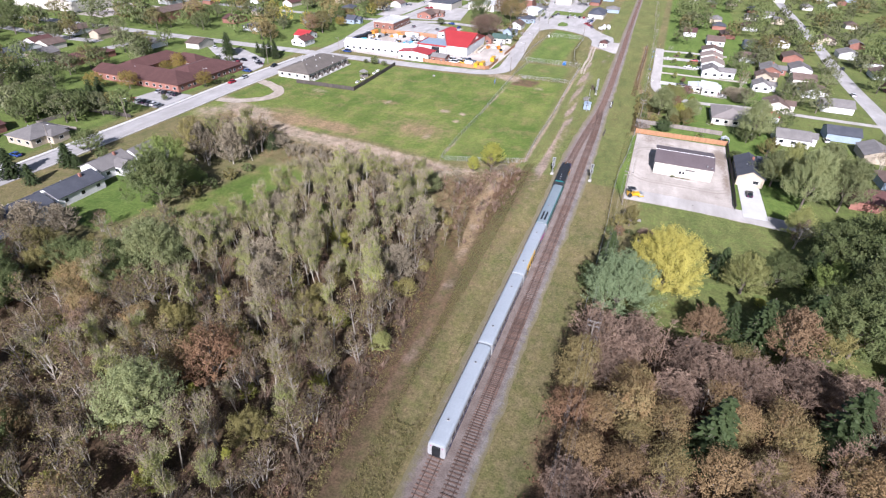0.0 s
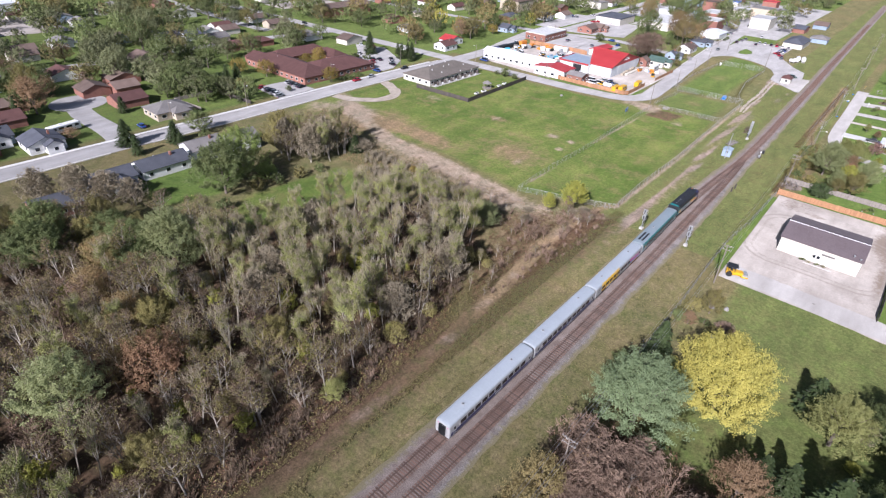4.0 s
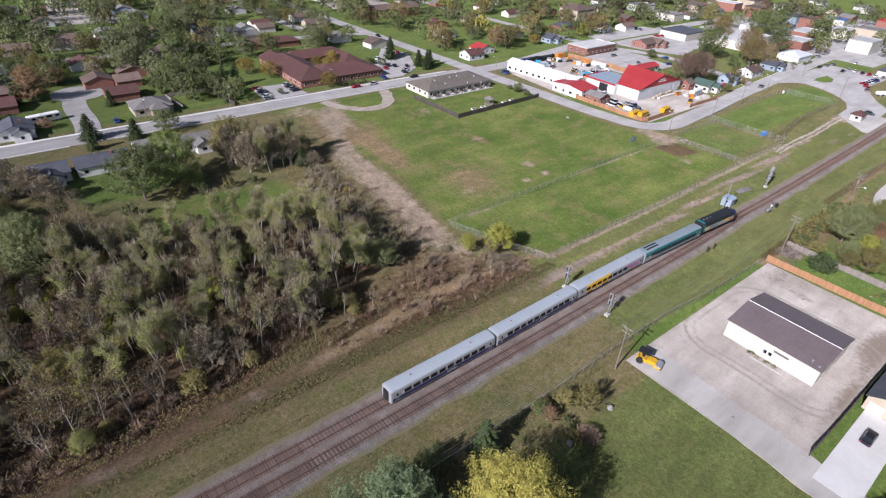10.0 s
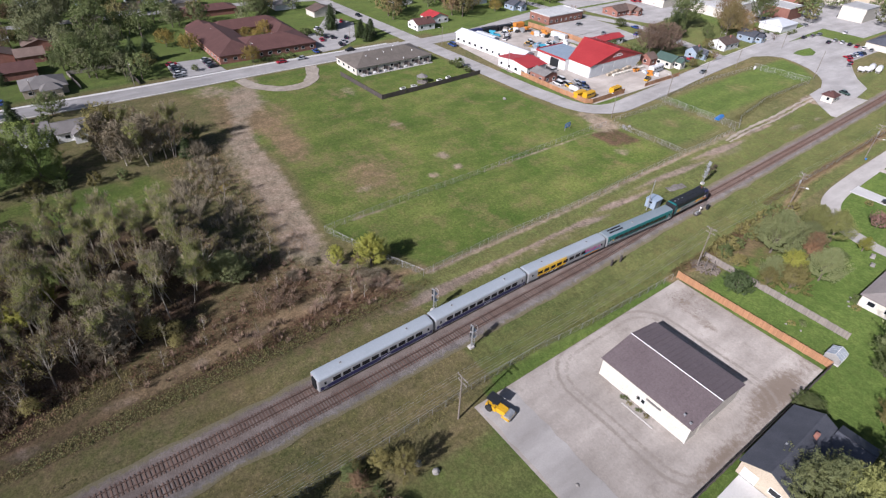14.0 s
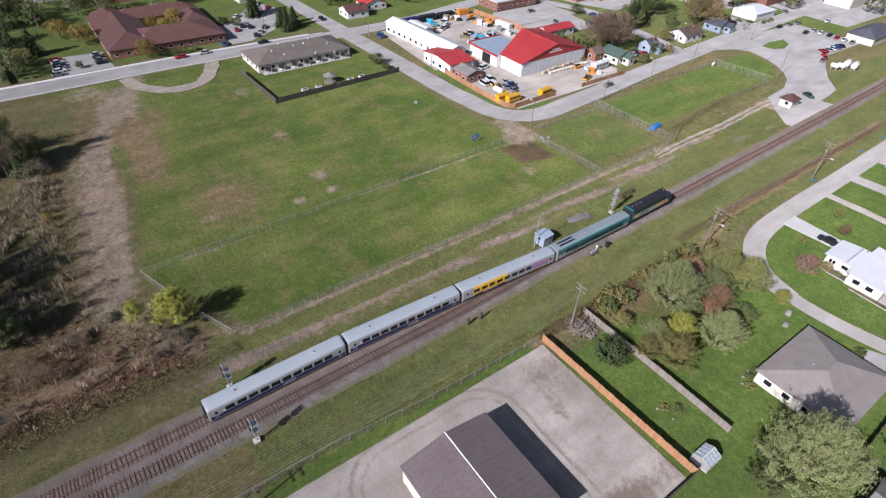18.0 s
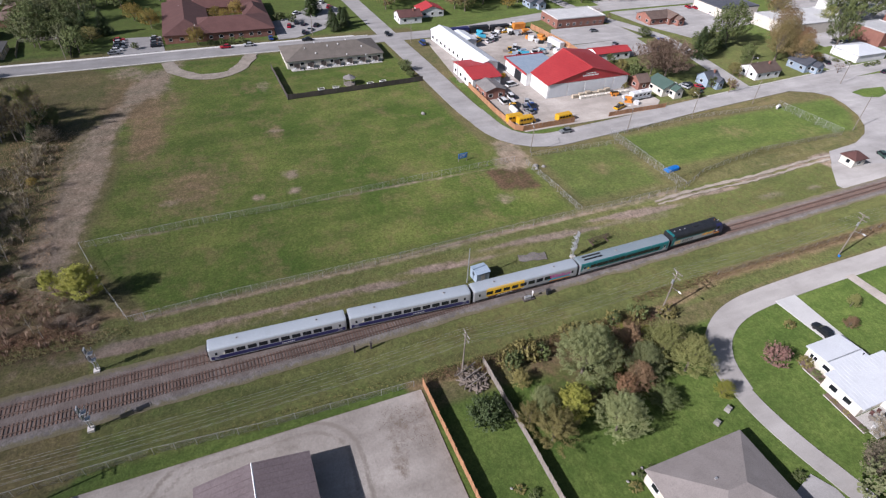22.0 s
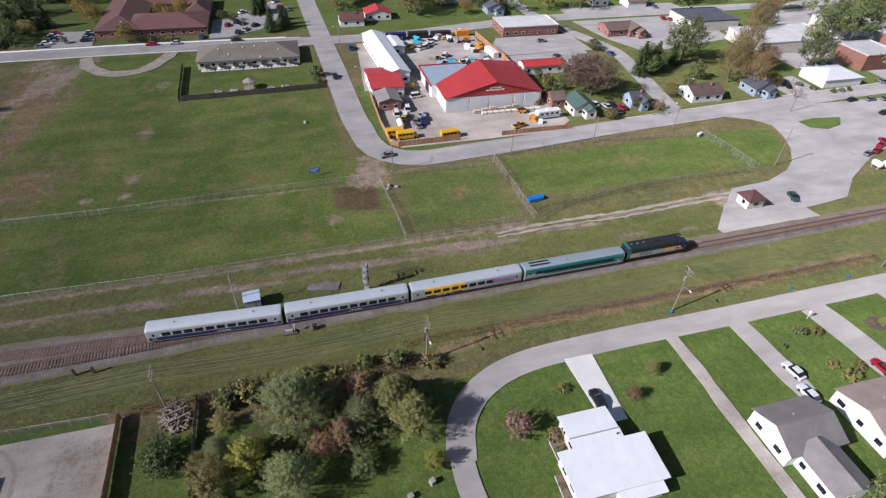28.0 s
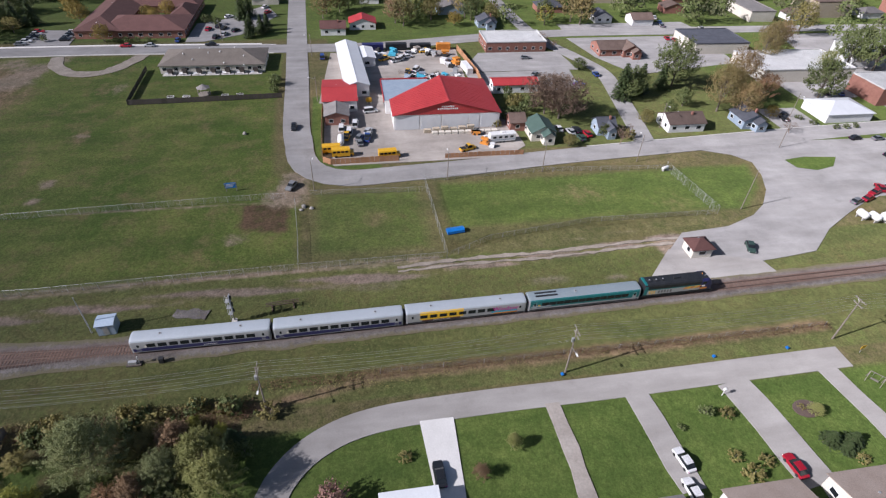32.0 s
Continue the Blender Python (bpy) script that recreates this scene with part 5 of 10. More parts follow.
# metal shop building in the gravel yard
def shop_building():
    e = thing("metal_shop_building", "cream metal shop building with a brown ribbed roof", "building")
    x0, x1, y0, y1, h, rise = 11.0, 29.6, 187.6, 203.6, 4.2, 1.55
    body = part("wall", walls(Shape(), x0, x1, y0, y1, -0.15, h, rise, "x"), "cream", e)
    top = part("roof", gable(Shape(), x0, x1, y0, y1, h + 0.02, rise + 0.05, "x", 0.35, 0.12), "barnroof", e)
    c = (y0 + y1) / 2
    part("ridge_cap", Shape().loft([[(x, y, z) for y, z in ((c - 0.12, h + rise + 0.17), (c, h + rise + 0.25), (c + 0.12, h + rise + 0.17), (c, h + rise + 0.1))] for x in (x1 + 0.36, x0 - 0.36)]), "white", top, "pale ridge flashing")
    for k in range(20):
        x = x0 - 0.1 + k * (x1 - x0 + 0.2) / 19
        for s in (-1, 1):
            part("roof_rib", Shape().add([(x + a, c + s * b, z + dz) for a in (-0.035, 0.035) for b, z in ((0.32, h + rise + 0.13), (8.3, h + 0.13)) for dz in (0, 0.06)], [(0, 1, 3, 2), (4, 6, 7, 5), (1, 5, 7, 3), (0, 2, 6, 4), (0, 4, 5, 1), (2, 3, 7, 6)]), "barnroof", top)
    for k in range(19):
        x = x0 + 0.5 + k * (x1 - x0 - 1) / 18
        part("wall_rib", Shape().box(x - 0.03, x + 0.03, y0 - 0.04, y0 + 0.02, 0.0, h), "cream", body)
    for x in (19.6, 20.6):
        opening(body, "y-", x - 0.38, x + 0.38, 1.3, 2.2, y0)
    opening(body, "y-", 21.8, 22.8, 0.0, 2.1, y0, "door")
    opening(body, "y-", 13.0, 16.6, 0.0, 3.4, y0, "door", "cream")
    opening(body, "x+", 191, 195, 0.0, 3.4, x1, "door", "cream")
    part("sign", Shape().box(21.0, 24.0, y0 - 0.08, y0 - 0.02, 2.7, 3.2), "greyroof", body, "plain bar of writing that cannot be read")
    for x, y, z in ((27.5, 188.5, 4.6), (29.0, 188.0, 4.4)):
        part("roof_lamp", Shape().rod((x, y, z - 0.3), (x, y, z + 0.5), 0.06).box(x - 0.2, x + 0.2, y - 0.3, y + 0.05, z + 0.45, z + 0.65), "galv", e, "floodlight on the roof edge")
    part("downpipe", Shape().box(x1 - 0.15, x1 - 0.03, y0 - 0.13, y0 - 0.03, 0.1, h), "white", e)
    part("concrete_kerb", Shape().box(18.0, 24.6, y0 - 2.1, y0 - 1.9, -0.05, 0.18), "concrete", e)


shop_building()


# works building with the red roof
def works_building():
    e = thing("works_building", "white metal works hall with a bright red roof", "building")
    x1, y0, y1, h, top_z = -99.6, 311.4, 346.4, 5.3, 9.9
    c, back_l, back_r, ridge = 329.0, -111.5, -127.0, -120.0
    foot = [(x1, y0), (x1, y1), (back_r, y1), (back_l, y0)]
    body = part("wall", Shape().loft([[(x, y, z) for x, y in foot] for z in (-0.15, h)]), "white", e)
    o = 0.5
    fl, fr, br, bl = (x1 + o, y0 - o, h - 0.1), (x1 + o, y1 + o, h - 0.1), (back_r - o, y1 + o, h - 0.1), (back_l - o, y0 - o, h - 0.1)
    a, b = (x1 + o, c, top_z), (ridge, c, top_z)
    upper = [fl, fr, br, bl, a, b]
    top = part("roof", Shape().add(upper + [(x, y, z - 0.18) for x, y, z in upper], [(0, 4, 5, 3), (4, 1, 2, 5), (5, 2, 3), (9, 11, 10, 6), (11, 8, 7, 10), (9, 8, 11), (0, 6, 10, 4), (4, 10, 7, 1), (1, 7, 8, 2), (2, 8, 9, 3), (3, 9, 6, 0)]), "redroof", e)
    part("ridge_cap", Shape().box(ridge, x1 + o + 0.05, c - 0.3, c + 0.3, top_z - 0.05, top_z + 0.1), "redroof", top)
    part("gable_panel", Shape().loft([[(x, y, z) for y, z in ((y0 - 0.3, h - 0.1), (y1 + 0.3, h - 0.1), (c, top_z - 0.25))] for x in (x1 + 0.12, x1 + 0.02)]), "redroof", body, "red gable end")
    for k, (ya, yb) in enumerate(((0.5, 8.2), (8.8, 15.4), (16.0, 24.4), (25.0, 28.2), (28.8, 34.4))):
        part("wall_panel", Shape().box(x1 - 0.02, x1 + 0.07, y0 + ya, y0 + yb, 0.1, h - 0.5), "whiteroof", body, "pale blue-grey sliding door")
    for z, n, w in ((7.55, 7, 0.62), (6.75, 11, 0.62)):
        for i in range(n):
            part("lettering", Shape().box(x1 + 0.12, x1 + 0.17, c - n * w / 2 + i * w, c - n * w / 2 + i * w + w * 0.66, z, z + 0.5), "white", body, "plain white bar in place of a letter")
    for s in (-1, 1):
        eave, back = (y0 - o, back_l) if s < 0 else (y1 + o, back_r)
        for k in range(16):
            x = x1 - 0.4 - k * 1.25
            if x < ridge + 0.3:
                break
            # ribs stop at the hip line on the short side
            f = min(1.0, max(0.0, (x - ridge) / (back_l - ridge))) if s < 0 else 1.0
            if f < 0.15:
                continue
            ye, ze = c + (eave - c) * f, top_z + (h - 0.1 - top_z) * f
            part("roof_rib", Shape().add([(x + d, y, z + dz) for d in (-0.04, 0.04) for y, z in ((c + s * 0.3, top_z - 0.03), (ye, ze)) for dz in (0, 0.06)], [(0, 1, 3, 2), (4, 6, 7, 5), (1, 5, 7, 3), (0, 2, 6, 4), (0, 4, 5, 1), (2, 3, 7, 6)]), "redroof", top)
    side = part("side_hall", Shape().box(-129.2, -112.0, 309.6, 326.0, -0.15, 4.7), "white", e, "low white side hall")
    part("side_roof", Shape().box(-129.5, -112.1, 309.3, 326.3, 4.7, 4.85), "bluegrey", side, "flat blue-grey roof")
    part("fascia", Shape().box(-129.7, -111.9, 309.0, 309.3, 4.3, 5.0).box(-129.8, -129.5, 309.0, 326.4, 4.3, 5.3), "redroof", side, "red fascia board")
    # no opening is cut: a black slab paints the doorway's inner shade
    part("door", Shape().box(-121, -116, 309.5, 309.62, 0, 3.8), "black", side, "black panel in place of the shade inside a doorway")
    for k in range(10):
        part("pallet", Shape().box(x1 + 3.0, x1 + 4.3, y0 + 12 + k * 2.2, y0 + 13.8 + k * 2.2, 0, 0.9), "cream", e)
    return e


works_building()
house(-123.6, 294.4, 18.0, 11.4, "white", "redroof", "white and brick workshop with a red metal roof", 3.9, 1.1, "y", name="workshop", category="building", chimney=False)
house(-109.0, 293.2, 8.4, 7.6, "brick", "greyroof", "low brick workshop with a grey roof", 3.2, 1.3, "x", name="shed", category="shed", chimney=False)
house(-148.5, 299.3, 44, 8.2, "white", "whiteroof", "long white metal shed with a white roof", 4.2, 1.4, "x", name="storage_shed", category="shed", chimney=False, turn=4)
house(-161, 305.4, 12, 6.2, "white", "whiteroof", "white metal lean-to shed", 3.4, 0.7, "x", name="storage_shed", category="shed", chimney=False, turn=4)
house(-129.5, 359.5, 7, 17, "white", "redroof", "low white building with a red roof", 3.0, 1.2, "y", name="workshop", category="building", chimney=False)
house(-161.5, 247, 17.5, 38, "cream", "darkroof", "long low terrace of flats with a dark hipped roof", 2.8, 3.0, style="hip", name="terrace", category="house", chimney=False)

for k in range(7):
    # recessed patios along the garden side of the terrace
    y = 231.5 + k * 5.2
    p = thing("patio_screen", "dark timber patio screen against the terrace", "screen", pose(-152.3, y, 0))
    part("panel", Shape().box(-0.06, 0.06, -1.0, 1.0, 0.0, 1.9), "darkwood", p)
    part("panel", Shape().box(0.06, 1.5, 0.94, 1.06, 0.0, 1.8), "darkwood", p)
    part("paving", Shape().box(-0.2, 2.2, -2.4, 2.4, -0.1, 0.06), "concrete", p)

for k, (x, y) in enumerate(((-158.6, 236), (-155.4, 239.7), (-159.0, 245.1), (-159.4, 249.5), (-153.1, 251.4), (-156.9, 258.4), (-151.8, 258.8), (-164.5, 241), (-165.5, 254))):
    vent = thing("roof_vent", "small white metal roof vent on a shingle roof", "roof vent", pose(x, y, 2.94 + 3.0 * (1 - abs(x + 161.5) / 9.1), 0, 0, 15 * k), group="vents on the terrace roof")
    part("pipe", Shape().rod((0, 0, -0.25), (0, 0, 0.42), 0.16, n=8), "white", vent)
    part("cap", Shape().rod((0, 0, 0.40), (0, 0, 0.52), 0.30, 0.20, 10), "white", vent)
for x, y, turn in ((-130.4, 236.1, 5), (-130.3, 241.4, -8), (-130.5, 254.3, 4), (-131.0, 259.3, 12)):
    box = thing("planter_box", "white raised planter box with low plants", "planter", pose(x, y, 0, 0, 0, turn), group="planters in the terrace garden")
    for sx, sy in ((-1, 0), (1, 0), (0, -1), (0, 1)):
        part("side", Shape().box(sx * 0.6 - (0.04 if sx else 0.64), sx * 0.6 + (0.04 if sx else 0.64), sy * 1.1 - (0.04 if sy else 1.06), sy * 1.1 + (0.04 if sy else 1.06), 0, 0.55), "white", box)
    part("soil", Shape().box(-0.56, 0.56, -1.06, 1.06, 0, 0.46), "darkwood", box, "dark soil")
for k in range(7):
    y = 231.6 + k * 5.2
    seat = thing("garden_bench", "white garden bench on a terrace patio", "bench", pose(-150.9, y - 1.2, 0.06, 0, 0, (8, -12, 0, 15, -6, 4, 20)[k]), group="benches on the patios")
    part("seat", Shape().box(-0.25, 0.25, -0.65, 0.65, 0.40, 0.46), "white", seat)
    part("backrest", Shape().box(-0.30, -0.24, -0.65, 0.65, 0.46, 0.92), "white", seat)
    for sx in (-0.2, 0.2):
        for sy in (-0.58, 0.58):
            part("leg", Shape().box(sx - 0.03, sx + 0.03, sy - 0.03, sy + 0.03, 0, 0.40), "white", seat)

# kiosk beside the line
house(-29.4, 379.6, 4.4, 5.2, "cream", "maroon", "small cream station shelter with a dark red hipped roof", 2.6, 1.7, style="hip", name="station_shelter", category="shelter", chimney=False)

# houses near the lane
def slope(sh, x0, x1, y0, y1, za, zb, t=0.14):
    """A roof slab that falls from za at x0 to zb at x1."""
    return sh.add([(x0, y0, za), (x1, y0, zb), (x1, y1, zb), (x0, y1, za), (x0, y0, za - t), (x1, y0, zb - t), (x1, y1, zb - t), (x0, y1, za - t)], [(0, 1, 2, 3), (7, 6, 5, 4), (0, 4, 5, 1), (1, 5, 6, 2), (2, 6, 7, 3), (3, 7, 4, 0)])


def white_house():
    e = thing("house", "cream bungalow with a low white standing-seam metal roof", "house")
    wing = part("wall", Shape().box(22.2, 28.4, 298.5, 306.8, -0.15, 2.75), "cream", e)
    hall = part("wall", Shape().box(28.4, 35.6, 295.7, 310.7, -0.15, 2.72), "cream", e)
    lean = part("wall", Shape().box(35.6, 37.3, 302.6, 309.6, -0.15, 1.95), "white", e, "white lean-to")
    west = part("roof", slope(Shape(), 21.7, 26.35, 298.0, 307.2, 2.95, 3.42), "whiteroof", e)
    east = part("roof", slope(slope(Shape(), 26.36, 28.0, 297.9, 307.25, 3.42, 3.33), 28.0, 36.1, 295.1, 311.2, 3.33, 2.88), "whiteroof", e, "white ribbed metal roof")
    part("roof", slope(Shape(), 35.9, 37.8, 302.0, 310.0, 2.45, 2.1, 0.1), "whiteroof", e)
    for k in range(17):
        y = 295.9 + k * 0.93
        x0 = 26.4 if 298 < y < 307 else 28.05
        z0 = 3.42 - (x0 - 26.36) * 0.0557
        part("roof_seam", slope(Shape(), x0, 36.08, y - 0.03, y + 0.03, z0 + 0.02, 2.90, 0.02), "whiteroof", east)
    part("ridge_cap", Shape().box(26.25, 26.47, 298, 307.25, 3.40, 3.47), "galv", west)
    part("roof_vent", Shape().rod((27.4, 306.3, 3.3), (27.4, 306.3, 3.75), 0.12, n=8), "black", east)
    for x in (23.4, 24.2, 26.6):
        opening(wing, "y-", x - 0.3 - (x > 26) * 0.4, x + 0.3 + (x > 26) * 0.4, 1.2, 2.1, 298.5)
    for x in (30.4, 33.2):
        opening(hall, "y-", x - 0.7, x + 0.7, 1.0, 2.1, 295.7)
    for y in (300.5, 303.5):
        opening(wing, "x-", y - 0.9, y + 0.9, 0.1, 2.15, 22.2, "door")
    for x in (30.5, 33.5):
        opening(hall, "y+", x - 0.7, x + 0.7, 1.0, 2.1, 310.7)
    opening(hall, "x+", 297.5, 299.4, 0.1, 2.1, 35.6, "door")
    return e


white_house()
patio = thing("patio", "grey paved patio beside a bungalow", "patio", kind="structure")
for i in range(6):
    for j in range(9):
        part("paving_slab", Shape().box(35.75 + i * 0.75, 36.47 + i * 0.75, 295.3 + j * 0.8, 296.07 + j * 0.8, -0.1, 0.05), "concrete", patio)
table = thing("patio_table", "round dark patio table", "table", pose(37.2, 297.4, 0.05))
part("tabletop", Shape().rod((0, 0, 0.70), (0, 0, 0.74), 0.6, n=16), "greywood", table)
part("leg", Shape().rod((0, 0, 0), (0, 0, 0.70), 0.06, 0.04, 8), "black", table)
for x, y, mat in ((36.4, 298.6, "maroon"), (38.3, 298.4, "white"), (36.6, 300.2, "maroon"), (38.4, 296.6, "white"), (37.6, 300.8, "black")):
    c = thing("patio_chair", f"{'dark red' if mat == 'maroon' else 'white' if mat == 'white' else 'black'} garden chair on the patio", "chair", pose(x, y, 0.05, 0, 0, x * 50), "chairs on the patio")
    part("seat", Shape().box(-0.28, 0.28, -0.28, 0.28, 0.40, 0.46), mat, c)
    part("backrest", Shape().box(-0.28, 0.28, 0.24, 0.30, 0.46, 0.95), mat, c)
    for a in (-0.24, 0.24):
        for b2 in (-0.24, 0.24):
            part("leg", Shape().rod((a, b2, 0), (a, b2, 0.4), 0.025), mat, c)
grill = thing("barbecue", "black covered barbecue on the patio", "barbecue", pose(38.6, 301.6, 0.05, 0, 0, 20))
part("body", Shape().loft([[(a * k2, b2 * k2, z) for a, b2 in ((-0.6, -0.35), (0.6, -0.35), (0.6, 0.35), (-0.6, 0.35))] for z, k2 in ((0.0, 0.9), (0.8, 1.0), (1.15, 0.7))]), "black", grill)
for pts, label in (([(22.8, 296.6), (24.5, 295.9), (28.6, 296.0), (28.6, 298.3), (22.4, 298.3)], "brown mulched flower bed with a pale edge"), ([(30.2, 294.3), (38.6, 294.0), (38.6, 295.5), (30.2, 295.5)], "brown mulched flower bed with a pale edge")):
    bed2 = thing("flower_bed", label, "flower bed")
    part("mulch", Shape().add([(x, y, 0.06) for x, y in pts] + [(x, y, -0.1) for x, y in pts], [tuple(range(len(pts)))] + [(i, i + len(pts), (i + 1) % len(pts) + len(pts), (i + 1) % len(pts)) for i in range(len(pts))]), "brownroof", bed2)
    for (xa, ya), (xb, yb) in zip(pts, pts[1:3]):
        part("edging", Shape().rod((xa, ya, 0.05), (xb, yb, 0.05), 0.09, n=5), "concrete", bed2)


def greenhouse(x, y, w, l, turn, label):
    """A glasshouse: panes in a pale frame on a low base."""
    e = thing("greenhouse", label, "greenhouse", pose(x, y, 0, 0, 0, turn))
    h, r = 1.6, 0.8
    part("base", Shape().box(-w / 2, w / 2, -l / 2, l / 2, -0.1, 0.3), "concrete", e)
    n = max(2, round(l / 0.8))
    for k in range(n):
        y0, y1 = -l / 2 + k * l / n + 0.03, -l / 2 + (k + 1) * l / n - 0.03
        for sx in (-1, 1):
            part("pane", Shape().box(min(sx * w / 2, sx * (w / 2 - 0.02)), max(sx * w / 2, sx * (w / 2 - 0.02)), y0, y1, 0.32, h), "paleglass", e)
            part("pane", slope(Shape(), 0.02, w / 2, y0, y1, h + r, h, 0.02) if sx > 0 else slope(Shape(), -w / 2, -0.02, y0, y1, h, h + r, 0.02), "paleglass", e)
    for k in range(n + 1):
        yy = -l / 2 + k * l / n
        for sx in (-1, 1):
            part("frame", Shape().rod((sx * w / 2, yy, 0.3), (sx * w / 2, yy, h), 0.025, n=4).rod((sx * w / 2, yy, h), (0, yy, h + r), 0.025, n=4), "white", e)
    part("ridge", Shape().box(-0.05, 0.05, -l / 2, l / 2, h + r - 0.02, h + r + 0.04), "white", e)


greenhouse(52.6, 271.5, 3.2, 5.0, -6, "grey glasshouse with a pale frame beside a fence")
greenhouse(36.0, 230.0, 3.0, 3.4, 0, "small glasshouse with a pale frame in a garden")
house(57.0, 268.5, 4.5, 6.0, "white", "redroof", "small white shed with a red metal roof", 2.3, 0.9, "y", name="garden_shed", category="shed", chimney=False, windows=False)
house(39.3, 261.5, 15.2, 18.8, "cream", "lightroof", "cream bungalow with a broad grey-brown hipped roof", 2.8, 2.6, style="hip", chimney=False)
house(33.5, 338.0, 9.0, 11.0, "white", "greyroof", "white house with grey shingled gables", 3.2, 2.2, "y", chimney=False, wings=((3.5, 12.0, -3.5, 3.2, "x", 1.6),))
house(35.0, 357.0, 12.0, 12.5, "white", "tanroof", "white bungalow with a tan shingled roof", 3.0, 2.2, "y")
house(35.0, 374.5, 12.0, 10.5, "cream", "tanroof", "cream bungalow with a tan shingled roof", 3.0, 2.0, "y")
house(36.0, 394.0, 12.0, 11.0, "white", "brownroof", "white bungalow with a brown roof", 2.8, 2.0, "y")
house(41.6, 199.0, 8.2, 17.6, "tan", "slate", "tan house with a dark blue-grey roof", 3.0, 2.2, "y", garage="y-", wings=((3.0, 8.2, 4.5, 11.5, "x", 1.7),))
house(46.0, 245.0, 4.5, 5.5, "greywood", "slate", "grey timber garden shed", 2.3, 1.0, "y", name="garden_shed", category="shed", chimney=False)

# care home with the maroon roofs
house(-217, 194.3, 48, 18, "brick", "maroon", "long brick care home with maroon hipped roofs round a courtyard", 3.2, 3.4, style="hip", name="care_home", category="building", chimney=False,
      wings=((2.5, 24.2, -1, 35, "y", 3.3), (-24, -12, 0, 35, "y", 3.0), (-13, 4, 25, 35, "x", 2.9)))

# ---- trees ----
def branches(rng, base, way, length, radius, depth, sh, tips, spread, n=5, up=0.25, sides=5):
    """A bending limb that divides; tips collects the ends of the twigs."""
    p, d = Vector(base), Vector(way).normalized()
    steps = 3 if depth > 1 else 2
    r = radius
    for k in range(steps):
        q = p + d * length / steps
        r2 = radius * (1 - 0.55 * (k + 1) / steps)
        sh.rod(p, q, r, r2, sides, False)
        p, r = q, r2
        d = (d + Vector((rng.uniform(-1, 1), rng.uniform(-1, 1), rng.uniform(-0.6, 1) * up + 0.1)) * 0.28).normalized()
        if depth > 0 and k >= (0 if depth < 2 else 1):
            for j in range(max(1, n // steps)):
                a = rng.uniform(0, 2 * math.pi)
                side = Vector((math.cos(a), math.sin(a), rng.uniform(-0.2, 0.8)))
                branches(rng, p, d * (1 - spread) + side * spread, length * rng.uniform(0.5, 0.72), r * 0.62, depth - 1, sh, tips, spread, n, up, 3)
    if depth > 0:
        branches(rng, p, d, length * 0.6, r * 0.9, depth - 1, sh, tips, spread, n, up, 3)
    else:
        tips.append((p, d))


def leaves(rng, centres, n, spread, size, flat=0.5):
    """n small folded leaf clumps scattered round the centres."""
    vs, fs = [], []
    for i in range(n):
        c = centres[rng.randrange(len(centres))]
        c = c + Vector((rng.gauss(0, 1), rng.gauss(0, 1), rng.gauss(0, flat + 0.3))) * spread
        leaf_clump(rng, vs, fs, c, Vector((rng.uniform(-1, 1), rng.uniform(-1, 1), rng.uniform(0, 1.2))), size * rng.uniform(0.6, 1.4), 0.7)
    return vs, fs


def leaf_clump(rng, vs, fs, c, face, s, wide):
    """One folded clump at c, turned about towards face."""
    face = (face.normalized() + Vector((rng.gauss(0, 0.5), rng.gauss(0, 0.5), rng.gauss(0, 0.5)))).normalized()
    a = face.cross(Vector((rng.gauss(0, 1), rng.gauss(0, 1), rng.gauss(0, 1)))).normalized() * s
    b = face.cross(a) * wide
    up = face * s * rng.uniform(0.1, 0.45)
    k = len(vs)
    vs += [c - a, c - b + up, c + a * rng.uniform(0.8, 1.3), c + b + up]
    fs += [(k, k + 1, k + 2), (k, k + 2, k + 3)]


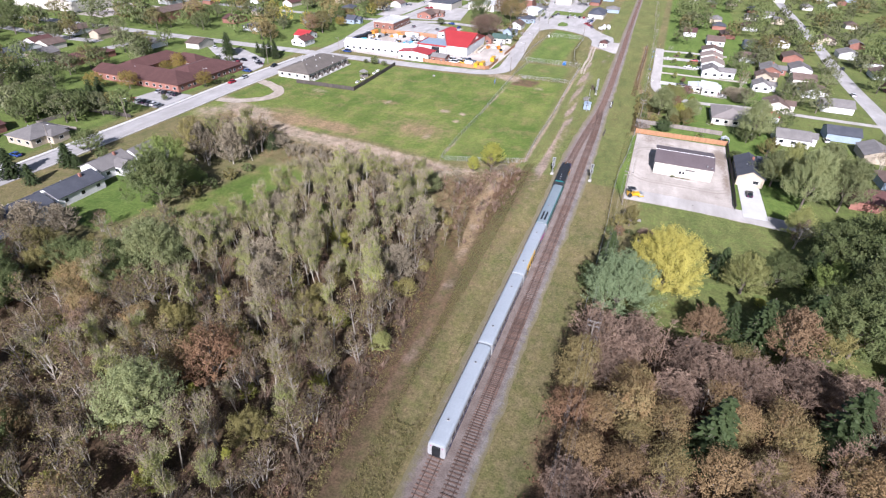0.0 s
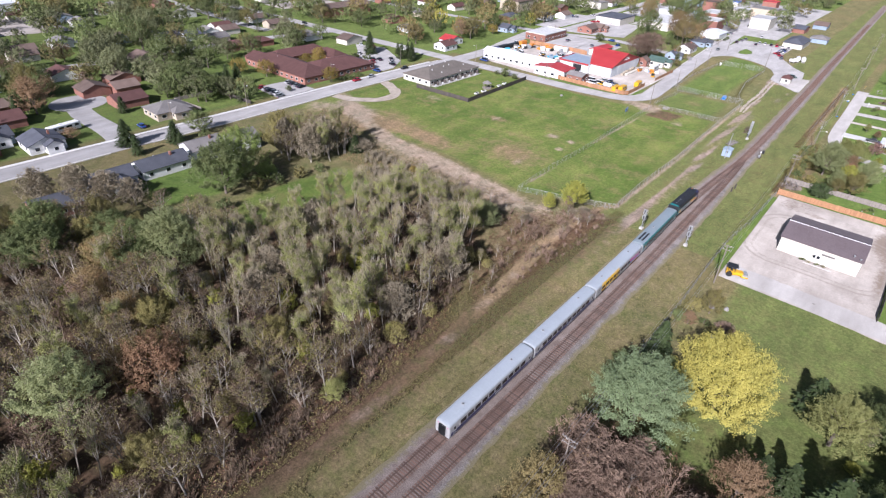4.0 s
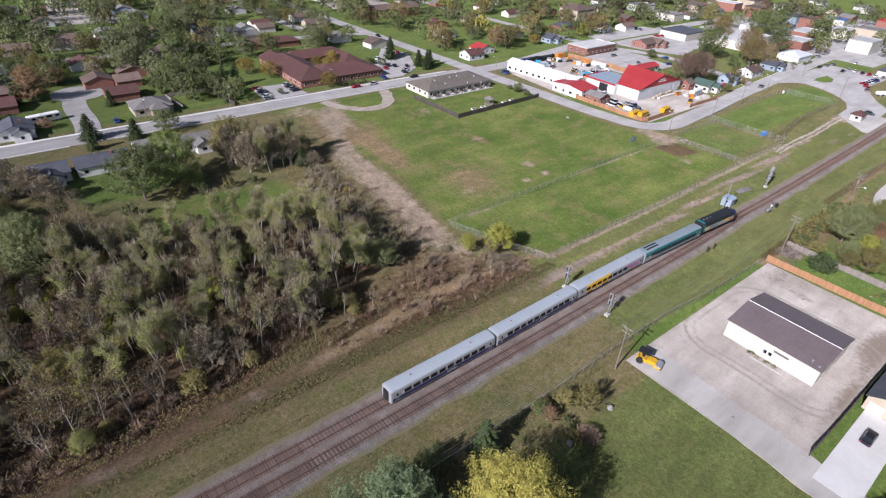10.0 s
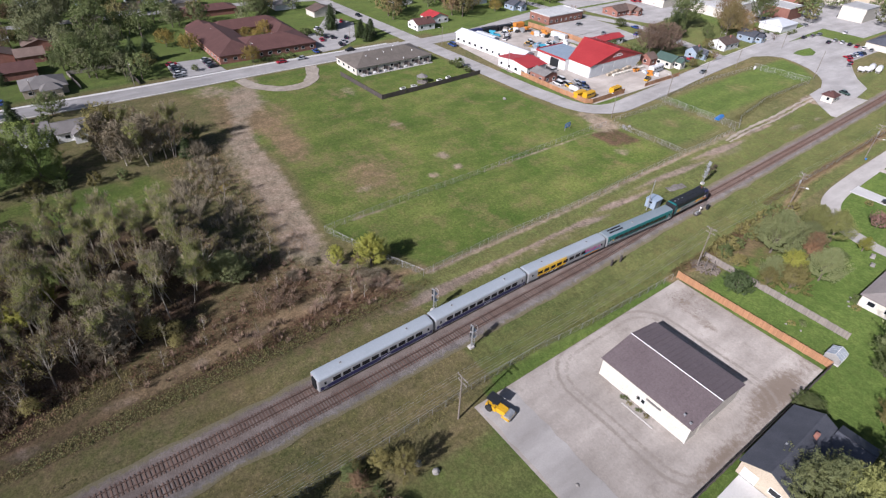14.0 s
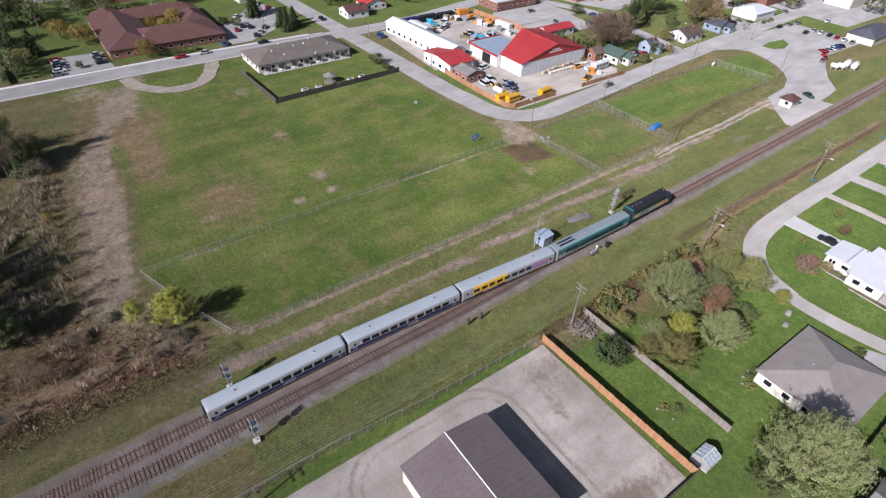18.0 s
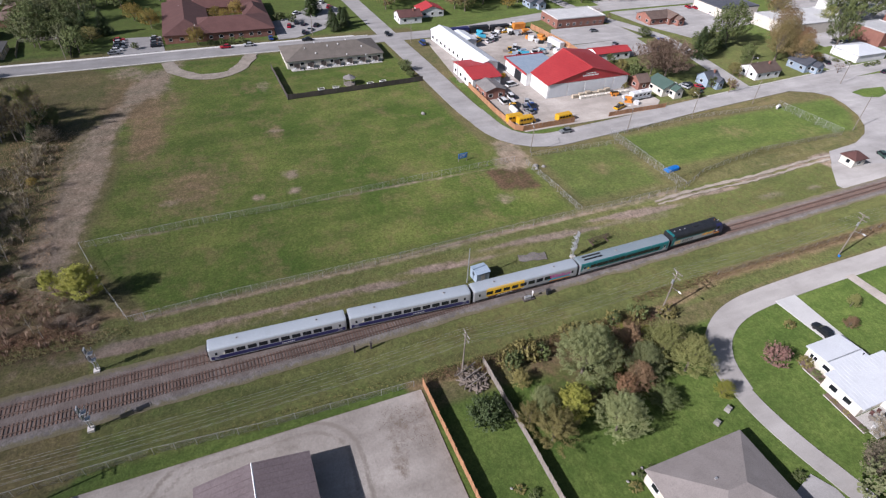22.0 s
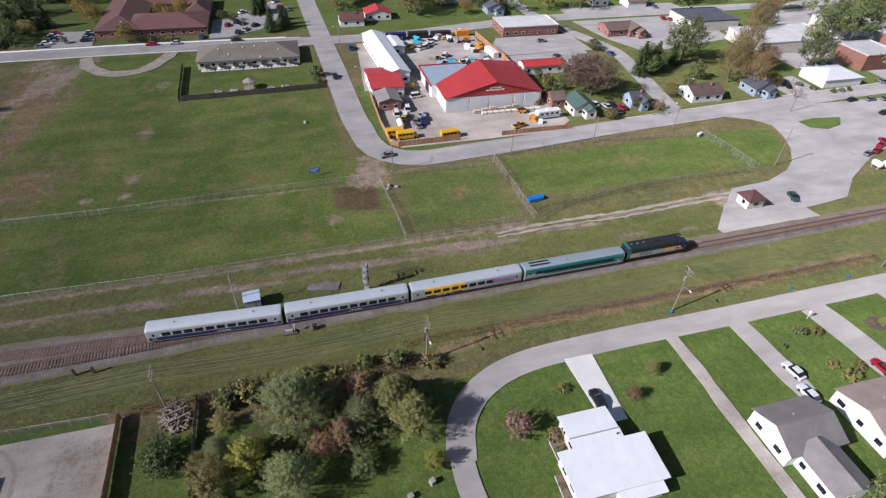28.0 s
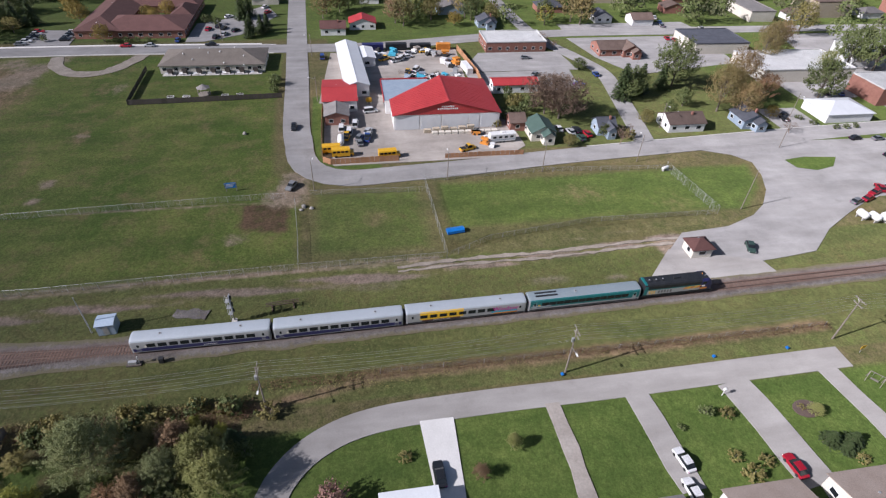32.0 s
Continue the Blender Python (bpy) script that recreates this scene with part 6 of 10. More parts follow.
def sprayed(rng, seed, height, h0, radius, n, size, wide, cone, per, loose=1.0):
    """Leaf clumps along many ascending sprays that end on an uneven crown outline; cone: 0 round to 1 pointed."""
    vs, fs = [], []
    mid = h0 + (height - h0) * (0.42 - 0.12 * cone)
    for k in range(n // per):
        u = rng.uniform(-0.75, 1) if rng.random() < 0.6 else rng.uniform(0.35, 1)
        a = rng.uniform(0, 2 * math.pi)
        ring = math.sqrt(max(0.0, 1 - u * u)) * (1 - cone * 0.45 * max(u, 0))
        lump = 0.98 + 0.40 * noise.noise((2.1 * math.cos(a) * ring + seed, 2.1 * math.sin(a) * ring, 2.1 * u)) + rng.gauss(0, 0.09)
        tip = Vector((math.cos(a) * ring * radius * lump, math.sin(a) * ring * radius * lump, mid + (height - mid) * u * (0.55 + 0.5 * lump) if u > 0 else mid + (mid - h0) * u * 0.9))
        root = Vector((tip.x * 0.25, tip.y * 0.25, max(h0 * 0.8, tip.z - 0.75 * math.hypot(tip.x, tip.y) - 0.25 * (tip.z - h0))))
        way = tip - root
        long = way.length
        way.normalize()
        for j in range(per):
            f = 1 - 0.55 * rng.random() ** 1.3 * min(1.0, 2.2 / max(long, 0.5) + 0.35)
            w = radius * 0.036 * (1.7 - f) * loose
            c = root + way * long * f + Vector((rng.gauss(0, w), rng.gauss(0, w), rng.gauss(0, w)))
            face = (Vector((c.x / radius, c.y / radius, 0.45 + 0.5 * u)) + Vector((rng.gauss(0, 0.5), rng.gauss(0, 0.5), rng.gauss(0, 0.4)))).normalized()
            axis = way + Vector((rng.gauss(0, 0.5), rng.gauss(0, 0.5), rng.gauss(0, 0.4)))
            axis = (axis - face * axis.dot(face)).normalized()
            side = face.cross(axis)
            s = size * rng.uniform(0.6, 1.35)
            up = face * s * rng.uniform(0.0, 0.4)
            i = len(vs)
            vs += [c - axis * s, c - side * s * wide + up, c + axis * s * 1.1, c + side * s * wide + up]
            fs += [(i, i + 1, i + 2), (i, i + 2, i + 3)]
    return vs, fs


PROTO = {}


def leafy(key, seed, height, radius, leaf, n=1500, size=0.30, trunk=0.28, bark="bark", label="", shape=1.0, low=0.22, name="broadleaf_tree", full=True, lobes=16, wide=0.62, per=14, loose=1.0):
    """A tree in leaf: limbs, and a crown of many leafy sprays with gaps between them. shape: 1 for round, 2 for pointed."""
    rng = random.Random(seed)
    e = thing(name, label, "bush" if "bush" in name else "tree")
    sh, tips = Shape(), []
    h0 = height * low
    sh.rod((0, 0, -0.3), (0, 0, h0), trunk, trunk * 0.8, 8)
    if full:
        for k in range(6):
            a = k * 2.4 + rng.uniform(-0.4, 0.4)
            tilt = rng.uniform(0.35, 1.0)
            branches(rng, (0, 0, h0 * rng.uniform(0.8, 1.1)), (math.cos(a) * tilt, math.sin(a) * tilt, 1.0 * shape), height * rng.uniform(0.26, 0.34), trunk * 0.5, 1, sh, tips, 0.55, 3)
    for k in range(lobes):
        a = k * 2.4
        r, z = radius * rng.uniform(0.3, 0.62), rng.uniform(0.35, 0.8)
        sh.rod((0, 0, h0 + (height - h0) * z * 0.4), (math.cos(a) * r, math.sin(a) * r, h0 + (height - h0) * z), trunk * 0.22, 0.03, 3, False)
    sh.rod((0, 0, h0), (0, 0, height * 0.8), trunk * 0.6, 0.05, 5, False)
    part("trunk", sh.mesh("trunk", bark), bark, e)
    inner = []
    if full:
        for k in range(n // 9):
            a, u, q = rng.uniform(0, 6.283), rng.uniform(-0.5, 0.85), rng.random() ** 0.5 * 0.72
            ring = math.sqrt(1 - u * u) * radius * q
            inner.append(Vector((math.cos(a) * ring, math.sin(a) * ring, h0 + (height - h0) * (0.42 + 0.52 * u * (0.45 + 0.55 * q)))))
    vs, fs = sprayed(rng, seed, height, h0, radius * 1.08, n, size, wide, min(1.0, shape - 1.0), per if full else 10, loose)
    for c in inner:
        leaf_clump(rng, vs, fs, c, Vector((c.x, c.y, radius)), size * 1.25, max(wide, 0.3) if wide > 0.2 else wide)
    tagged(part("crown", mesh_of("crown", vs, fs, leaf), leaf, e), "", "", "", "stuff")
    PROTO[key] = e
    return e


def bare(key, seed, height, spread, wood="twig", trunk=0.16, leaf=None, n=0, label="", slim=False, name="bare_tree", twiggy=10):
    """A tree that has dropped most of its leaves: fine twigs, with a few leaves left."""
    rng = random.Random(seed)
    e = thing("poplar_tree" if slim else name, label, "tree")
    sh, tips = Shape(), []
    stems = 1 if rng.random() < 0.6 or slim else 2
    for s in range(stems):
        lean = Vector((rng.uniform(-0.18, 0.18), rng.uniform(-0.18, 0.18), 1))
        base = Vector((s * 0.5, 0, -0.3))
        top = base + lean * height * 0.62
        sh.rod(base, top, trunk, trunk * 0.5, 6)
        for k in range(8 if slim else 9):
            f = rng.uniform(0.3, 1.0)
            a = k * 2.4 + rng.uniform(-0.5, 0.5)
            branches(rng, base + (top - base) * f, (math.cos(a) * spread, math.sin(a) * spread, 1.0), height * rng.uniform(0.15, 0.26) * (1.25 - 0.4 * f), trunk * 0.4, 2 if k % 2 == 0 else 1, sh, tips, 0.28 if slim else 0.5, 3, 1.6 if slim else 0.5, 3)
        branches(rng, top, lean, height * 0.2, trunk * 0.5, 2, sh, tips, 0.45, 4, 0.4, 3)
    twigs = Shape()
    for p, d in tips:
        for j in range(twiggy):
            q = p + (d * 0.6 + Vector((rng.uniform(-1, 1), rng.uniform(-1, 1), rng.uniform(-0.2, 1))) * (0.7 if slim else 1.0) + Vector((0, 0, 0.6 if slim else 0.0))) * height * (0.078 if slim else 0.058)
            side = Vector((rng.uniform(-1, 1), rng.uniform(-1, 1), rng.uniform(-1, 1))).normalized() * 0.04
            twigs.add([p + side, p - side, q], [(0, 1, 2)])
    limbs = len(sh.f)
    sh.add(twigs.v, twigs.f)
    me = mesh_of("trunk", sh.v, sh.f, [wood, "slimtwig" if slim else "twig" if wood == "greybark" else wood])
    me.polygons.foreach_set("material_index", [0] * limbs + [1] * (len(sh.f) - limbs))
    part("trunk", me, wood, e)
    if leaf and n:
        vs, fs = leaves(rng, [p for p, _ in tips], n, 0.36 if slim else 0.5, 0.105 if slim else 0.13)
        tagged(part("crown", mesh_of("crown", vs, fs, leaf), leaf, e), "", "", "", "stuff")
    PROTO[key] = e
    return e


def conifer(key, seed, height, radius, n=1500, label="", leaf="pine"):
    rng = random.Random(seed)
    e = thing("spruce_tree", label, "tree")
    sh = Shape().rod((0, 0, -0.3), (0, 0, height * 0.97), height * 0.018 + 0.06, 0.03, 7)
    vs, fs = [], []
    tiers = 15
    for t in range(tiers):
        z = height * (0.08 + 0.9 * t / tiers)
        r = radius * (1 - t / tiers) ** 0.85 * rng.uniform(0.85, 1.1) + 0.15
        arms = max(5, int(11 - t * 0.4))
        for k in range(arms):
            a = k * 2 * math.pi / arms + t * 0.7 + rng.uniform(-0.15, 0.15)
            d = Vector((math.cos(a), math.sin(a), -0.18))
            tip = Vector((0, 0, z)) + d * r * rng.uniform(0.8, 1.1)
            sh.rod((0, 0, z + 0.1), tip, 0.035, 0.012, 3, False)
            m = max(3, int(n / (tiers * arms)))
            for j in range(m):
                f = (j + 1) / m
                c = Vector((0, 0, z + 0.1)).lerp(tip, f) + Vector((rng.gauss(0, 0.12), rng.gauss(0, 0.12), rng.gauss(0, 0.08))) * (0.4 + r * 0.4)
                s = 0.17 + 0.08 * r * rng.random()
                side = Vector((-d.y, d.x, rng.uniform(-0.3, 0.3))) * s
                along = (d + Vector((rng.uniform(-0.4, 0.4), rng.uniform(-0.4, 0.4), rng.uniform(-0.3, 0.2)))) * s * 1.5
                i = len(vs)
                vs += [c - side, c + along, c + side, c - along * 0.5]
                fs += [(i, i + 1, i + 2), (i, i + 2, i + 3)]
    part("trunk", sh.mesh("trunk", "bark"), "bark", e)
    tagged(part("crown", mesh_of("crown", vs, fs, leaf), leaf, e), "", "", "", "stuff")
    PROTO[key] = e
    return e


USED = set()


# how tall each kind grows here, against the tree that is built for it
STATURE = dict(bare_g=0.84, bare_c=0.95, twig_t=0.95, bare_d=0.92, bare_b=0.88, w_olive=0.9, h_olive=0.9, w_tan=0.82, w_brown=0.86, rust=0.92, green_a=1.1, bush=0.85, bush_rust=0.88, green_b=0.85, h_willow=1.1, h_lime=0.66, bare_h=0.8, h_brown=1.15, h_dull=1.1, far_green=0.82, far_pale=0.86, far_olive=1.1, far_brown=1.15, green_c=0.75, gold=0.72)


def plant(key, x, y, s=1.0, turn=None, tall=1.0, label="", group=""):
    """Puts a tree of that kind in place; the first of a kind is the one that was built."""
    rng = random.Random(int(x * 13 + y * 29))
    s *= STATURE.get(key, 1.0)
    m = pose(x, y, -0.1, 0, 0, rng.uniform(0, 360) if turn is None else turn) @ Matrix.Diagonal((s, s, s * tall, 1))
    if key in USED:
        ob = copy_thing(PROTO[key], m)
    else:
        USED.add(key)
        ob = PROTO[key]
    ob.matrix_basis = m
    return tagged(ob, label, "", group)


leafy("green_a", 1, 12, 5.6, "green", 4200, 0.235, per=26, label="broad leafy tree with dull green leaves", loose=1.4)
leafy("green_b", 2, 10, 4.9, "farleaf", 3600, 0.22, per=24, label="leafy tree with pale grey-green leaves", name="willow_tree", loose=1.4)
leafy("green_c", 3, 9, 3.9, "green", 1500, 0.30, label="small green leafy tree", lobes=8)
leafy("grey_tall", 4, 13, 4.9, "poplar", 2300, 0.25, per=8, label="tall tree with silvery green leaves", shape=1.6, name="silver_maple_tree")
leafy("gold", 5, 13, 6.0, "amber", 3600, 0.25, label="round maple in golden-brown autumn leaf", name="maple_tree")
leafy("lime", 6, 8, 3.1, "lime", 1500, 0.25, label="young tree with bright yellow-green leaves", name="maple_tree", lobes=8, shape=1.3)
leafy("rust", 7, 10, 4.5, "rust", 5200, 0.15, per=26, label="oak with rust-brown autumn leaves", name="oak_tree", loose=1.3)
leafy("olive", 8, 10, 4.6, "olive", 2000, 0.25, per=6, label="tree with olive and yellowing leaves", name="ash_tree")
leafy("brown", 9, 11, 4.9, "brown", 2000, 0.25, per=6, label="tree with thin brown autumn leaves", name="oak_tree")
leafy("pink", 10, 5, 2.5, "pink", 1500, 0.17, trunk=0.14, label="small round tree with pinkish leaves", low=0.15, name="ornamental_tree", lobes=8)
leafy("bush", 11, 2.4, 1.7, "green", 450, 0.22, trunk=0.08, label="rounded green garden bush", low=0.05, name="garden_bush", full=False, lobes=5)
leafy("bush_rust", 12, 2.2, 1.6, "olive", 450, 0.22, trunk=0.08, label="bush in yellowing autumn leaf", low=0.05, name="garden_bush", full=False, lobes=5)
leafy("h_silver", 41, 12, 5.0, "greygreen", 17000, 0.18, label="tall tree with silvery green leaves", shape=1.5, name="silver_maple_tree", wide=0.25, per=44, loose=1.1)
leafy("h_blue", 54, 12, 5.0, "bluegreen", 17000, 0.18, label="broad tree with silvery blue-green leaves", shape=1.35, name="silver_maple_tree", wide=0.25, per=44, loose=1.1)
leafy("h_willow", 42, 10, 4.0, "yellowgreen", 13000, 0.155, label="leafy tree with pale yellow-green leaves", name="willow_tree", shape=1.7, wide=0.27, per=42, loose=1.1)
leafy("h_gold", 43, 13, 6.2, "gold", 34000, 0.125, label="round maple in full yellow autumn leaf", name="maple_tree", low=0.10, wide=0.46, per=60, loose=1.25)
leafy("h_olive", 44, 10, 4.2, "olive", 10000, 0.135, label="tree with olive and yellowing leaves", name="ash_tree", shape=1.4, wide=0.45, per=70, loose=1.4)
leafy("h_lime", 45, 8, 3.1, "lime", 9000, 0.115, label="young tree with bright yellow-green leaves", name="maple_tree", shape=1.3, wide=0.5, per=60, loose=1.4)
leafy("h_green", 46, 12, 5.4, "green", 13000, 0.165, label="broad leafy tree with dull green leaves", wide=0.48, per=80, loose=1.5)
leafy("h_fresh", 48, 13, 5.6, "fresh", 13000, 0.17, label="tall leafy tree with fresh green leaves", wide=0.48, per=80, low=0.10, loose=1.5)
leafy("h_brown", 47, 9, 3.4, "brown", 8000, 0.12, label="tree with thin brown autumn leaves", name="oak_tree", shape=1.5, per=60, loose=1.4)
leafy("w_olive", 51, 11, 4.7, "oakolive", 5200, 0.155, per=9, loose=1.3, label="tree with olive and yellowing leaves", name="ash_tree", shape=1.15)
leafy("w_tan", 52, 12, 5.0, "tanleaf", 5200, 0.155, per=9, loose=1.3, label="oak with dull tan and olive leaves", name="oak_tree", shape=1.15)
leafy("w_brown", 53, 11, 4.8, "oakbrown", 5200, 0.155, per=9, loose=1.3, label="tree with thin brown autumn leaves", name="oak_tree", shape=1.1)
leafy("far_green", 13, 12, 5.4, "green", 1250, 0.36, label="broad leafy tree with dull green leaves", full=False, lobes=6, loose=1.8)
leafy("far_pale", 14, 11, 5.0, "farleaf", 1200, 0.34, label="leafy tree with pale grey-green leaves", name="willow_tree", full=False, lobes=6, shape=1.3, loose=1.8)
leafy("far_olive", 15, 11, 4.8, "farolive", 1100, 0.34, label="tree with olive and yellowing leaves", name="ash_tree", full=False, lobes=6, loose=1.8)
leafy("far_brown", 16, 12, 5.2, "tanleaf", 1100, 0.34, label="tree with thin brown autumn leaves", name="oak_tree", full=False, lobes=6, loose=1.8)
leafy("far_gold", 17, 10, 4.4, "gold", 560, 0.44, label="maple in yellow autumn leaf", name="maple_tree", full=False, lobes=6)
bare("bare_a", 21, 12, 0.75, "greybark", 0.19, "olive", 420, "leafless tree with grey-brown twigs")
bare("bare_b", 22, 10, 0.9, "greybark", 0.18, "olive", 260, "leafless spreading tree with grey-brown twigs", name="bare_ash_tree")
bare("bare_c", 23, 14, 0.26, "palebark", 0.14, "poplar", 3400, "slim pale-barked poplar with a few green leaves", True)
bare("bare_d", 24, 13, 0.26, "palebark", 0.13, "lime", 420, "slim pale-barked tree with a few yellow leaves", True)
bare("bare_g", 27, 14, 0.22, "palebark", 0.14, "poplar", 700, "slim leafless poplar with pale upright twigs", True)
leafy("bare_h", 28, 7.5, 5.0, "slimtwig", 6000, 0.32, trunk=0.16, label="dense leafless tree with pale grey twigs", name="bare_willow_tree", wide=0.09, per=16, low=0.1)
bare("bare_e", 25, 10, 1.0, "pinktwig", 0.17, "rust", 70, "leafless tree with reddish-brown twigs", name="bare_maple_tree")
leafy("twig_t", 35, 12, 4.0, "slimtwig", 3200, 0.5, trunk=0.22, bark="palebark", label="tall leafless tree with dense pale grey twigs", name="bare_ash_tree", wide=0.055, per=14, shape=1.6, low=0.15)
leafy("h_dull", 49, 12, 5.0, "greygreen", 12000, 0.16, label="broad tree with pale grey-green leaves", name="willow_tree", wide=0.36, per=50, loose=1.2)
leafy("bare_k", 29, 11, 6.2, "pinktwig", 5200, 0.40, trunk=0.3, label="large tree with dense reddish-grey twigs and no leaves", name="bare_oak_tree", wide=0.09, per=16)
leafy("twig_p", 30, 10, 4.6, "pinktwig", 5600, 0.40, trunk=0.2, bark="greybark", label="leafless tree with a dense round crown of reddish twigs", name="bare_maple_tree", wide=0.036, per=16)
bare("bare_f", 26, 11, 0.95, "pinktwig", 0.18, "brown", 170, "tree with reddish twigs and thin brown leaves", name="bare_oak_tree")
conifer("pine_a", 31, 10, 2.8, 1700, "dark green spruce with drooping boughs")
conifer("pine_b", 32, 7, 2.3, 1300, "small green spruce with dense boughs")
conifer("far_pine", 34, 11, 3.0, 500, "dark green spruce among the houses")
leafy("cedar", 33, 4.4, 3.1, "pine", 3200, 0.17, trunk=0.14, label="dense round green cedar", low=0.06, name="cedar_bush", lobes=8)


def fill(poly, step, kinds, seed, group, keep=1.0, s0=0.75, s1=1.15, avoid=()):
    """Trees over an area, about step metres apart."""
    rng = random.Random(seed)
    px = [p[0] for p in poly]
    py = [p[1] for p in poly]
    keys, odds = [k for k, _ in kinds], [w for _, w in kinds]
    count = 0
    for y in np.arange(min(py), max(py), step * 0.87):
        for x in np.arange(min(px), max(px), step):
            qx, qy = x + rng.uniform(-0.45, 0.45) * step, y + rng.uniform(-0.45, 0.45) * step
            key, s, tall, go = rng.choices(keys, odds)[0], rng.uniform(s0, s1), rng.uniform(0.9, 1.12), rng.random()
            if go > keep or float(inside(np.array([qx]), np.array([qy]), poly)[0]) < 0.5:
                continue
            if any(math.hypot(qx - ax, qy - ay) < ar for ax, ay, ar in avoid):
                continue
            plant(key, qx, qy, s, tall=tall, group=group)
            count += 1
    return count


# the wood west of the line
AVOID = [(-63, 39, 5.5), (-45.5, 44, 4), (-60.5, 53, 5.0), (-92.8, 73, 5.5), (-74.8, 59.4, 5), (25.5, 70, 4.2), (46, 79.5, 4.5), (44, 76, 3), (2.5, 68, 3.5)]
fill([(-37, 95), (-40, 111), (-46, 127), (-55, 137), (-70, 138), (-84, 130), (-89, 110), (-93, 95), (-80, 74), (-52, 78), (-38, 87)], 4.7,
     [("bare_a", 2.6), ("bare_b", 1.4), ("bare_c", 6.5), ("bare_d", 2.2), ("bare_g", 6), ("twig_t", 1.0)], 3, "wood west of the railway", 1.0, 0.78, 1.08, AVOID)
fill([(-34, 28), (-34, 75), (-38, 87), (-52, 78), (-80, 74), (-93, 95), (-104, 85), (-98, 60), (-80, 26), (-84, 10), (-34, 10)], 5.0,
     [("bare_a", 6), ("bare_b", 6), ("bare_c", 1.6), ("bare_g", 2.2), ("bare_d", 1.6), ("bare_f", 1.2), ("w_olive", 1.2), ("h_olive", 0.6)], 13, "wood west of the railway", 1.0, 0.8, 1.1, AVOID)
fill([(-104, 85), (-98, 60), (-80, 26), (-84, 10), (-150, 10), (-142, 48), (-132, 68), (-120, 79)], 5.2, [("bare_a", 3.2), ("bare_b", 3.2), ("h_green", 2.2), ("h_olive", 2.4), ("w_olive", 1.2), ("lime", 0.5)], 4, "wood west of the railway", 0.78, 0.75, 1.05, AVOID)
# the wood east of the line
fill([(2, 26), (1, 84), (10, 82), (40, 83), (66, 86), (74, 60), (74, 26)], 6.0, [("twig_p", 2.2), ("bare_e", 0.8), ("bare_f", 1.4), ("w_brown", 2.2), ("w_olive", 3.0), ("w_tan", 2.6), ("rust", 0.6), ("bare_b", 0.8)], 5, "wood east of the railway", 1.0, 0.72, 1.05, AVOID)
fill([(1, 84), (1, 92), (8, 94), (30, 94), (48, 94), (64, 92), (66, 86), (40, 83), (10, 82)], 5.0, [("twig_p", 4), ("bare_e", 4), ("bare_f", 3), ("w_tan", 1)], 15, "wood east of the railway", 1.0, 0.8, 1.0)
# garden trees east of the line
fill([(58, 100), (60, 148), (64, 156), (82, 158), (82, 98)], 8.5, [("green_a", 6), ("olive", 2), ("pine_a", 1), ("w_tan", 1)], 23, "garden trees east of the railway", 0.8, 0.9, 1.2)
# the thicket behind the field
fill([(-126, 122), (-118, 130), (-113, 146), (-119, 153), (-138, 150), (-140, 134)], 5.4, [("bare_b", 3), ("bare_a", 4), ("twig_t", 1.5), ("bare_c", 1.5), ("h_olive", 0.7)], 6, "thicket behind the field", 1.0, 0.9, 1.2)

# ---- fences, poles and railway fittings ----
def chain_fence(pts, height=1.8, spacing=3.0, label="galvanised chain-link fence on steel posts", rail=True):
    e = thing("chain_link_fence", label, "fence")
    post = Shape().rod((0, 0, -0.3), (0, 0, height + 0.05), 0.04, n=6).mesh("post", "galv")
    top, net = Shape(), Shape()
    for (x0, y0), (x1, y1) in zip(pts, pts[1:]):
        a, b = Vector((x0, y0, 0)), Vector((x1, y1, 0))
        d = (b - a).normalized()
        n = max(1, round((b - a).length / spacing))
        for k in range(n + 1):
            q = a.lerp(b, k / n)
            part("post", post, "galv", e, at=Matrix.Translation(q))
        if rail:
            top.rod(a + Vector((0, 0, height)), b + Vector((0, 0, height)), 0.026, n=4)
        m = int((b - a).length / 0.32)
        for k in range(m):
            q = a + d * (k * 0.32)
            for s in (-1, 1):
                r = q + d * (s * height * 0.8)
                if (r - a).dot(d) < 0 or (r - b).dot(d) > 0:
                    continue
                net.add([q + Vector((0, 0, 0.05)), q + d * 0.022 + Vector((0, 0, 0.05)), r + d * 0.022 + Vector((0, 0, height)), r + Vector((0, 0, height))], [(0, 1, 2, 3)])
    if rail:
        part("top_rail", top, "galv", e)
    tagged(part("wire_mesh", net, "wire", e), "woven wire mesh", "", "", "stuff")
    return e


chain_fence([(-59.5, 165.8), (-60.8, 189), (-60.8, 214), (-62.2, 241), (-63.4, 273), (-63.2, 279)])
chain_fence([(-59.5, 165.8), (-45, 170.8), (-31.5, 176.5)])
chain_fence([(-31.5, 176.5), (-32.6, 197), (-32.3, 230), (-33.2, 254), (-34, 283.7), (-34.4, 318)])
chain_fence([(-60.7, 281.7), (-45.4, 283.1), (-34, 283.7)])
chain_fence([(-68.3, 317), (-53, 317.4), (-34.4, 318)], 2.6)
chain_fence([(-64.4, 285.5), (-63.2, 315), (-63, 317)], 1.5)
chain_fence([(-68.3, 317), (-70, 352.9), (-67.8, 391)], 1.4)
chain_fence([(-67.8, 391), (-56, 392.5), (-44, 394)], 2.6)
chain_fence([(-44, 394), (-44.3, 357.8), (-40, 330), (-34.4, 318)], 1.5)
chain_fence([(0.6, 100), (0.6, 144), (0.0, 165), (0.0, 181), (1.3, 197), (2.2, 224)], 1.7, label="chain-link fence along the railway, overgrown at its foot")
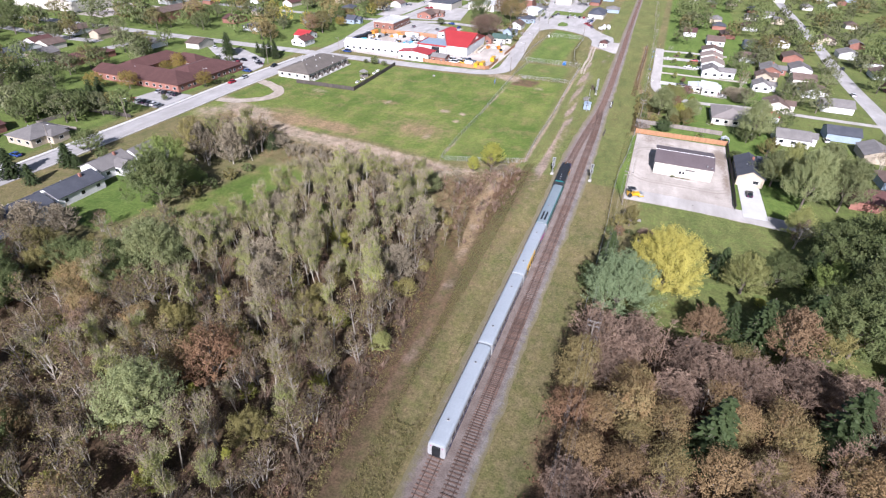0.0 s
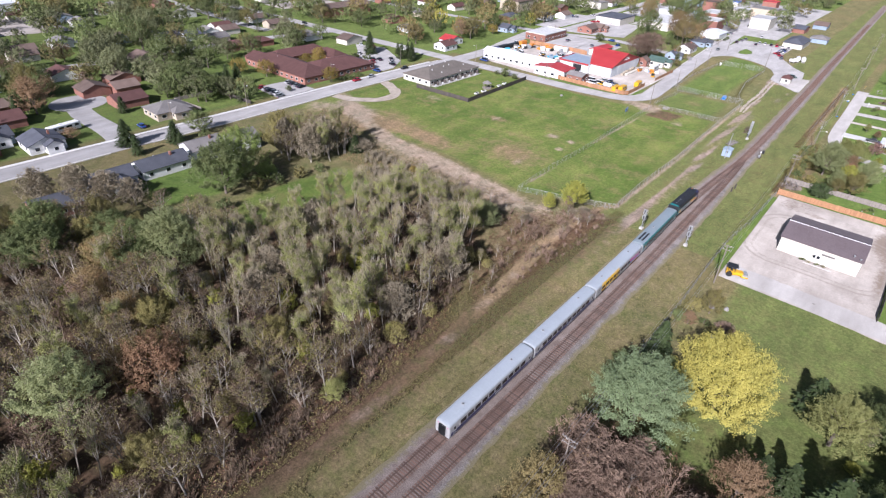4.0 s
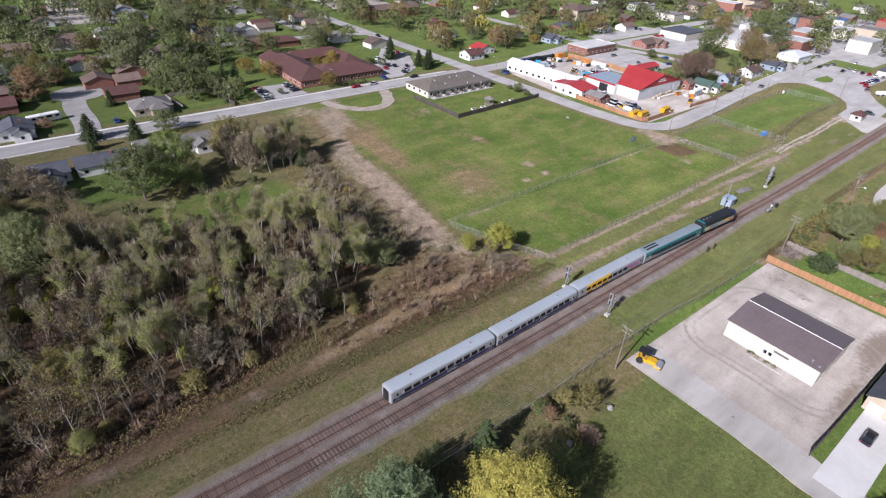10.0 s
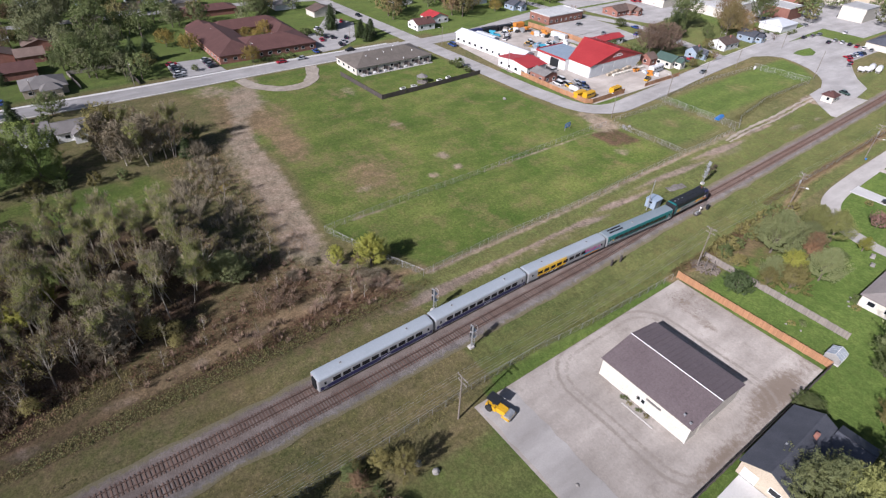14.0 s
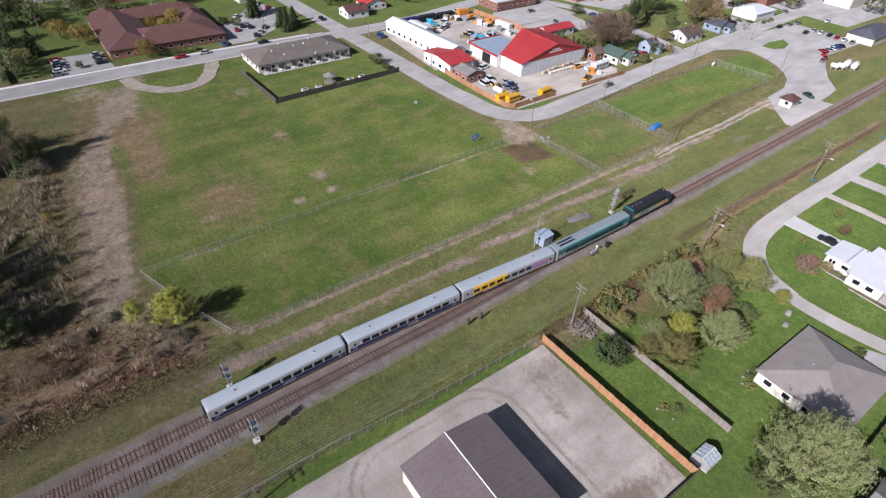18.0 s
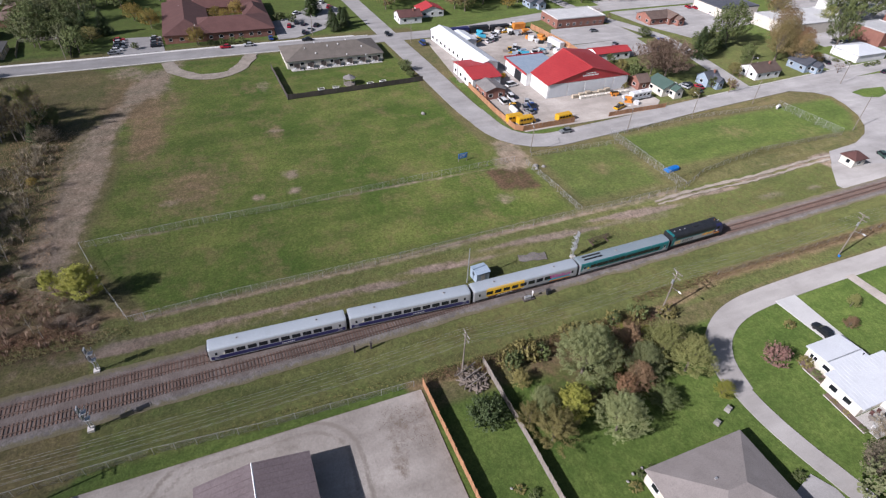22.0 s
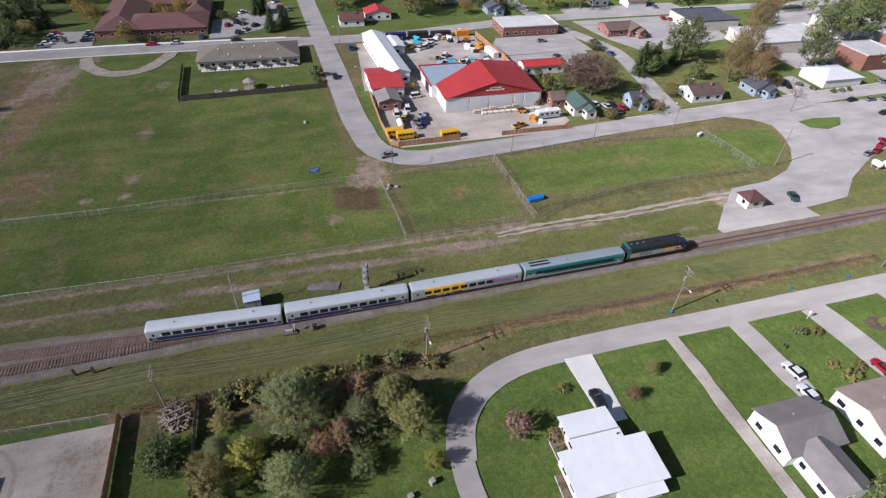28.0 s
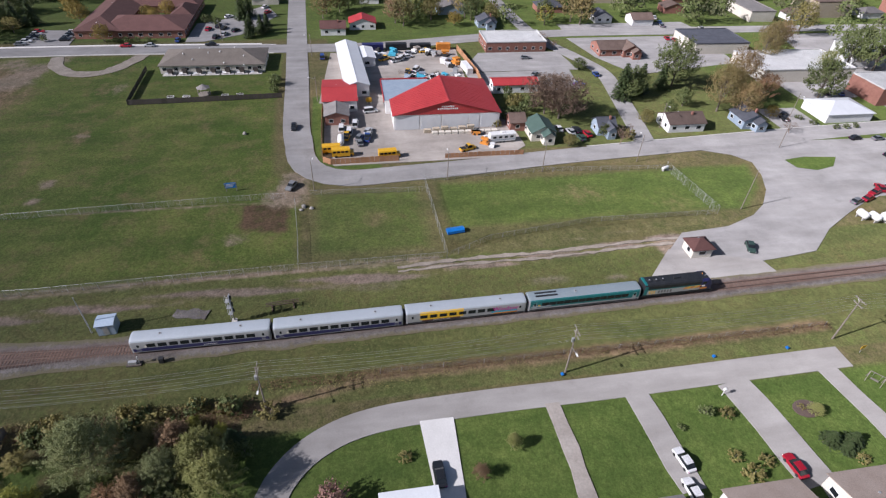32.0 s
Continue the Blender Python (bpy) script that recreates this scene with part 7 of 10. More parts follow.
chain_fence([(-2.6, 300), (-2.6, 340), (-3, 395)], 1.3, 4.0, "low wire fence overgrown with dry brush", False)


def board_fence(pts, height, mat, label, pitch=0.155, name="board_fence"):
    e = thing(name, label, "fence")
    board = Shape().box(-0.0745, 0.0745, -0.012, 0.012, 0.04, height).add([(-0.0745, -0.012, height), (0.0745, -0.012, height), (0.0745, 0.012, height), (-0.0745, 0.012, height), (0, 0, height + 0.05)], [(0, 1, 4), (1, 2, 4), (2, 3, 4), (3, 0, 4)])
    k = pitch / 0.155
    board.v = [(x * k, y, z) for x, y, z in board.v]
    board = board.mesh("board", mat)
    post = Shape().box(-0.06, 0.06, -0.06, 0.06, -0.3, height + 0.08).mesh("post", mat)
    rng = random.Random(int(pts[0][0] * 3 + pts[0][1]))
    for (x0, y0), (x1, y1) in zip(pts, pts[1:]):
        a, b = Vector((x0, y0, 0)), Vector((x1, y1, 0))
        ang = math.degrees(math.atan2(y1 - y0, x1 - x0))
        n = round((b - a).length / pitch)
        for i in range(n):
            q = a.lerp(b, (i + 0.5) / n)
            part("board", board, mat, e, at=pose(q.x, q.y, rng.uniform(-0.05, 0.03), rng.uniform(-1.5, 1.5), 0, ang + rng.uniform(-1.5, 1.5)))
        m = max(1, round((b - a).length / 2.5))
        side = pose(0, 0, 0, 0, 0, ang) @ Vector((0, 0.075, 0))
        for i in range(m + 1):
            q = a.lerp(b, i / m) + side
            part("post", post, mat, e, at=pose(q.x, q.y, 0, 0, 0, ang))
        for z in (0.35, height - 0.3):
            part("rail", Shape().rod(a + side * 0.7 + Vector((0, 0, z)), b + side * 0.7 + Vector((0, 0, z)), 0.045, n=4), mat, e)
    return e


board_fence([(2.4, 225.6), (36.6, 226.4)], 1.9, "orangewood", "orange-stained board fence beside the gravel yard", 0.24)
board_fence([(36.7, 226.2), (36.4, 178), (36.2, 170)], 1.8, "darkwood", "dark board fence beside the gravel yard", 0.4)
board_fence([(1.6, 238.0), (20, 238.2), (35.3, 238.0)], 1.8, "greywood", "weathered grey board fence between gardens", 0.3)
board_fence([(50.6, 252), (50.2, 265), (49.7, 279)], 1.8, "darkwood", "dark board fence behind a bungalow", 0.3)
board_fence([(-117.5, 288.3), (-96, 288.2), (-81.5, 288.8), (-79.8, 291), (-80.2, 311)], 1.9, "orangewood", "orange board fence round the works yard", 1.4)
board_fence([(-80.4, 325.2), (-80.6, 338), (-80.4, 349.7)], 1.6, "orangewood", "reddish board fence along the street", 1.4)
board_fence([(-156, 222.2), (-125.4, 223.4), (-126.5, 250), (-127.8, 274)], 1.8, "darkwood", "dark board fence round a lawn", 1.6)
board_fence([(-172, 345.2), (-143, 348.5), (-133, 348)], 2.4, "orangewood", "orange board fence behind the works yard", 1.4)
board_fence([(-186, 152), (-208, 150)], 1.6, "darkwood", "dark board fence between gardens", 1.2)
board_fence([(-192, 133), (-210, 131), (-210, 148)], 1.5, "greywood", "grey board fence round a garden", 1.2)


def utility_pole(x, y, height=11.0, arms=2, lamp=False, lean=0.0, turn=0.0):
    e = thing("utility_pole", "weathered timber utility pole with crossarms" + (" and a street lamp" if lamp else ""), "pole", pose(x, y, 0, 0, lean, turn), "poles along the railway")
    part("pole", Shape().rod((0, 0, -0.5), (0, 0, height), 0.17, 0.11, 9), "pole", e)
    for k in range(arms):
        z = height - 0.35 - k * 1.15
        a = part("crossarm", Shape().box(-1.3 + 0.2 * k, 1.3 - 0.2 * k, 0.1, 0.22, z - 0.07, z + 0.07), "greywood", e)
        for sx in (-1.2, -0.75, 0.75, 1.2):
            part("insulator", Shape().rod((sx * (1 - 0.12 * k), 0.16, z + 0.07), (sx * (1 - 0.12 * k), 0.16, z + 0.27), 0.05, 0.035, 7), "galv", a)
    part("brace", Shape().rod((-0.7, 0.14, height - 0.42), (0, 0.12, height - 1.0), 0.025, n=4).rod((0.7, 0.14, height - 0.42), (0, 0.12, height - 1.0), 0.025, n=4), "galv", e)
    part("transformer", Shape().rod((0.0, -0.32, height - 3.1), (0.0, -0.32, height - 2.2), 0.24, n=12), "galv", e) if lamp else None
    if lamp:
        arm = part("lamp_arm", Shape().rod((0.1, 0, 7.2), (2.0, 0.0, 7.7), 0.04, n=6), "galv", e)
        part("lamp_head", Shape().box(1.9, 2.6, -0.14, 0.14, 7.62, 7.80), "white", arm, "pale street lamp head")
    return e


POLES = [(3.2, 10, 11.0), (3.2, 85, 11.0), (3.4, 159.3, 11.0), (2.8, 233.2, 11.5), (2.4, 279.7, 11.5), (1.6, 335.0, 12.0), (0.6, 394.0, 11.5), (-1.5, 455, 11.5), (-4, 520, 11.5)]
for k, (x, y, h) in enumerate(POLES):
    utility_pole(x, y, h, 2, lamp=k in (4, 5), turn=0)
for k in range(len(POLES) - 1):
    (xa, ya, ha), (xb, yb, hb) = POLES[k], POLES[k + 1]
    span = thing("overhead_wires", "thin overhead wires strung between poles", "wires")
    for dx, dz in ((-1.2, -0.05), (-0.75, -0.05), (0.75, -0.05), (1.2, -0.05), (-1.0, -1.2), (1.0, -1.2), (0.2, -2.6)):
        line = [Vector((xa + dx + (xb - xa) * i / 12, ya + 0.16 + (yb - ya) * i / 12, ha + dz + (hb - ha) * i / 12 - 4.4 * i / 12 * (1 - i / 12))) for i in range(13)]
        part("wire", Shape().loft([[q + Vector((a, 0, b)) for a, b in ((0, 0.012), (-0.010, -0.006), (0.010, -0.006))] for q in line]), "galv", span)


def street_lamp(x, y, height=9.0, turn=0.0, wood=True, arm=True):
    e = thing("street_lamp", "timber street pole with a lamp arm" if wood else "tall grey steel light pole", "lamp post", pose(x, y, 0, 0, 0, turn))
    part("pole", Shape().rod((0, 0, -0.4), (0, 0, height), 0.14, 0.09, 8), "pole" if wood else "galv", e)
    if arm:
        part("lamp_arm", Shape().rod((0, 0, height - 0.9), (2.0, 0, height - 0.4), 0.035, n=5), "galv", e)
        part("lamp_head", Shape().box(1.85, 2.5, -0.13, 0.13, height - 0.48, height - 0.32), "white", e)


street_lamp(-45.7, 402.3, 12.5, 60, arm=False)
for x, y, tn in ((-70.4, 352.7, 180), (-68.4, 323.8, 180), (-66.7, 286.5, 170), (-73, 384, 180), (-189, 245, 0), (-189, 198, 0), (-186, 150, 0), (-186, 118, 0), (-168, 283.5, -90), (-124, 286.5, -90), (-77, 436, 180), (-94, 402, 0), (-98, 455, 0)):
    street_lamp(x, y, 9.0, tn)


def signal(x, y, height, heads, turn=0.0):
    e = thing("railway_signal", "grey railway signal mast with dark lamp heads and a ladder", "signal", pose(x, y, 0, 0, 0, turn), "railway signals")
    part("footing", Shape().box(-0.5, 0.5, -0.5, 0.5, -0.3, 0.35), "concrete", e)
    part("mast", Shape().rod((0, 0, 0.3), (0, 0, height), 0.11, 0.09, 9), "galv", e)
    lad = part("ladder", Shape().rod((-0.25, 0.55, 0.2), (-0.22, 0.35, height - 0.6), 0.035, n=5).rod((0.25, 0.55, 0.2), (0.22, 0.35, height - 0.6), 0.035, n=5), "galv", e)
    for k in range(int(height / 0.45)):
        z = 0.4 + k * 0.43
        part("rung", Shape().rod((-0.25, 0.53 - 0.2 * z / height, z), (0.25, 0.53 - 0.2 * z / height, z), 0.022, n=4), "galv", lad)
    for k in range(heads):
        z = height - 0.5 - k * 1.75
        hd = part("signal_head", Shape().box(-0.45, 0.45, -0.28, -0.10, z - 0.62, z + 0.62).rod((0, -0.1, z), (0, 0.1, z), 0.08, n=6), "galv", e, "grey metal lamp housing")
        for dz in (0.36, 0, -0.36):
            part("hood", Shape().rod((0, -0.28, z + dz), (0, -0.55, z + dz), 0.14, 0.15, 10), "black", hd)
        part("platform", Shape().box(-0.5, 0.5, -0.1, 0.75, z - 0.86, z - 0.80).rod((-0.5, 0.75, z - 0.8), (-0.5, 0.75, z + 0.2), 0.03, n=4).rod((0.5, 0.75, z - 0.8), (0.5, 0.75, z + 0.2), 0.03, n=4).rod((-0.5, 0.75, z + 0.2), (0.5, 0.75, z + 0.2), 0.03, n=4), "galv", e)
    return e


signal(-20.9, 171.6, 6.0, 2)
signal(-8.2, 171.6, 6.0, 2)
signal(-19.6, 271.6, 7.2, 3, 180)

hut = thing("equipment_hut", "pale blue-grey metal railway equipment hut", "hut", pose(-20.4, 247.6, 0, 0, 0, 4))
part("wall", Shape().box(-1.5, 1.5, -1.6, 1.6, -0.1, 2.5), "bluegrey", hut)
part("roof", gable(Shape(), -1.5, 1.5, -1.6, 1.6, 2.5, 0.35, "y", 0.15, 0.08), "bluegrey", hut)
part("door", Shape().box(1.5, 1.54, -0.5, 0.5, 0.05, 2.1), "galv", hut)
part("vent", Shape().box(-0.4, 0.4, -1.64, -1.6, 1.5, 2.0), "black", hut)
street_lamp(-20.0, 244.4, 9.5, 0, arm=False, wood=False)
for x, y in ((-9.3, 216.1), (-9.1, 219.3)):
    p = thing("marker_post", "short dark timber post beside the track", "post", pose(x, y, 0))
    part("post", Shape().box(-0.18, 0.18, -0.18, 0.18, -0.2, 1.7), "darkwood", p)
stand = thing("switch_machine", "pale metal railway switch machine beside the track", "switch machine", pose(-10.7, 254.5, 0))
part("base", Shape().box(-0.6, 0.6, -1.1, 1.5, -0.05, 0.22), "darkwood", stand)
part("case", Shape().box(-0.3, 0.3, -0.7, 0.7, 0.22, 0.80), "galv", stand)
part("mast", Shape().rod((0, 1.1, 0.2), (0, 1.1, 1.9), 0.07, n=8), "white", stand)
part("target", Shape().box(-0.24, 0.24, 1.06, 1.14, 1.5, 1.95), "white", stand, "white metal target plate")
part("throw_rod", Shape().rod((-3.5, 0, 0.42), (-0.35, 0, 0.42), 0.04, n=5), "rail", stand)
box = thing("relay_box", "dark metal relay box beside the track", "box", pose(-10.6, 259.6, 0))
part("case", Shape().box(-0.35, 0.35, -0.4, 0.4, -0.1, 1.1), "black", box)
part("lid", Shape().box(-0.4, 0.4, -0.45, 0.45, 1.1, 1.18), "black", box)
rack = thing("rail_rack", "low rusty rack of spare rails in the grass", "rack", pose(-22.5, 281, 0, 0, 0, 5))
for y in (-2.2, 2.2):
    part("stand", Shape().box(-0.9, 0.9, y - 0.1, y + 0.1, -0.1, 0.2).box(-0.08, 0.08, y - 0.08, y + 0.08, 0.2, 1.5).box(-0.7, 0.7, y - 0.08, y + 0.08, 1.0, 1.12), "rail", rack)
for k in range(3):
    part("rail", Shape().box(-0.6 + k * 0.45, -0.5 + k * 0.45, -3.4, 3.4, 1.12, 1.26), "rail", rack)
strip("gravel_patch", [(-23.6, 259.2), (-22.9, 261.4), (-22.6, 263.4), (-21.9, 265.8)], 2.3, 0.03, "gravel", "patch of grey broken stone in the grass", "gravel", step=0.8, ragged=0.45)

# timber pieces of the tracks
TIE = Shape().box(-1.3, 1.3, -0.12, 0.12, 0.27, 0.465).mesh("tie", "tie")
rng = random.Random(12)


def ties(track, pts, y0, y1, near0, near1):
    line = track_line(pts, y0, y1, 0.6)
    far = Shape()
    count = 0
    for i, q in enumerate(line[:-1]):
        d = line[i + 1] - q
        m = pose(q.x, q.y, rng.uniform(-0.012, 0.012), 0, 0, math.degrees(math.atan2(-d.x, d.y)) + rng.uniform(-1.5, 1.5))
        if near0 <= q.y <= near1 and count < 300:
            part("tie", TIE, "tie", track, at=m)
            count += 1
        else:
            far.box(-1.3, 1.3, -0.12, 0.12, 0.27, 0.465, m)
    tagged(part("ties", far, "tie", track), "weathered timber ties", "", "", "stuff")


ties(main_track, MAIN, -60, 640, 55, 240)
ties(side_track, SIDE, -60, 244, 55, 240)

# ---- vehicles ----
PAINT = {}


def paint(name, c):
    if name not in PAINT:
        M["car_" + name] = surf("car_" + name, tuple(0.9 * v for v in c), c, 0.6, 5.0, 0.3, 0.1, bump=0.0)
        PAINT[name] = "car_" + name
    return PAINT[name]


COLOURS = dict(white=(0.75, 0.75, 0.75), black=(0.02, 0.022, 0.026), red=(0.38, 0.015, 0.03), blue=(0.03, 0.08, 0.28), grey=(0.2, 0.21, 0.22), silver=(0.45, 0.46, 0.47), green=(0.05, 0.09, 0.075), yellow=(0.75, 0.42, 0.02), tarp=(0.02, 0.2, 0.62))
CARS = {}


def car(colour, x, y, turn, kind="car"):
    """A parked or moving car; front along its own +y."""
    key = (colour, kind)
    words = {"car": "car", "van": "van", "pickup": "pickup truck"}[kind]
    m = pose(x, y, 0.045, 0, 0, turn)
    if key in CARS:
        return copy_thing(CARS[key], m)
    c = paint(colour, COLOURS[colour])
    name = {"car": "car", "van": "van", "pickup": "pickup_truck"}[kind]
    e = thing(name, f"{colour} {words} with dark windows, on four wheels", words.split()[0], m, "cars in the streets")
    L, W = (2.25, 0.9) if kind == "car" else (2.5, 0.95) if kind == "van" else (2.75, 0.98)
    low = [(-W, 0.28), (W, 0.28), (W + 0.02, 0.62), (W - 0.06, 0.88), (-W + 0.06, 0.88), (-W - 0.02, 0.62)]
    body = part("body", Shape().loft([[(a * s, yy, 0.28 + (b - 0.28) * t) for a, b in low] for yy, s, t in ((-L, 0.86, 0.8), (-L + 0.25, 0.97, 1), (-L + 1.0, 1, 1.02), (L - 1.3, 1, 1.0), (L - 0.35, 0.96, 0.86), (L, 0.82, 0.62))]), c, e, smooth=False)
    if kind == "car":
        ys_, top = (-L + 0.35, -L + 1.0, L - 2.0, L - 1.25), 1.42
    elif kind == "van":
        ys_, top = (-L + 0.08, -L + 0.3, L - 1.9, L - 1.0), 1.85
    else:
        ys_, top = (-0.5, -0.2, L - 2.0, L - 1.3), 1.75
    cab = part("cabin", Shape().loft([[(-W + 0.08, ys_[0], 0.86), (W - 0.08, ys_[0], 0.86), (W - 0.08, ys_[3], 0.86), (-W + 0.08, ys_[3], 0.86)], [(-W + 0.24, ys_[1], top), (W - 0.24, ys_[1], top), (W - 0.24, ys_[2], top), (-W + 0.24, ys_[2], top)]]), "glass", e, "dark tinted windows")
    part("roof", Shape().box(-W + 0.22, W - 0.22, ys_[1] - 0.02, ys_[2] + 0.05, top - 0.02, top + 0.05), c, cab)
    if kind == "pickup":
        part("bed", Shape().box(-W + 0.15, W - 0.15, -L + 0.2, -0.6, 0.86, 0.92), "black", e)
    wheel = Shape().rod((-0.1, 0, 0), (0.1, 0, 0), 0.32, n=12).mesh("wheel", "rubber")
    for sx in (-1, 1):
        for sy in (-L + 0.85, L - 0.9):
            part("wheel", wheel, "rubber", e, at=pose(sx * (W - 0.08), sy, 0.32))
        part("headlight", Shape().box(sx * W * 0.72 - 0.16, sx * W * 0.72 + 0.16, L - 0.2, L - 0.02, 0.52, 0.64), "white", body)
        part("tail_light", Shape().box(sx * W * 0.76 - 0.12, sx * W * 0.76 + 0.12, -L - 0.01, -L + 0.1, 0.6, 0.72), "magenta", body)
    CARS[key] = e
    return e


for row in (("white", 22.0, 348.6, 98), ("white", 27.2, 347.4, 95), ("red", 25.6, 366.8, 95), ("black", 18.8, 307.9, 92), ("green", -29.2, 394.2, 250), ("silver", -67.8, 476.9, 5), ("white", -64, 476.6, 5), ("black", -60.1, 476.6, 5), ("red", -56.5, 476.3, 5), ("white", -52.9, 476, 5), ("grey", -49.2, 476, 5), ("red", -50.6, 450.6, 75), ("silver", -50.4, 454.2, 75), ("white", -50.2, 457.8, 75), ("blue", -50, 461.4, 75), ("black", -49.8, 465, 75), ("red", -48.6, 447, 200), 
            ("red", -46, 442.6, 20), ("grey", -45, 438, 20), ("black", -68.3, 470, 5), ("grey", -78.2, 481.6, 2),
            ("red", -201.8, 167.9, 5), ("silver", -198.6, 168.1, 5), ("black", -195.6, 168.2, 5), ("grey", -192.6, 168.1, 5), ("white", -189.6, 167.6, 5), ("grey", -186.4, 166.7, 5), ("silver", -200.6, 181.7, 5), ("black", -197.4, 181.8, 5), ("grey", -194.2, 181.7, 5), ("black", -191.2, 181.8, 5),
            ("white", -220.6, 243.7, 35), ("red", -202.7, 237.2, 75), ("black", -206.5, 241, 75), ("black", -204, 243.6, 75), ("black", -200.6, 249.1, 60), ("red", -227.4, 261, 60), ("silver", -195.8, 245, 75), ("black", -192.4, 241.9, 75), ("white", -236, 259, 60), ("blue", -188.6, 227, 90),
            ("red", -182.4, 207.9, 180), ("silver", -182.4, 217, 180), ("black", -182.6, 241.3, 180), ("red", -181.2, 449, 80), ("red", -179, 452, 80), ("white", -168, 453.5, 20), ("silver", -166, 457, 20), ("black", -163, 461, 20),
            ("black", -160.8, 425.1, 100), ("blue", -140.4, 397, 90), ("blue", -131, 386.5, 0), ("grey", -142, 372, 40), ("black", -94, 372, 100), ("red", -91, 374.5, 100), ("green", -88.5, 371.5, 100), ("black", -96, 451, 80), ("black", -209, 454, 80), ("blue", -205, 457, 80), ("grey", -200, 455.7, 80), ("silver", -195, 474.6, 80), ("white", -213, 458, 80),
            ("grey", -91.6, 299.9, 100), ("silver", -96.7, 303.1, 80), ("white", -178.5, 340, 0), ("white", -160, 112, 0), ("blue", -190, 108, 90), ("white", -72, 500, 5), ("silver", -98, 520, 5), ("black", -92, 540, 5), ("silver", -93, 369.5, 100), ("white", -95.5, 366, 100), ("black", -99, 453, 30), ("black", -116, 483, 90), ("blue", -115, 489, 90), ("black", -80, 467, 4), ("grey", -79, 475, 4), ("grey", -93, 495, 90), ("grey", -160, 373, 0), ("silver", -99, 303, 60), ("grey", -95, 300, 70), ("white", -164, 323, 20), ("silver", -168, 324, 20), ("white", 75, 250, 0), ("red", 78, 262, 90), ("black", 41.2, 182.6, 0), ("white", 101, 330, 0), ("black", 108, 390, 180)):
    car(*row)
for row in (("white", -99.2, 297, 85, "van"), ("white", -113.6, 304.6, 10, "van"), ("white", -160, 318, 30, "pickup"), ("yellow", -147, 321, 70, "pickup"), ("white", -150, 325, 60, "van"), ("black", -154, 300.5, 0, "pickup"), ("blue", -165.4, 287.8, 90, "van"), ("yellow", -162, 313, 40, "pickup"), ("yellow", -170, 331, 10, "pickup"), ("white", -162, 320, 60, "van"), ("yellow", -85, 333, 20, "pickup"), ("white", -141, 330, 90, "pickup"), ("yellow", -96, 296, 80, "pickup"), ("white", -104.5, 299, 85, "van"), ("blue", -94.5, 302.5, 80, "pickup"), ("white", -101.5, 294.5, 88, "van")):
    car(*row)
van_a = car("grey", -75.5, 327, 180)
van_b = car("black", -192, 277.5, -90)
MOVING.append((van_a, [(t, pose(x, y, 0.08, 0, 0, a)) for t, x, y, a in ((0, -84, 458, 183), (6, -80.5, 417, 183), (13, -77.5, 370, 183), (19, -75.5, 327, 182), (23, -74.8, 298.7, 180), (24, -74.8, 295, 180), (28, -74.7, 286.4, 190), (29, -73.5, 284.0, 205), (32, -68.6, 280.4, 245))]))
MOVING.append((van_b, [(t, pose(x, y, 0.09, 0, 0, -90)) for t, x, y in ((0, -330, 270.5), (13, -242, 274), (19, -193, 276.2), (23, -174.2, 277.0), (24, -166, 277.3), (28, -136, 278), (29, -127.7, 278.3), (32, -103.7, 279.4))]))


def school_bus(x, y, turn, length=6.5):
    c = paint("yellow", COLOURS["yellow"])
    e = thing("school_bus", "short yellow bus parked against the fence", "bus", pose(x, y, 0.03, 0, 0, turn))
    h = length / 2
    body = part("body", Shape().loft([[(a, yy, b) for a, b in ((-1.1, 0.5), (1.1, 0.5), (1.1, 2.3), (0.9, 2.65), (-0.9, 2.65), (-1.1, 2.3))] for yy in (-h, h - 1.1)]), c, e)
    part("bonnet", Shape().box(-0.95, 0.95, h - 1.1, h, 0.5, 1.4), c, e)
    for sx in (-1, 1):
        for k in range(4):
            part("window", Shape().box(min(sx * 1.08, sx * 1.12), max(sx * 1.08, sx * 1.12), -h + 0.4 + k * 1.2, -h + 1.3 + k * 1.2, 1.6, 2.2), "glass", body)
        for yy in (-h + 1.2, h - 0.8):
            part("wheel", Shape().rod((sx * 0.85, yy, 0.45), (sx * 1.1, yy, 0.45), 0.45, n=12), "rubber", e)


school_bus(-87, 291.8, 3)
school_bus(-84.6, 294.6, 3)
school_bus(-82.6, 308.4, 5)


def tank(x, y, turn, r, length, colour, label):
    e = thing("tank", label, "tank", pose(x, y, 0, 0, 0, turn))
    part("shell", Shape().loft([[(r * s * math.cos(a), yy, r + 0.35 + r * s * math.sin(a)) for a in [2 * math.pi * i / 14 for i in range(14)]] for yy, s in ((-length / 2, 0.4), (-length / 2 + 0.25 * r, 0.85), (-length / 2 + 0.6 * r, 1), (length / 2 - 0.6 * r, 1), (length / 2 - 0.25 * r, 0.85), (length / 2, 0.4))]), colour, e, smooth=True)
    for yy in (-length * 0.28, length * 0.28):
        part("saddle", Shape().box(-r * 0.7, r * 0.7, yy - 0.12, yy + 0.12, -0.1, r * 0.75), "concrete", e)


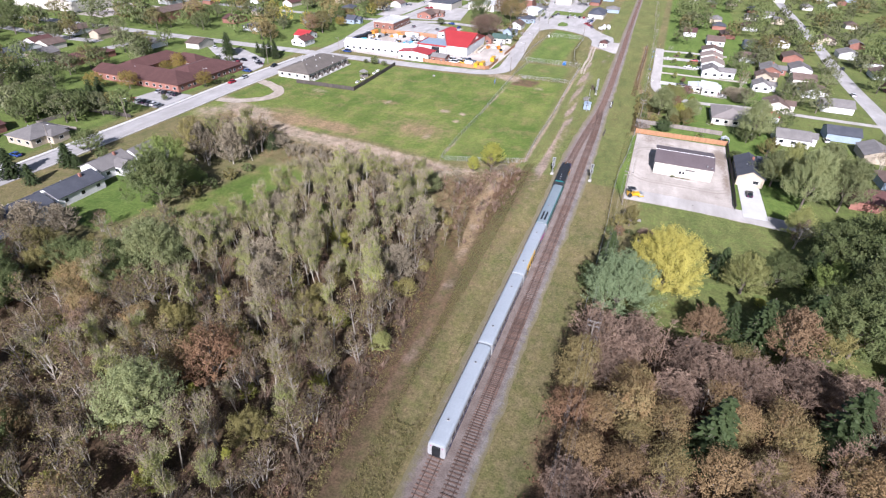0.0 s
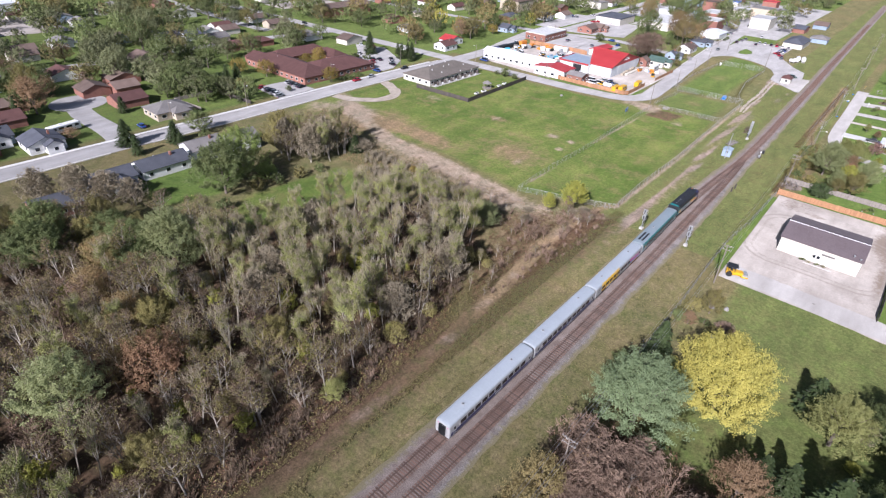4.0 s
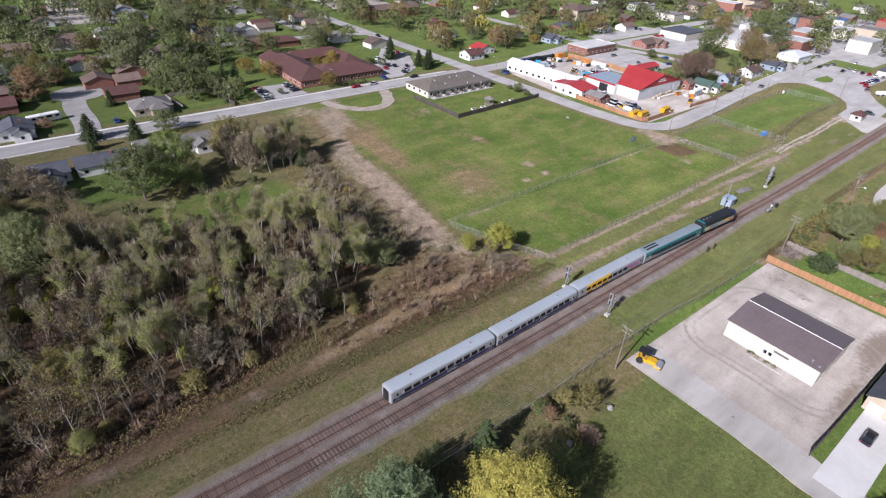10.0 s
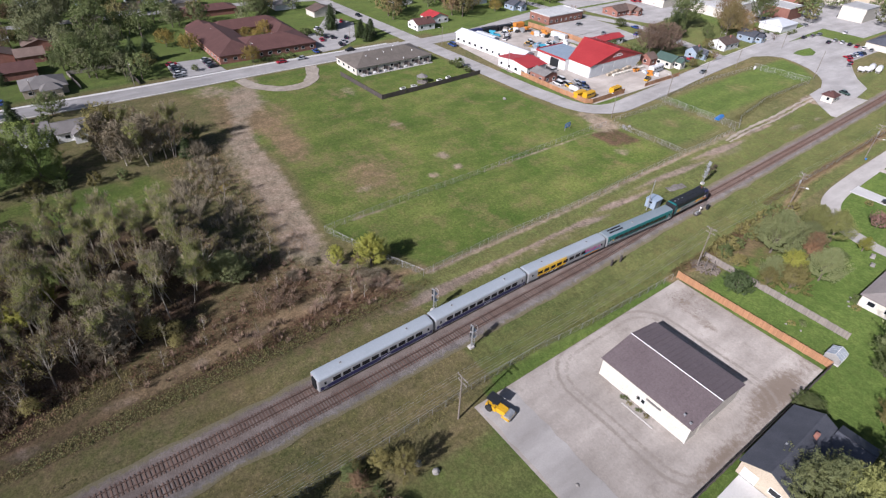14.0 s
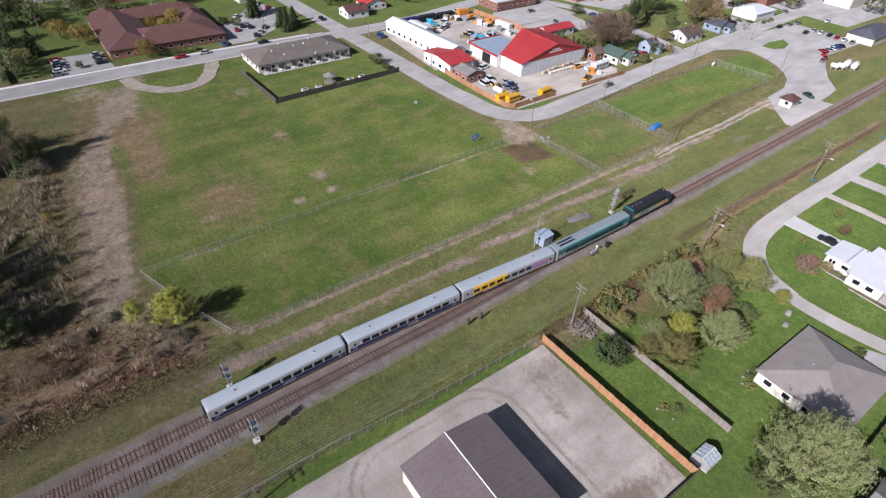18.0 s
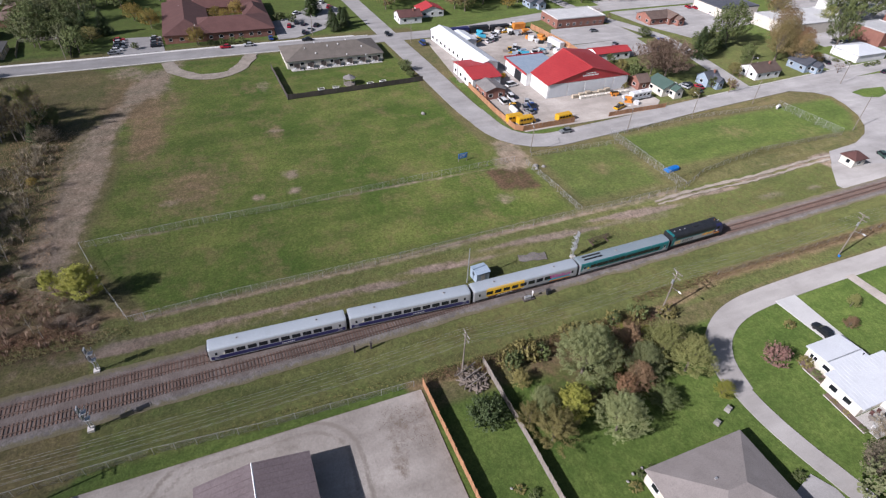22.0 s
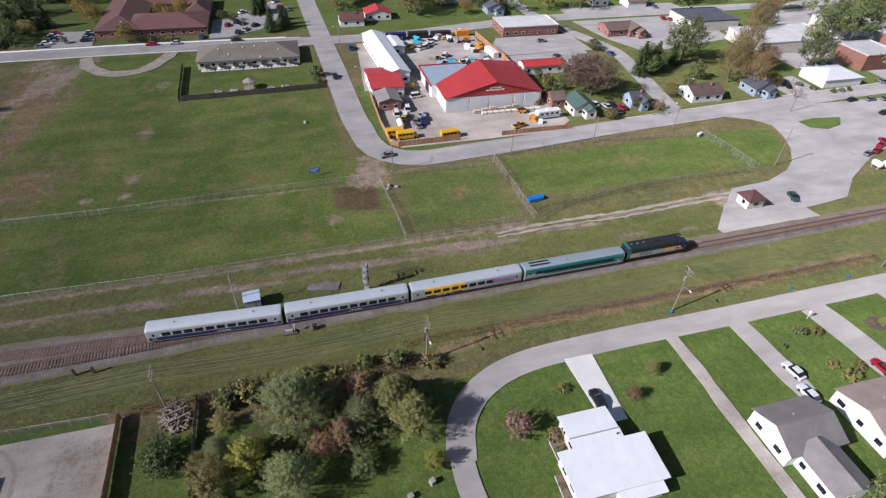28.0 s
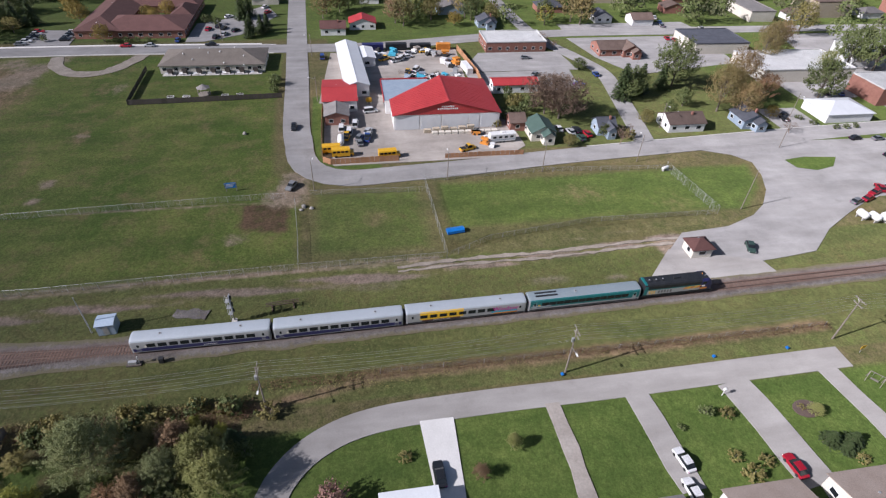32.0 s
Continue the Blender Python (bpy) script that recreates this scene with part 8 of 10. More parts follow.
tank(-36.2, 440.5, 10, 1.3, 6.0, "white", "white cylindrical fuel tank on the grass by the station")
tank(-33.2, 440.8, 10, 1.3, 6.0, "white", "white cylindrical fuel tank on the grass by the station")
tank(-92.6, 294.2, 90, 1.0, 4.6, "white", "white cylindrical tank in the works yard")
tank(-121, 304.4, 10, 0.9, 2.2, paint("yellow", COLOURS["yellow"]), "yellow tank in the works yard")
tank(-38.0, 433.6, 95, 1.0, 3.4, "white", "white tank at the edge of the station lot")
tank(-36.6, 436.2, 95, 1.0, 3.4, "white", "white tank at the edge of the station lot")
tank(-67.2, 390.4, 20, 0.5, 2.6, "white", "small white tank beside a fence")


def container(x, y, turn, w, l, h, mat, label):
    e = thing("container", label, "container", pose(x, y, 0, 0, 0, turn))
    b = part("body", Shape().box(-w / 2, w / 2, -l / 2, l / 2, 0.05, h), mat, e)
    for k in range(int(l / 0.6)):
        for s in (-1, 1):
            part("rib", Shape().box(min(s * w / 2, s * (w / 2 + 0.04)), max(s * w / 2, s * (w / 2 + 0.04)), -l / 2 + 0.15 + k * 0.6, -l / 2 + 0.4 + k * 0.6, 0.15, h - 0.1), mat, b)


container(-174, 309, 0, 2.6, 9, 2.7, "blue", "dark blue ribbed storage container")
container(-174, 319, 0, 2.6, 9, 2.7, "black", "dark ribbed storage container")
container(-149, 345.2, 97, 2.4, 9, 2.3, "white", "white ribbed storage container")
container(-174, 329.5, 0, 2.5, 9, 2.4, "black", "dark ribbed storage container")
container(-173.6, 339.5, 0, 2.5, 6, 2.5, "orange", "orange ribbed storage container")
for k, (x, y) in enumerate([(-97.3 - 0.15 * j, 322 + 2.9 * j) for j in range(6)]):
    # pallets of boards in front of the works hall
    p = thing("pallet_stack", "stack of pale timber pallets beside the hall", "pallets", pose(x, y, 0, 0, 0, 2))
    for j in range(4 + k % 3):
        part("pallet", Shape().box(-0.6, 0.6, -1.1, 1.1, 0.03 + j * 0.3, 0.26 + j * 0.3), "tan", p)
rng = random.Random(40)
for k in range(54):
    # stores piled along the back of the works yard
    x, y = rng.choice(((rng.uniform(-171, -165), rng.uniform(306, 340)), (rng.uniform(-168, -146), rng.uniform(337, 343)), (rng.uniform(-98, -84), rng.uniform(337, 343)), (rng.uniform(-146, -138), rng.uniform(318, 340))))
    p = thing("stores_pile", "stack of building stores on the yard gravel", "stack", pose(x, y, 0, 0, 0, rng.uniform(0, 90)))
    mat = rng.choice(("white", "white", "cyan", "galv", "orange", "bluegrey", "greywood", "rubber"))
    for j in range(rng.randint(1, 3)):
        w, l = rng.uniform(0.6, 1.6), rng.uniform(0.8, 2.6)
        part("crate", Shape().box(-w, w, -l / 2, l / 2, 0.02 + j * 0.7, 0.66 + j * 0.7), mat, p, at=pose(rng.uniform(-0.2, 0.2), rng.uniform(-0.2, 0.2), 0))

camper = thing("camper_trailer", "white camper trailer with a blue roof cover", "camper", pose(-89.5, 345, 0, 0, 0, 4))
part("body", Shape().loft([[(a, yy, b) for a, b in ((-1.25, 0.6), (1.25, 0.6), (1.25, 2.9), (1.0, 3.1), (-1.0, 3.1), (-1.25, 2.9))] for yy in (-4.2, 4.2)]), "white", camper)
for k in range(4):
    part("window", Shape().box(1.24, 1.28, -3.3 + k * 1.9, -2.3 + k * 1.9, 1.7, 2.4), "glass", camper)
part("stripe", Shape().box(1.24, 1.27, -4.1, 4.1, 1.1, 1.3), "bluegrey", camper)
part("roof_unit", Shape().box(-0.5, 0.5, -0.5, 0.7, 3.1, 3.4), "white", camper)
for yy in (-0.7, 0.4):
    part("wheel", Shape().rod((0.9, yy, 0.38), (1.2, yy, 0.38), 0.38, n=12).rod((-1.2, yy, 0.38), (-0.9, yy, 0.38), 0.38, n=12), "rubber", camper)


def roller(x, y, turn):
    """A yellow road machine with a steel drum and a dark canopy."""
    c = paint("yellow", COLOURS["yellow"])
    e = thing("road_machine", "yellow road roller with a black canopy and drum", "construction vehicle", pose(x, y, 0.03, 0, 0, turn))
    part("chassis", Shape().loft([[(a, yy, b) for a, b in ((-0.95, 0.6), (0.95, 0.6), (0.9, 1.35), (-0.9, 1.35))] for yy in (-2.3, -0.2)]), c, e)
    part("bonnet", Shape().loft([[(a * s, yy, b * t) for a, b in ((-0.8, 0.7), (0.8, 0.7), (0.7, 1.5), (-0.7, 1.5))] for yy, s, t in ((-0.2, 1, 1), (1.3, 1, 1.0), (1.6, 0.9, 0.9))]), c, e)
    part("drum", Shape().rod((-1.0, 2.1, 0.72), (1.0, 2.1, 0.72), 0.72, n=18), "galv", e)
    part("drum_frame", Shape().box(-1.2, -1.02, 1.2, 2.7, 0.6, 0.9).box(1.02, 1.2, 1.2, 2.7, 0.6, 0.9).box(-1.2, 1.2, 2.6, 2.8, 0.6, 0.9), c, e)
    for sx in (-1, 1):
        part("wheel", Shape().rod((sx * 0.7, -1.5, 0.72), (sx * 1.2, -1.5, 0.72), 0.72, n=16), "rubber", e)
        for yy in (-1.9, -0.4):
            part("canopy_post", Shape().rod((sx * 0.8, yy, 1.3), (sx * 0.8, yy, 2.75), 0.05, n=6), "black", e)
    part("canopy", Shape().box(-1.0, 1.0, -2.3, 0.1, 2.75, 2.88), "black", e)
    part("seat", Shape().box(-0.3, 0.3, -1.4, -0.9, 1.35, 1.8).box(-0.3, 0.3, -1.5, -1.35, 1.8, 2.2), "black", e)
    part("steering_wheel", Shape().rod((0, -0.55, 1.9), (0, -0.5, 1.95), 0.2, n=10), "black", e)


roller(6.4, 166.0, -75)

# ---- town houses ----
WALLS = ["white", "cream", "tan", "brick", "white", "bluegrey", "brick"]
ROOFS = ["greyroof", "brownroof", "slate", "brownroof", "greyroof", "maroon"]
WORDS = dict(white="white", cream="cream", tan="tan", brick="brick", bluegrey="blue-grey", greyroof="grey shingled", brownroof="brown shingled", slate="dark slate-coloured", maroon="maroon shingled", whiteroof="white metal", flatroof="flat grey", redroof="red metal", greenroof="green shingled", blueroof="blue metal")
BUILT = []


def town_house(x, y, w=9, l=13, wall=None, roof=None, along="y", style="gable", h=2.8, rise=2.2, turn=0.0, name="house", **more):
    rng = random.Random(int(x * 5 + y * 11))
    wall, roof = wall or rng.choice(WALLS), roof or rng.choice(ROOFS)
    close = x > -215 and 40 < y < 440 and x < 70
    BUILT.append((x, y, max(w, l) * 0.62))
    wings = more.pop("wings", None)
    if wings is None:
        wings = ((w / 2 - 1.2, w / 2 + 3.0, -l * 0.1, l * 0.35, "x", rise * 0.7),) if close and rng.random() < 0.45 and w < 14 else ()
    return house(x, y, w, l, wall, roof, f"{WORDS[wall]} {name.replace('_', ' ')} with a {WORDS[roof]} {'hipped ' if style == 'hip' else ''}roof", h, rise, along, style, turn, rng.random() < 0.4, wings, close, name, name.split("_")[-1], zone="houses of the town")


for x, y, w, l, wall, roof, along in (
        (-149.3, 96.1, 9, 15, "white", "slate", "y"), (-153.5, 112.5, 9, 12, "white", "greyroof", "y"), (-149, 80.2, 9, 13, "white", "slate", "y"), (-151, 125, 8, 11, "white", "greyroof", "y"), (-143, 64, 9, 12, "brick", "slate", "y"),
        (-193.4, 76.7, 11, 11, "white", "slate", "x"), (-224, 74.8, 12, 10, "brick", "maroon", "y"), (-248, 71, 10, 14, "tan", "brownroof", "y"), (-273, 111, 10, 12, "white", "maroon", "x"), (-317, 108, 10, 12, "cream", "brownroof", "y"),
        (-335, 132, 10, 12, "white", "greyroof", "x"), (-251, 127, 10, 13, "brick", "brownroof", "x"), (-219, 116, 11, 12, "brick", "maroon", "y"), (-241, 111, 10, 11, "brick", "brownroof", "x"), (-311, 192.7, 10, 12, "white", "slate", "y"),
        (-314, 205, 9, 10, "white", "greyroof", "x"), (-312, 217, 10, 11, "cream", "brownroof", "y"), (-310, 251, 9, 15, "tan", "brownroof", "y"), (-332, 251, 9, 13, "white", "brownroof", "y"), (-315, 87, 9, 14, "tan", "brownroof", "y"),
        (-322, 74, 10, 12, "cream", "greyroof", "x"), (-264, 69, 9, 12, "tan", "brownroof", "y"), (-198, 292.5, 9, 11, "white", "maroon", "y"), (-205, 306, 9, 12, "white", "redroof", "x"), (-166.4, 413.3, 11, 13, "brick", "brownroof", "y"), (-163, 421, 8, 8, "brick", "brownroof", "x"),
        (-94.8, 409.8, 9, 13, "white", "brownroof", "y"), (-93.0, 358.6, 9, 8, "cream", "greenroof", "x"), (-93.5, 381, 6, 6, "bluegrey", "slate", "y"), (-95, 435, 9, 8, "bluegrey", "slate", "x"), (-206, 446, 9, 11, "white", "brownroof", "y"),
        (-211, 427, 9, 9, "white", "slate", "x"), (-205, 365.5, 8, 9, "bluegrey", "slate", "x"), (-99, 352, 6, 5, "brick", "brownroof", "y"), (60.7, 243, 12, 11, "white", "greyroof", "x"), (81, 322, 12, 14, "white", "brownroof", "y"),
        (87, 300, 13, 12, "white", "greyroof", "x"), (60, 287, 10, 11, "cream", "brownroof", "y"), (76, 192, 12, 12, "brick", "maroon", "x"), (118, 429, 12, 13, "white", "greyroof", "y"), (126, 409, 11, 12, "white", "brownroof", "x"), (81, 257, 12, 10, "bluegrey", "slate", "x"),
        (88.5, 238, 10, 13, "tan", "greyroof", "y"), (56, 386, 9, 10, "white", "brownroof", "x"), (80, 444, 12, 12, "white", "brownroof", "y"), (113, 473, 12, 13, "tan", "brownroof", "y"), (80, 345, 11, 12, "cream", "brownroof", "x"), (82, 370, 11, 13, "white", "greyroof", "y"),
        (-328, 111, 9, 12, "cream", "brownroof", "y"), (-271, 78, 9, 13, "bluegrey", "slate", "y"), (-314, 181, 10, 13, "white", "slate", "y"), (-279, 150, 10, 12, "tan", "brownroof", "x"), (-294, 172, 10, 12, "white", "brownroof", "y"), (-236, 122, 9, 10, "brick", "brownroof", "y"), (-208, 66, 10, 11, "white", "slate", "y"), (-199, 60, 9, 10, "brick", "brownroof", "x"), (-240, 80, 9, 11, "brick", "brownroof", "y"), (-322, 218, 10, 12, "white", "maroon", "y"), (-296, 200, 10, 12, "tan", "greyroof", "y"),
        (57, 320, 8, 9, "white", "greyroof", "y"), (60, 340, 8, 9, "tan", "brownroof", "y"), (82, 400, 11, 12, "brick", "brownroof", "y"), (126, 290, 12, 13, "white", "greyroof", "y"), (124, 320, 12, 13, "cream", "brownroof", "y"), (125, 350, 12, 12, "brick", "slate", "x"), (125, 380, 11, 13, "white", "brownroof", "y")):
    town_house(x, y, w, l, wall, roof, along)
town_house(-197, 122, 12, 14, "tan", "greyroof", style="hip", rise=2.6)
town_house(-270, 246, 13, 12, "white", "greyroof", style="hip", rise=2.4)
town_house(-274, 207, 11, 27, "brick", "maroon", style="hip", rise=2.0, name="brick_hall", wings=())
town_house(-321, 320, 12, 40, "brick", "brownroof", h=5.5, rise=2.6, name="terrace", wings=())
town_house(-176, 371, 15, 27, "brick", "flatroof", style="flat", h=4.0, rise=0.4, name="office_building", wings=())
town_house(-250, 444, 18, 22, "tan", "brownroof", style="hip", h=8.0, rise=2.6, name="apartment_building", wings=())
town_house(-171, 465, 20, 26, "cream", "slate", style="flat", h=4.5, rise=0.4, name="commercial_building", wings=())
town_house(-139, 484, 22, 42, "cream", "flatroof", style="flat", h=5.0, rise=0.4, name="commercial_building", wings=())
town_house(-98.5, 474, 13, 18.5, "white", "whiteroof", "y", style="hip", h=3.2, rise=2.2, name="community_hall", wings=())
town_house(-48, 492, 12, 26, "cream", "slate", style="hip", h=3.2, rise=2.8, name="station_building", wings=())
town_house(-84, 545, 14, 20, "cream", "flatroof", style="flat", h=7.5, rise=0.4, name="commercial_building", wings=())
town_house(-112, 505, 16, 18, "brick", "flatroof", style="flat", h=6.5, rise=0.4, name="commercial_building", wings=())
town_house(-120, 540, 14, 22, "brick", "flatroof", style="flat", h=7.0, rise=0.4, name="commercial_building", wings=())
town_house(-150, 530, 16, 24, "white", "flatroof", style="flat", h=6.0, rise=0.4, name="commercial_building", wings=())
town_house(-424, 312, 70, 34, "cream", "flatroof", style="flat", h=7.0, rise=0.4, name="sports_hall", wings=())
town_house(-462, 134, 34, 24, "white", "whiteroof", style="flat", h=6.0, rise=0.4, name="sports_hall", wings=())
sheet("car_park_3", [(-470, 118), (-380, 110), (-372, 150), (-470, 150)], 0.04, "yard", "pale gravel car park", "car park")
sheet("car_park_4", [(-360, 292), (-360, 345), (-460, 345), (-460, 332), (-385, 330), (-385, 292)], 0.04, "yard", "pale car park by a hall", "car park")
sheet("town_centre_paving", [(-62, 500), (-140, 500), (-186, 512), (-192, 690), (-60, 700)], 0.025, "asphalt", "grey paved town centre streets", "road")

# the shops and halls of the town centre
for x, y, w, l, wall, roof, h in (
        (-93.9, 589.9, 20, 16, "tan", "greyroof", 8.5),
        (-110.1, 579.9, 14, 18, "cream", "flatroof", 6.5),
        (-139.0, 596.1, 14, 14, "brick", "brownroof", 7.5),
        (-102.7, 579.4, 12, 10, "white", "flatroof", 5.5),
        (-127.6, 544.0, 16, 14, "cream", "greyroof", 5.0),
        (-187.4, 603.1, 14, 16, "brick", "brownroof", 8.0),
        (-213.4, 643.6, 16, 16, "tan", "brownroof", 7.5),
        (-184.8, 657.4, 16, 20, "white", "brownroof", 6.5),
        (-160.4, 608.6, 14, 12, "bluegrey", "slate", 5.5),
        (-133.3, 627.3, 16, 10, "cream", "blueroof", 6.0),
        (-221.0, 561.5, 20, 22, "tan", "brownroof", 8.0),
        (-216.7, 515.3, 22, 14, "cream", "greyroof", 5.0),
        (-156.6, 477.4, 16, 18, "white", "flatroof", 4.5),
        (-105.4, 658.3, 12, 14, "brick", "redroof", 6.5),
        (-182.4, 717.4, 12, 16, "white", "greyroof", 6.0),
        (-251.0, 528.3, 18, 14, "white", "greyroof", 5.0),
        (-215.9, 610.8, 18, 14, "brick", "flatroof", 7.0),
        (-143.0, 527.9, 14, 14, "white", "greyroof", 4.5)):
    if all(math.hypot(x - a, y - b) > c + 4 for a, b, c in BUILT):
        town_house(x, y, w, l, wall, roof, style="flat", h=h, rise=0.5, name="commercial_building", wings=())

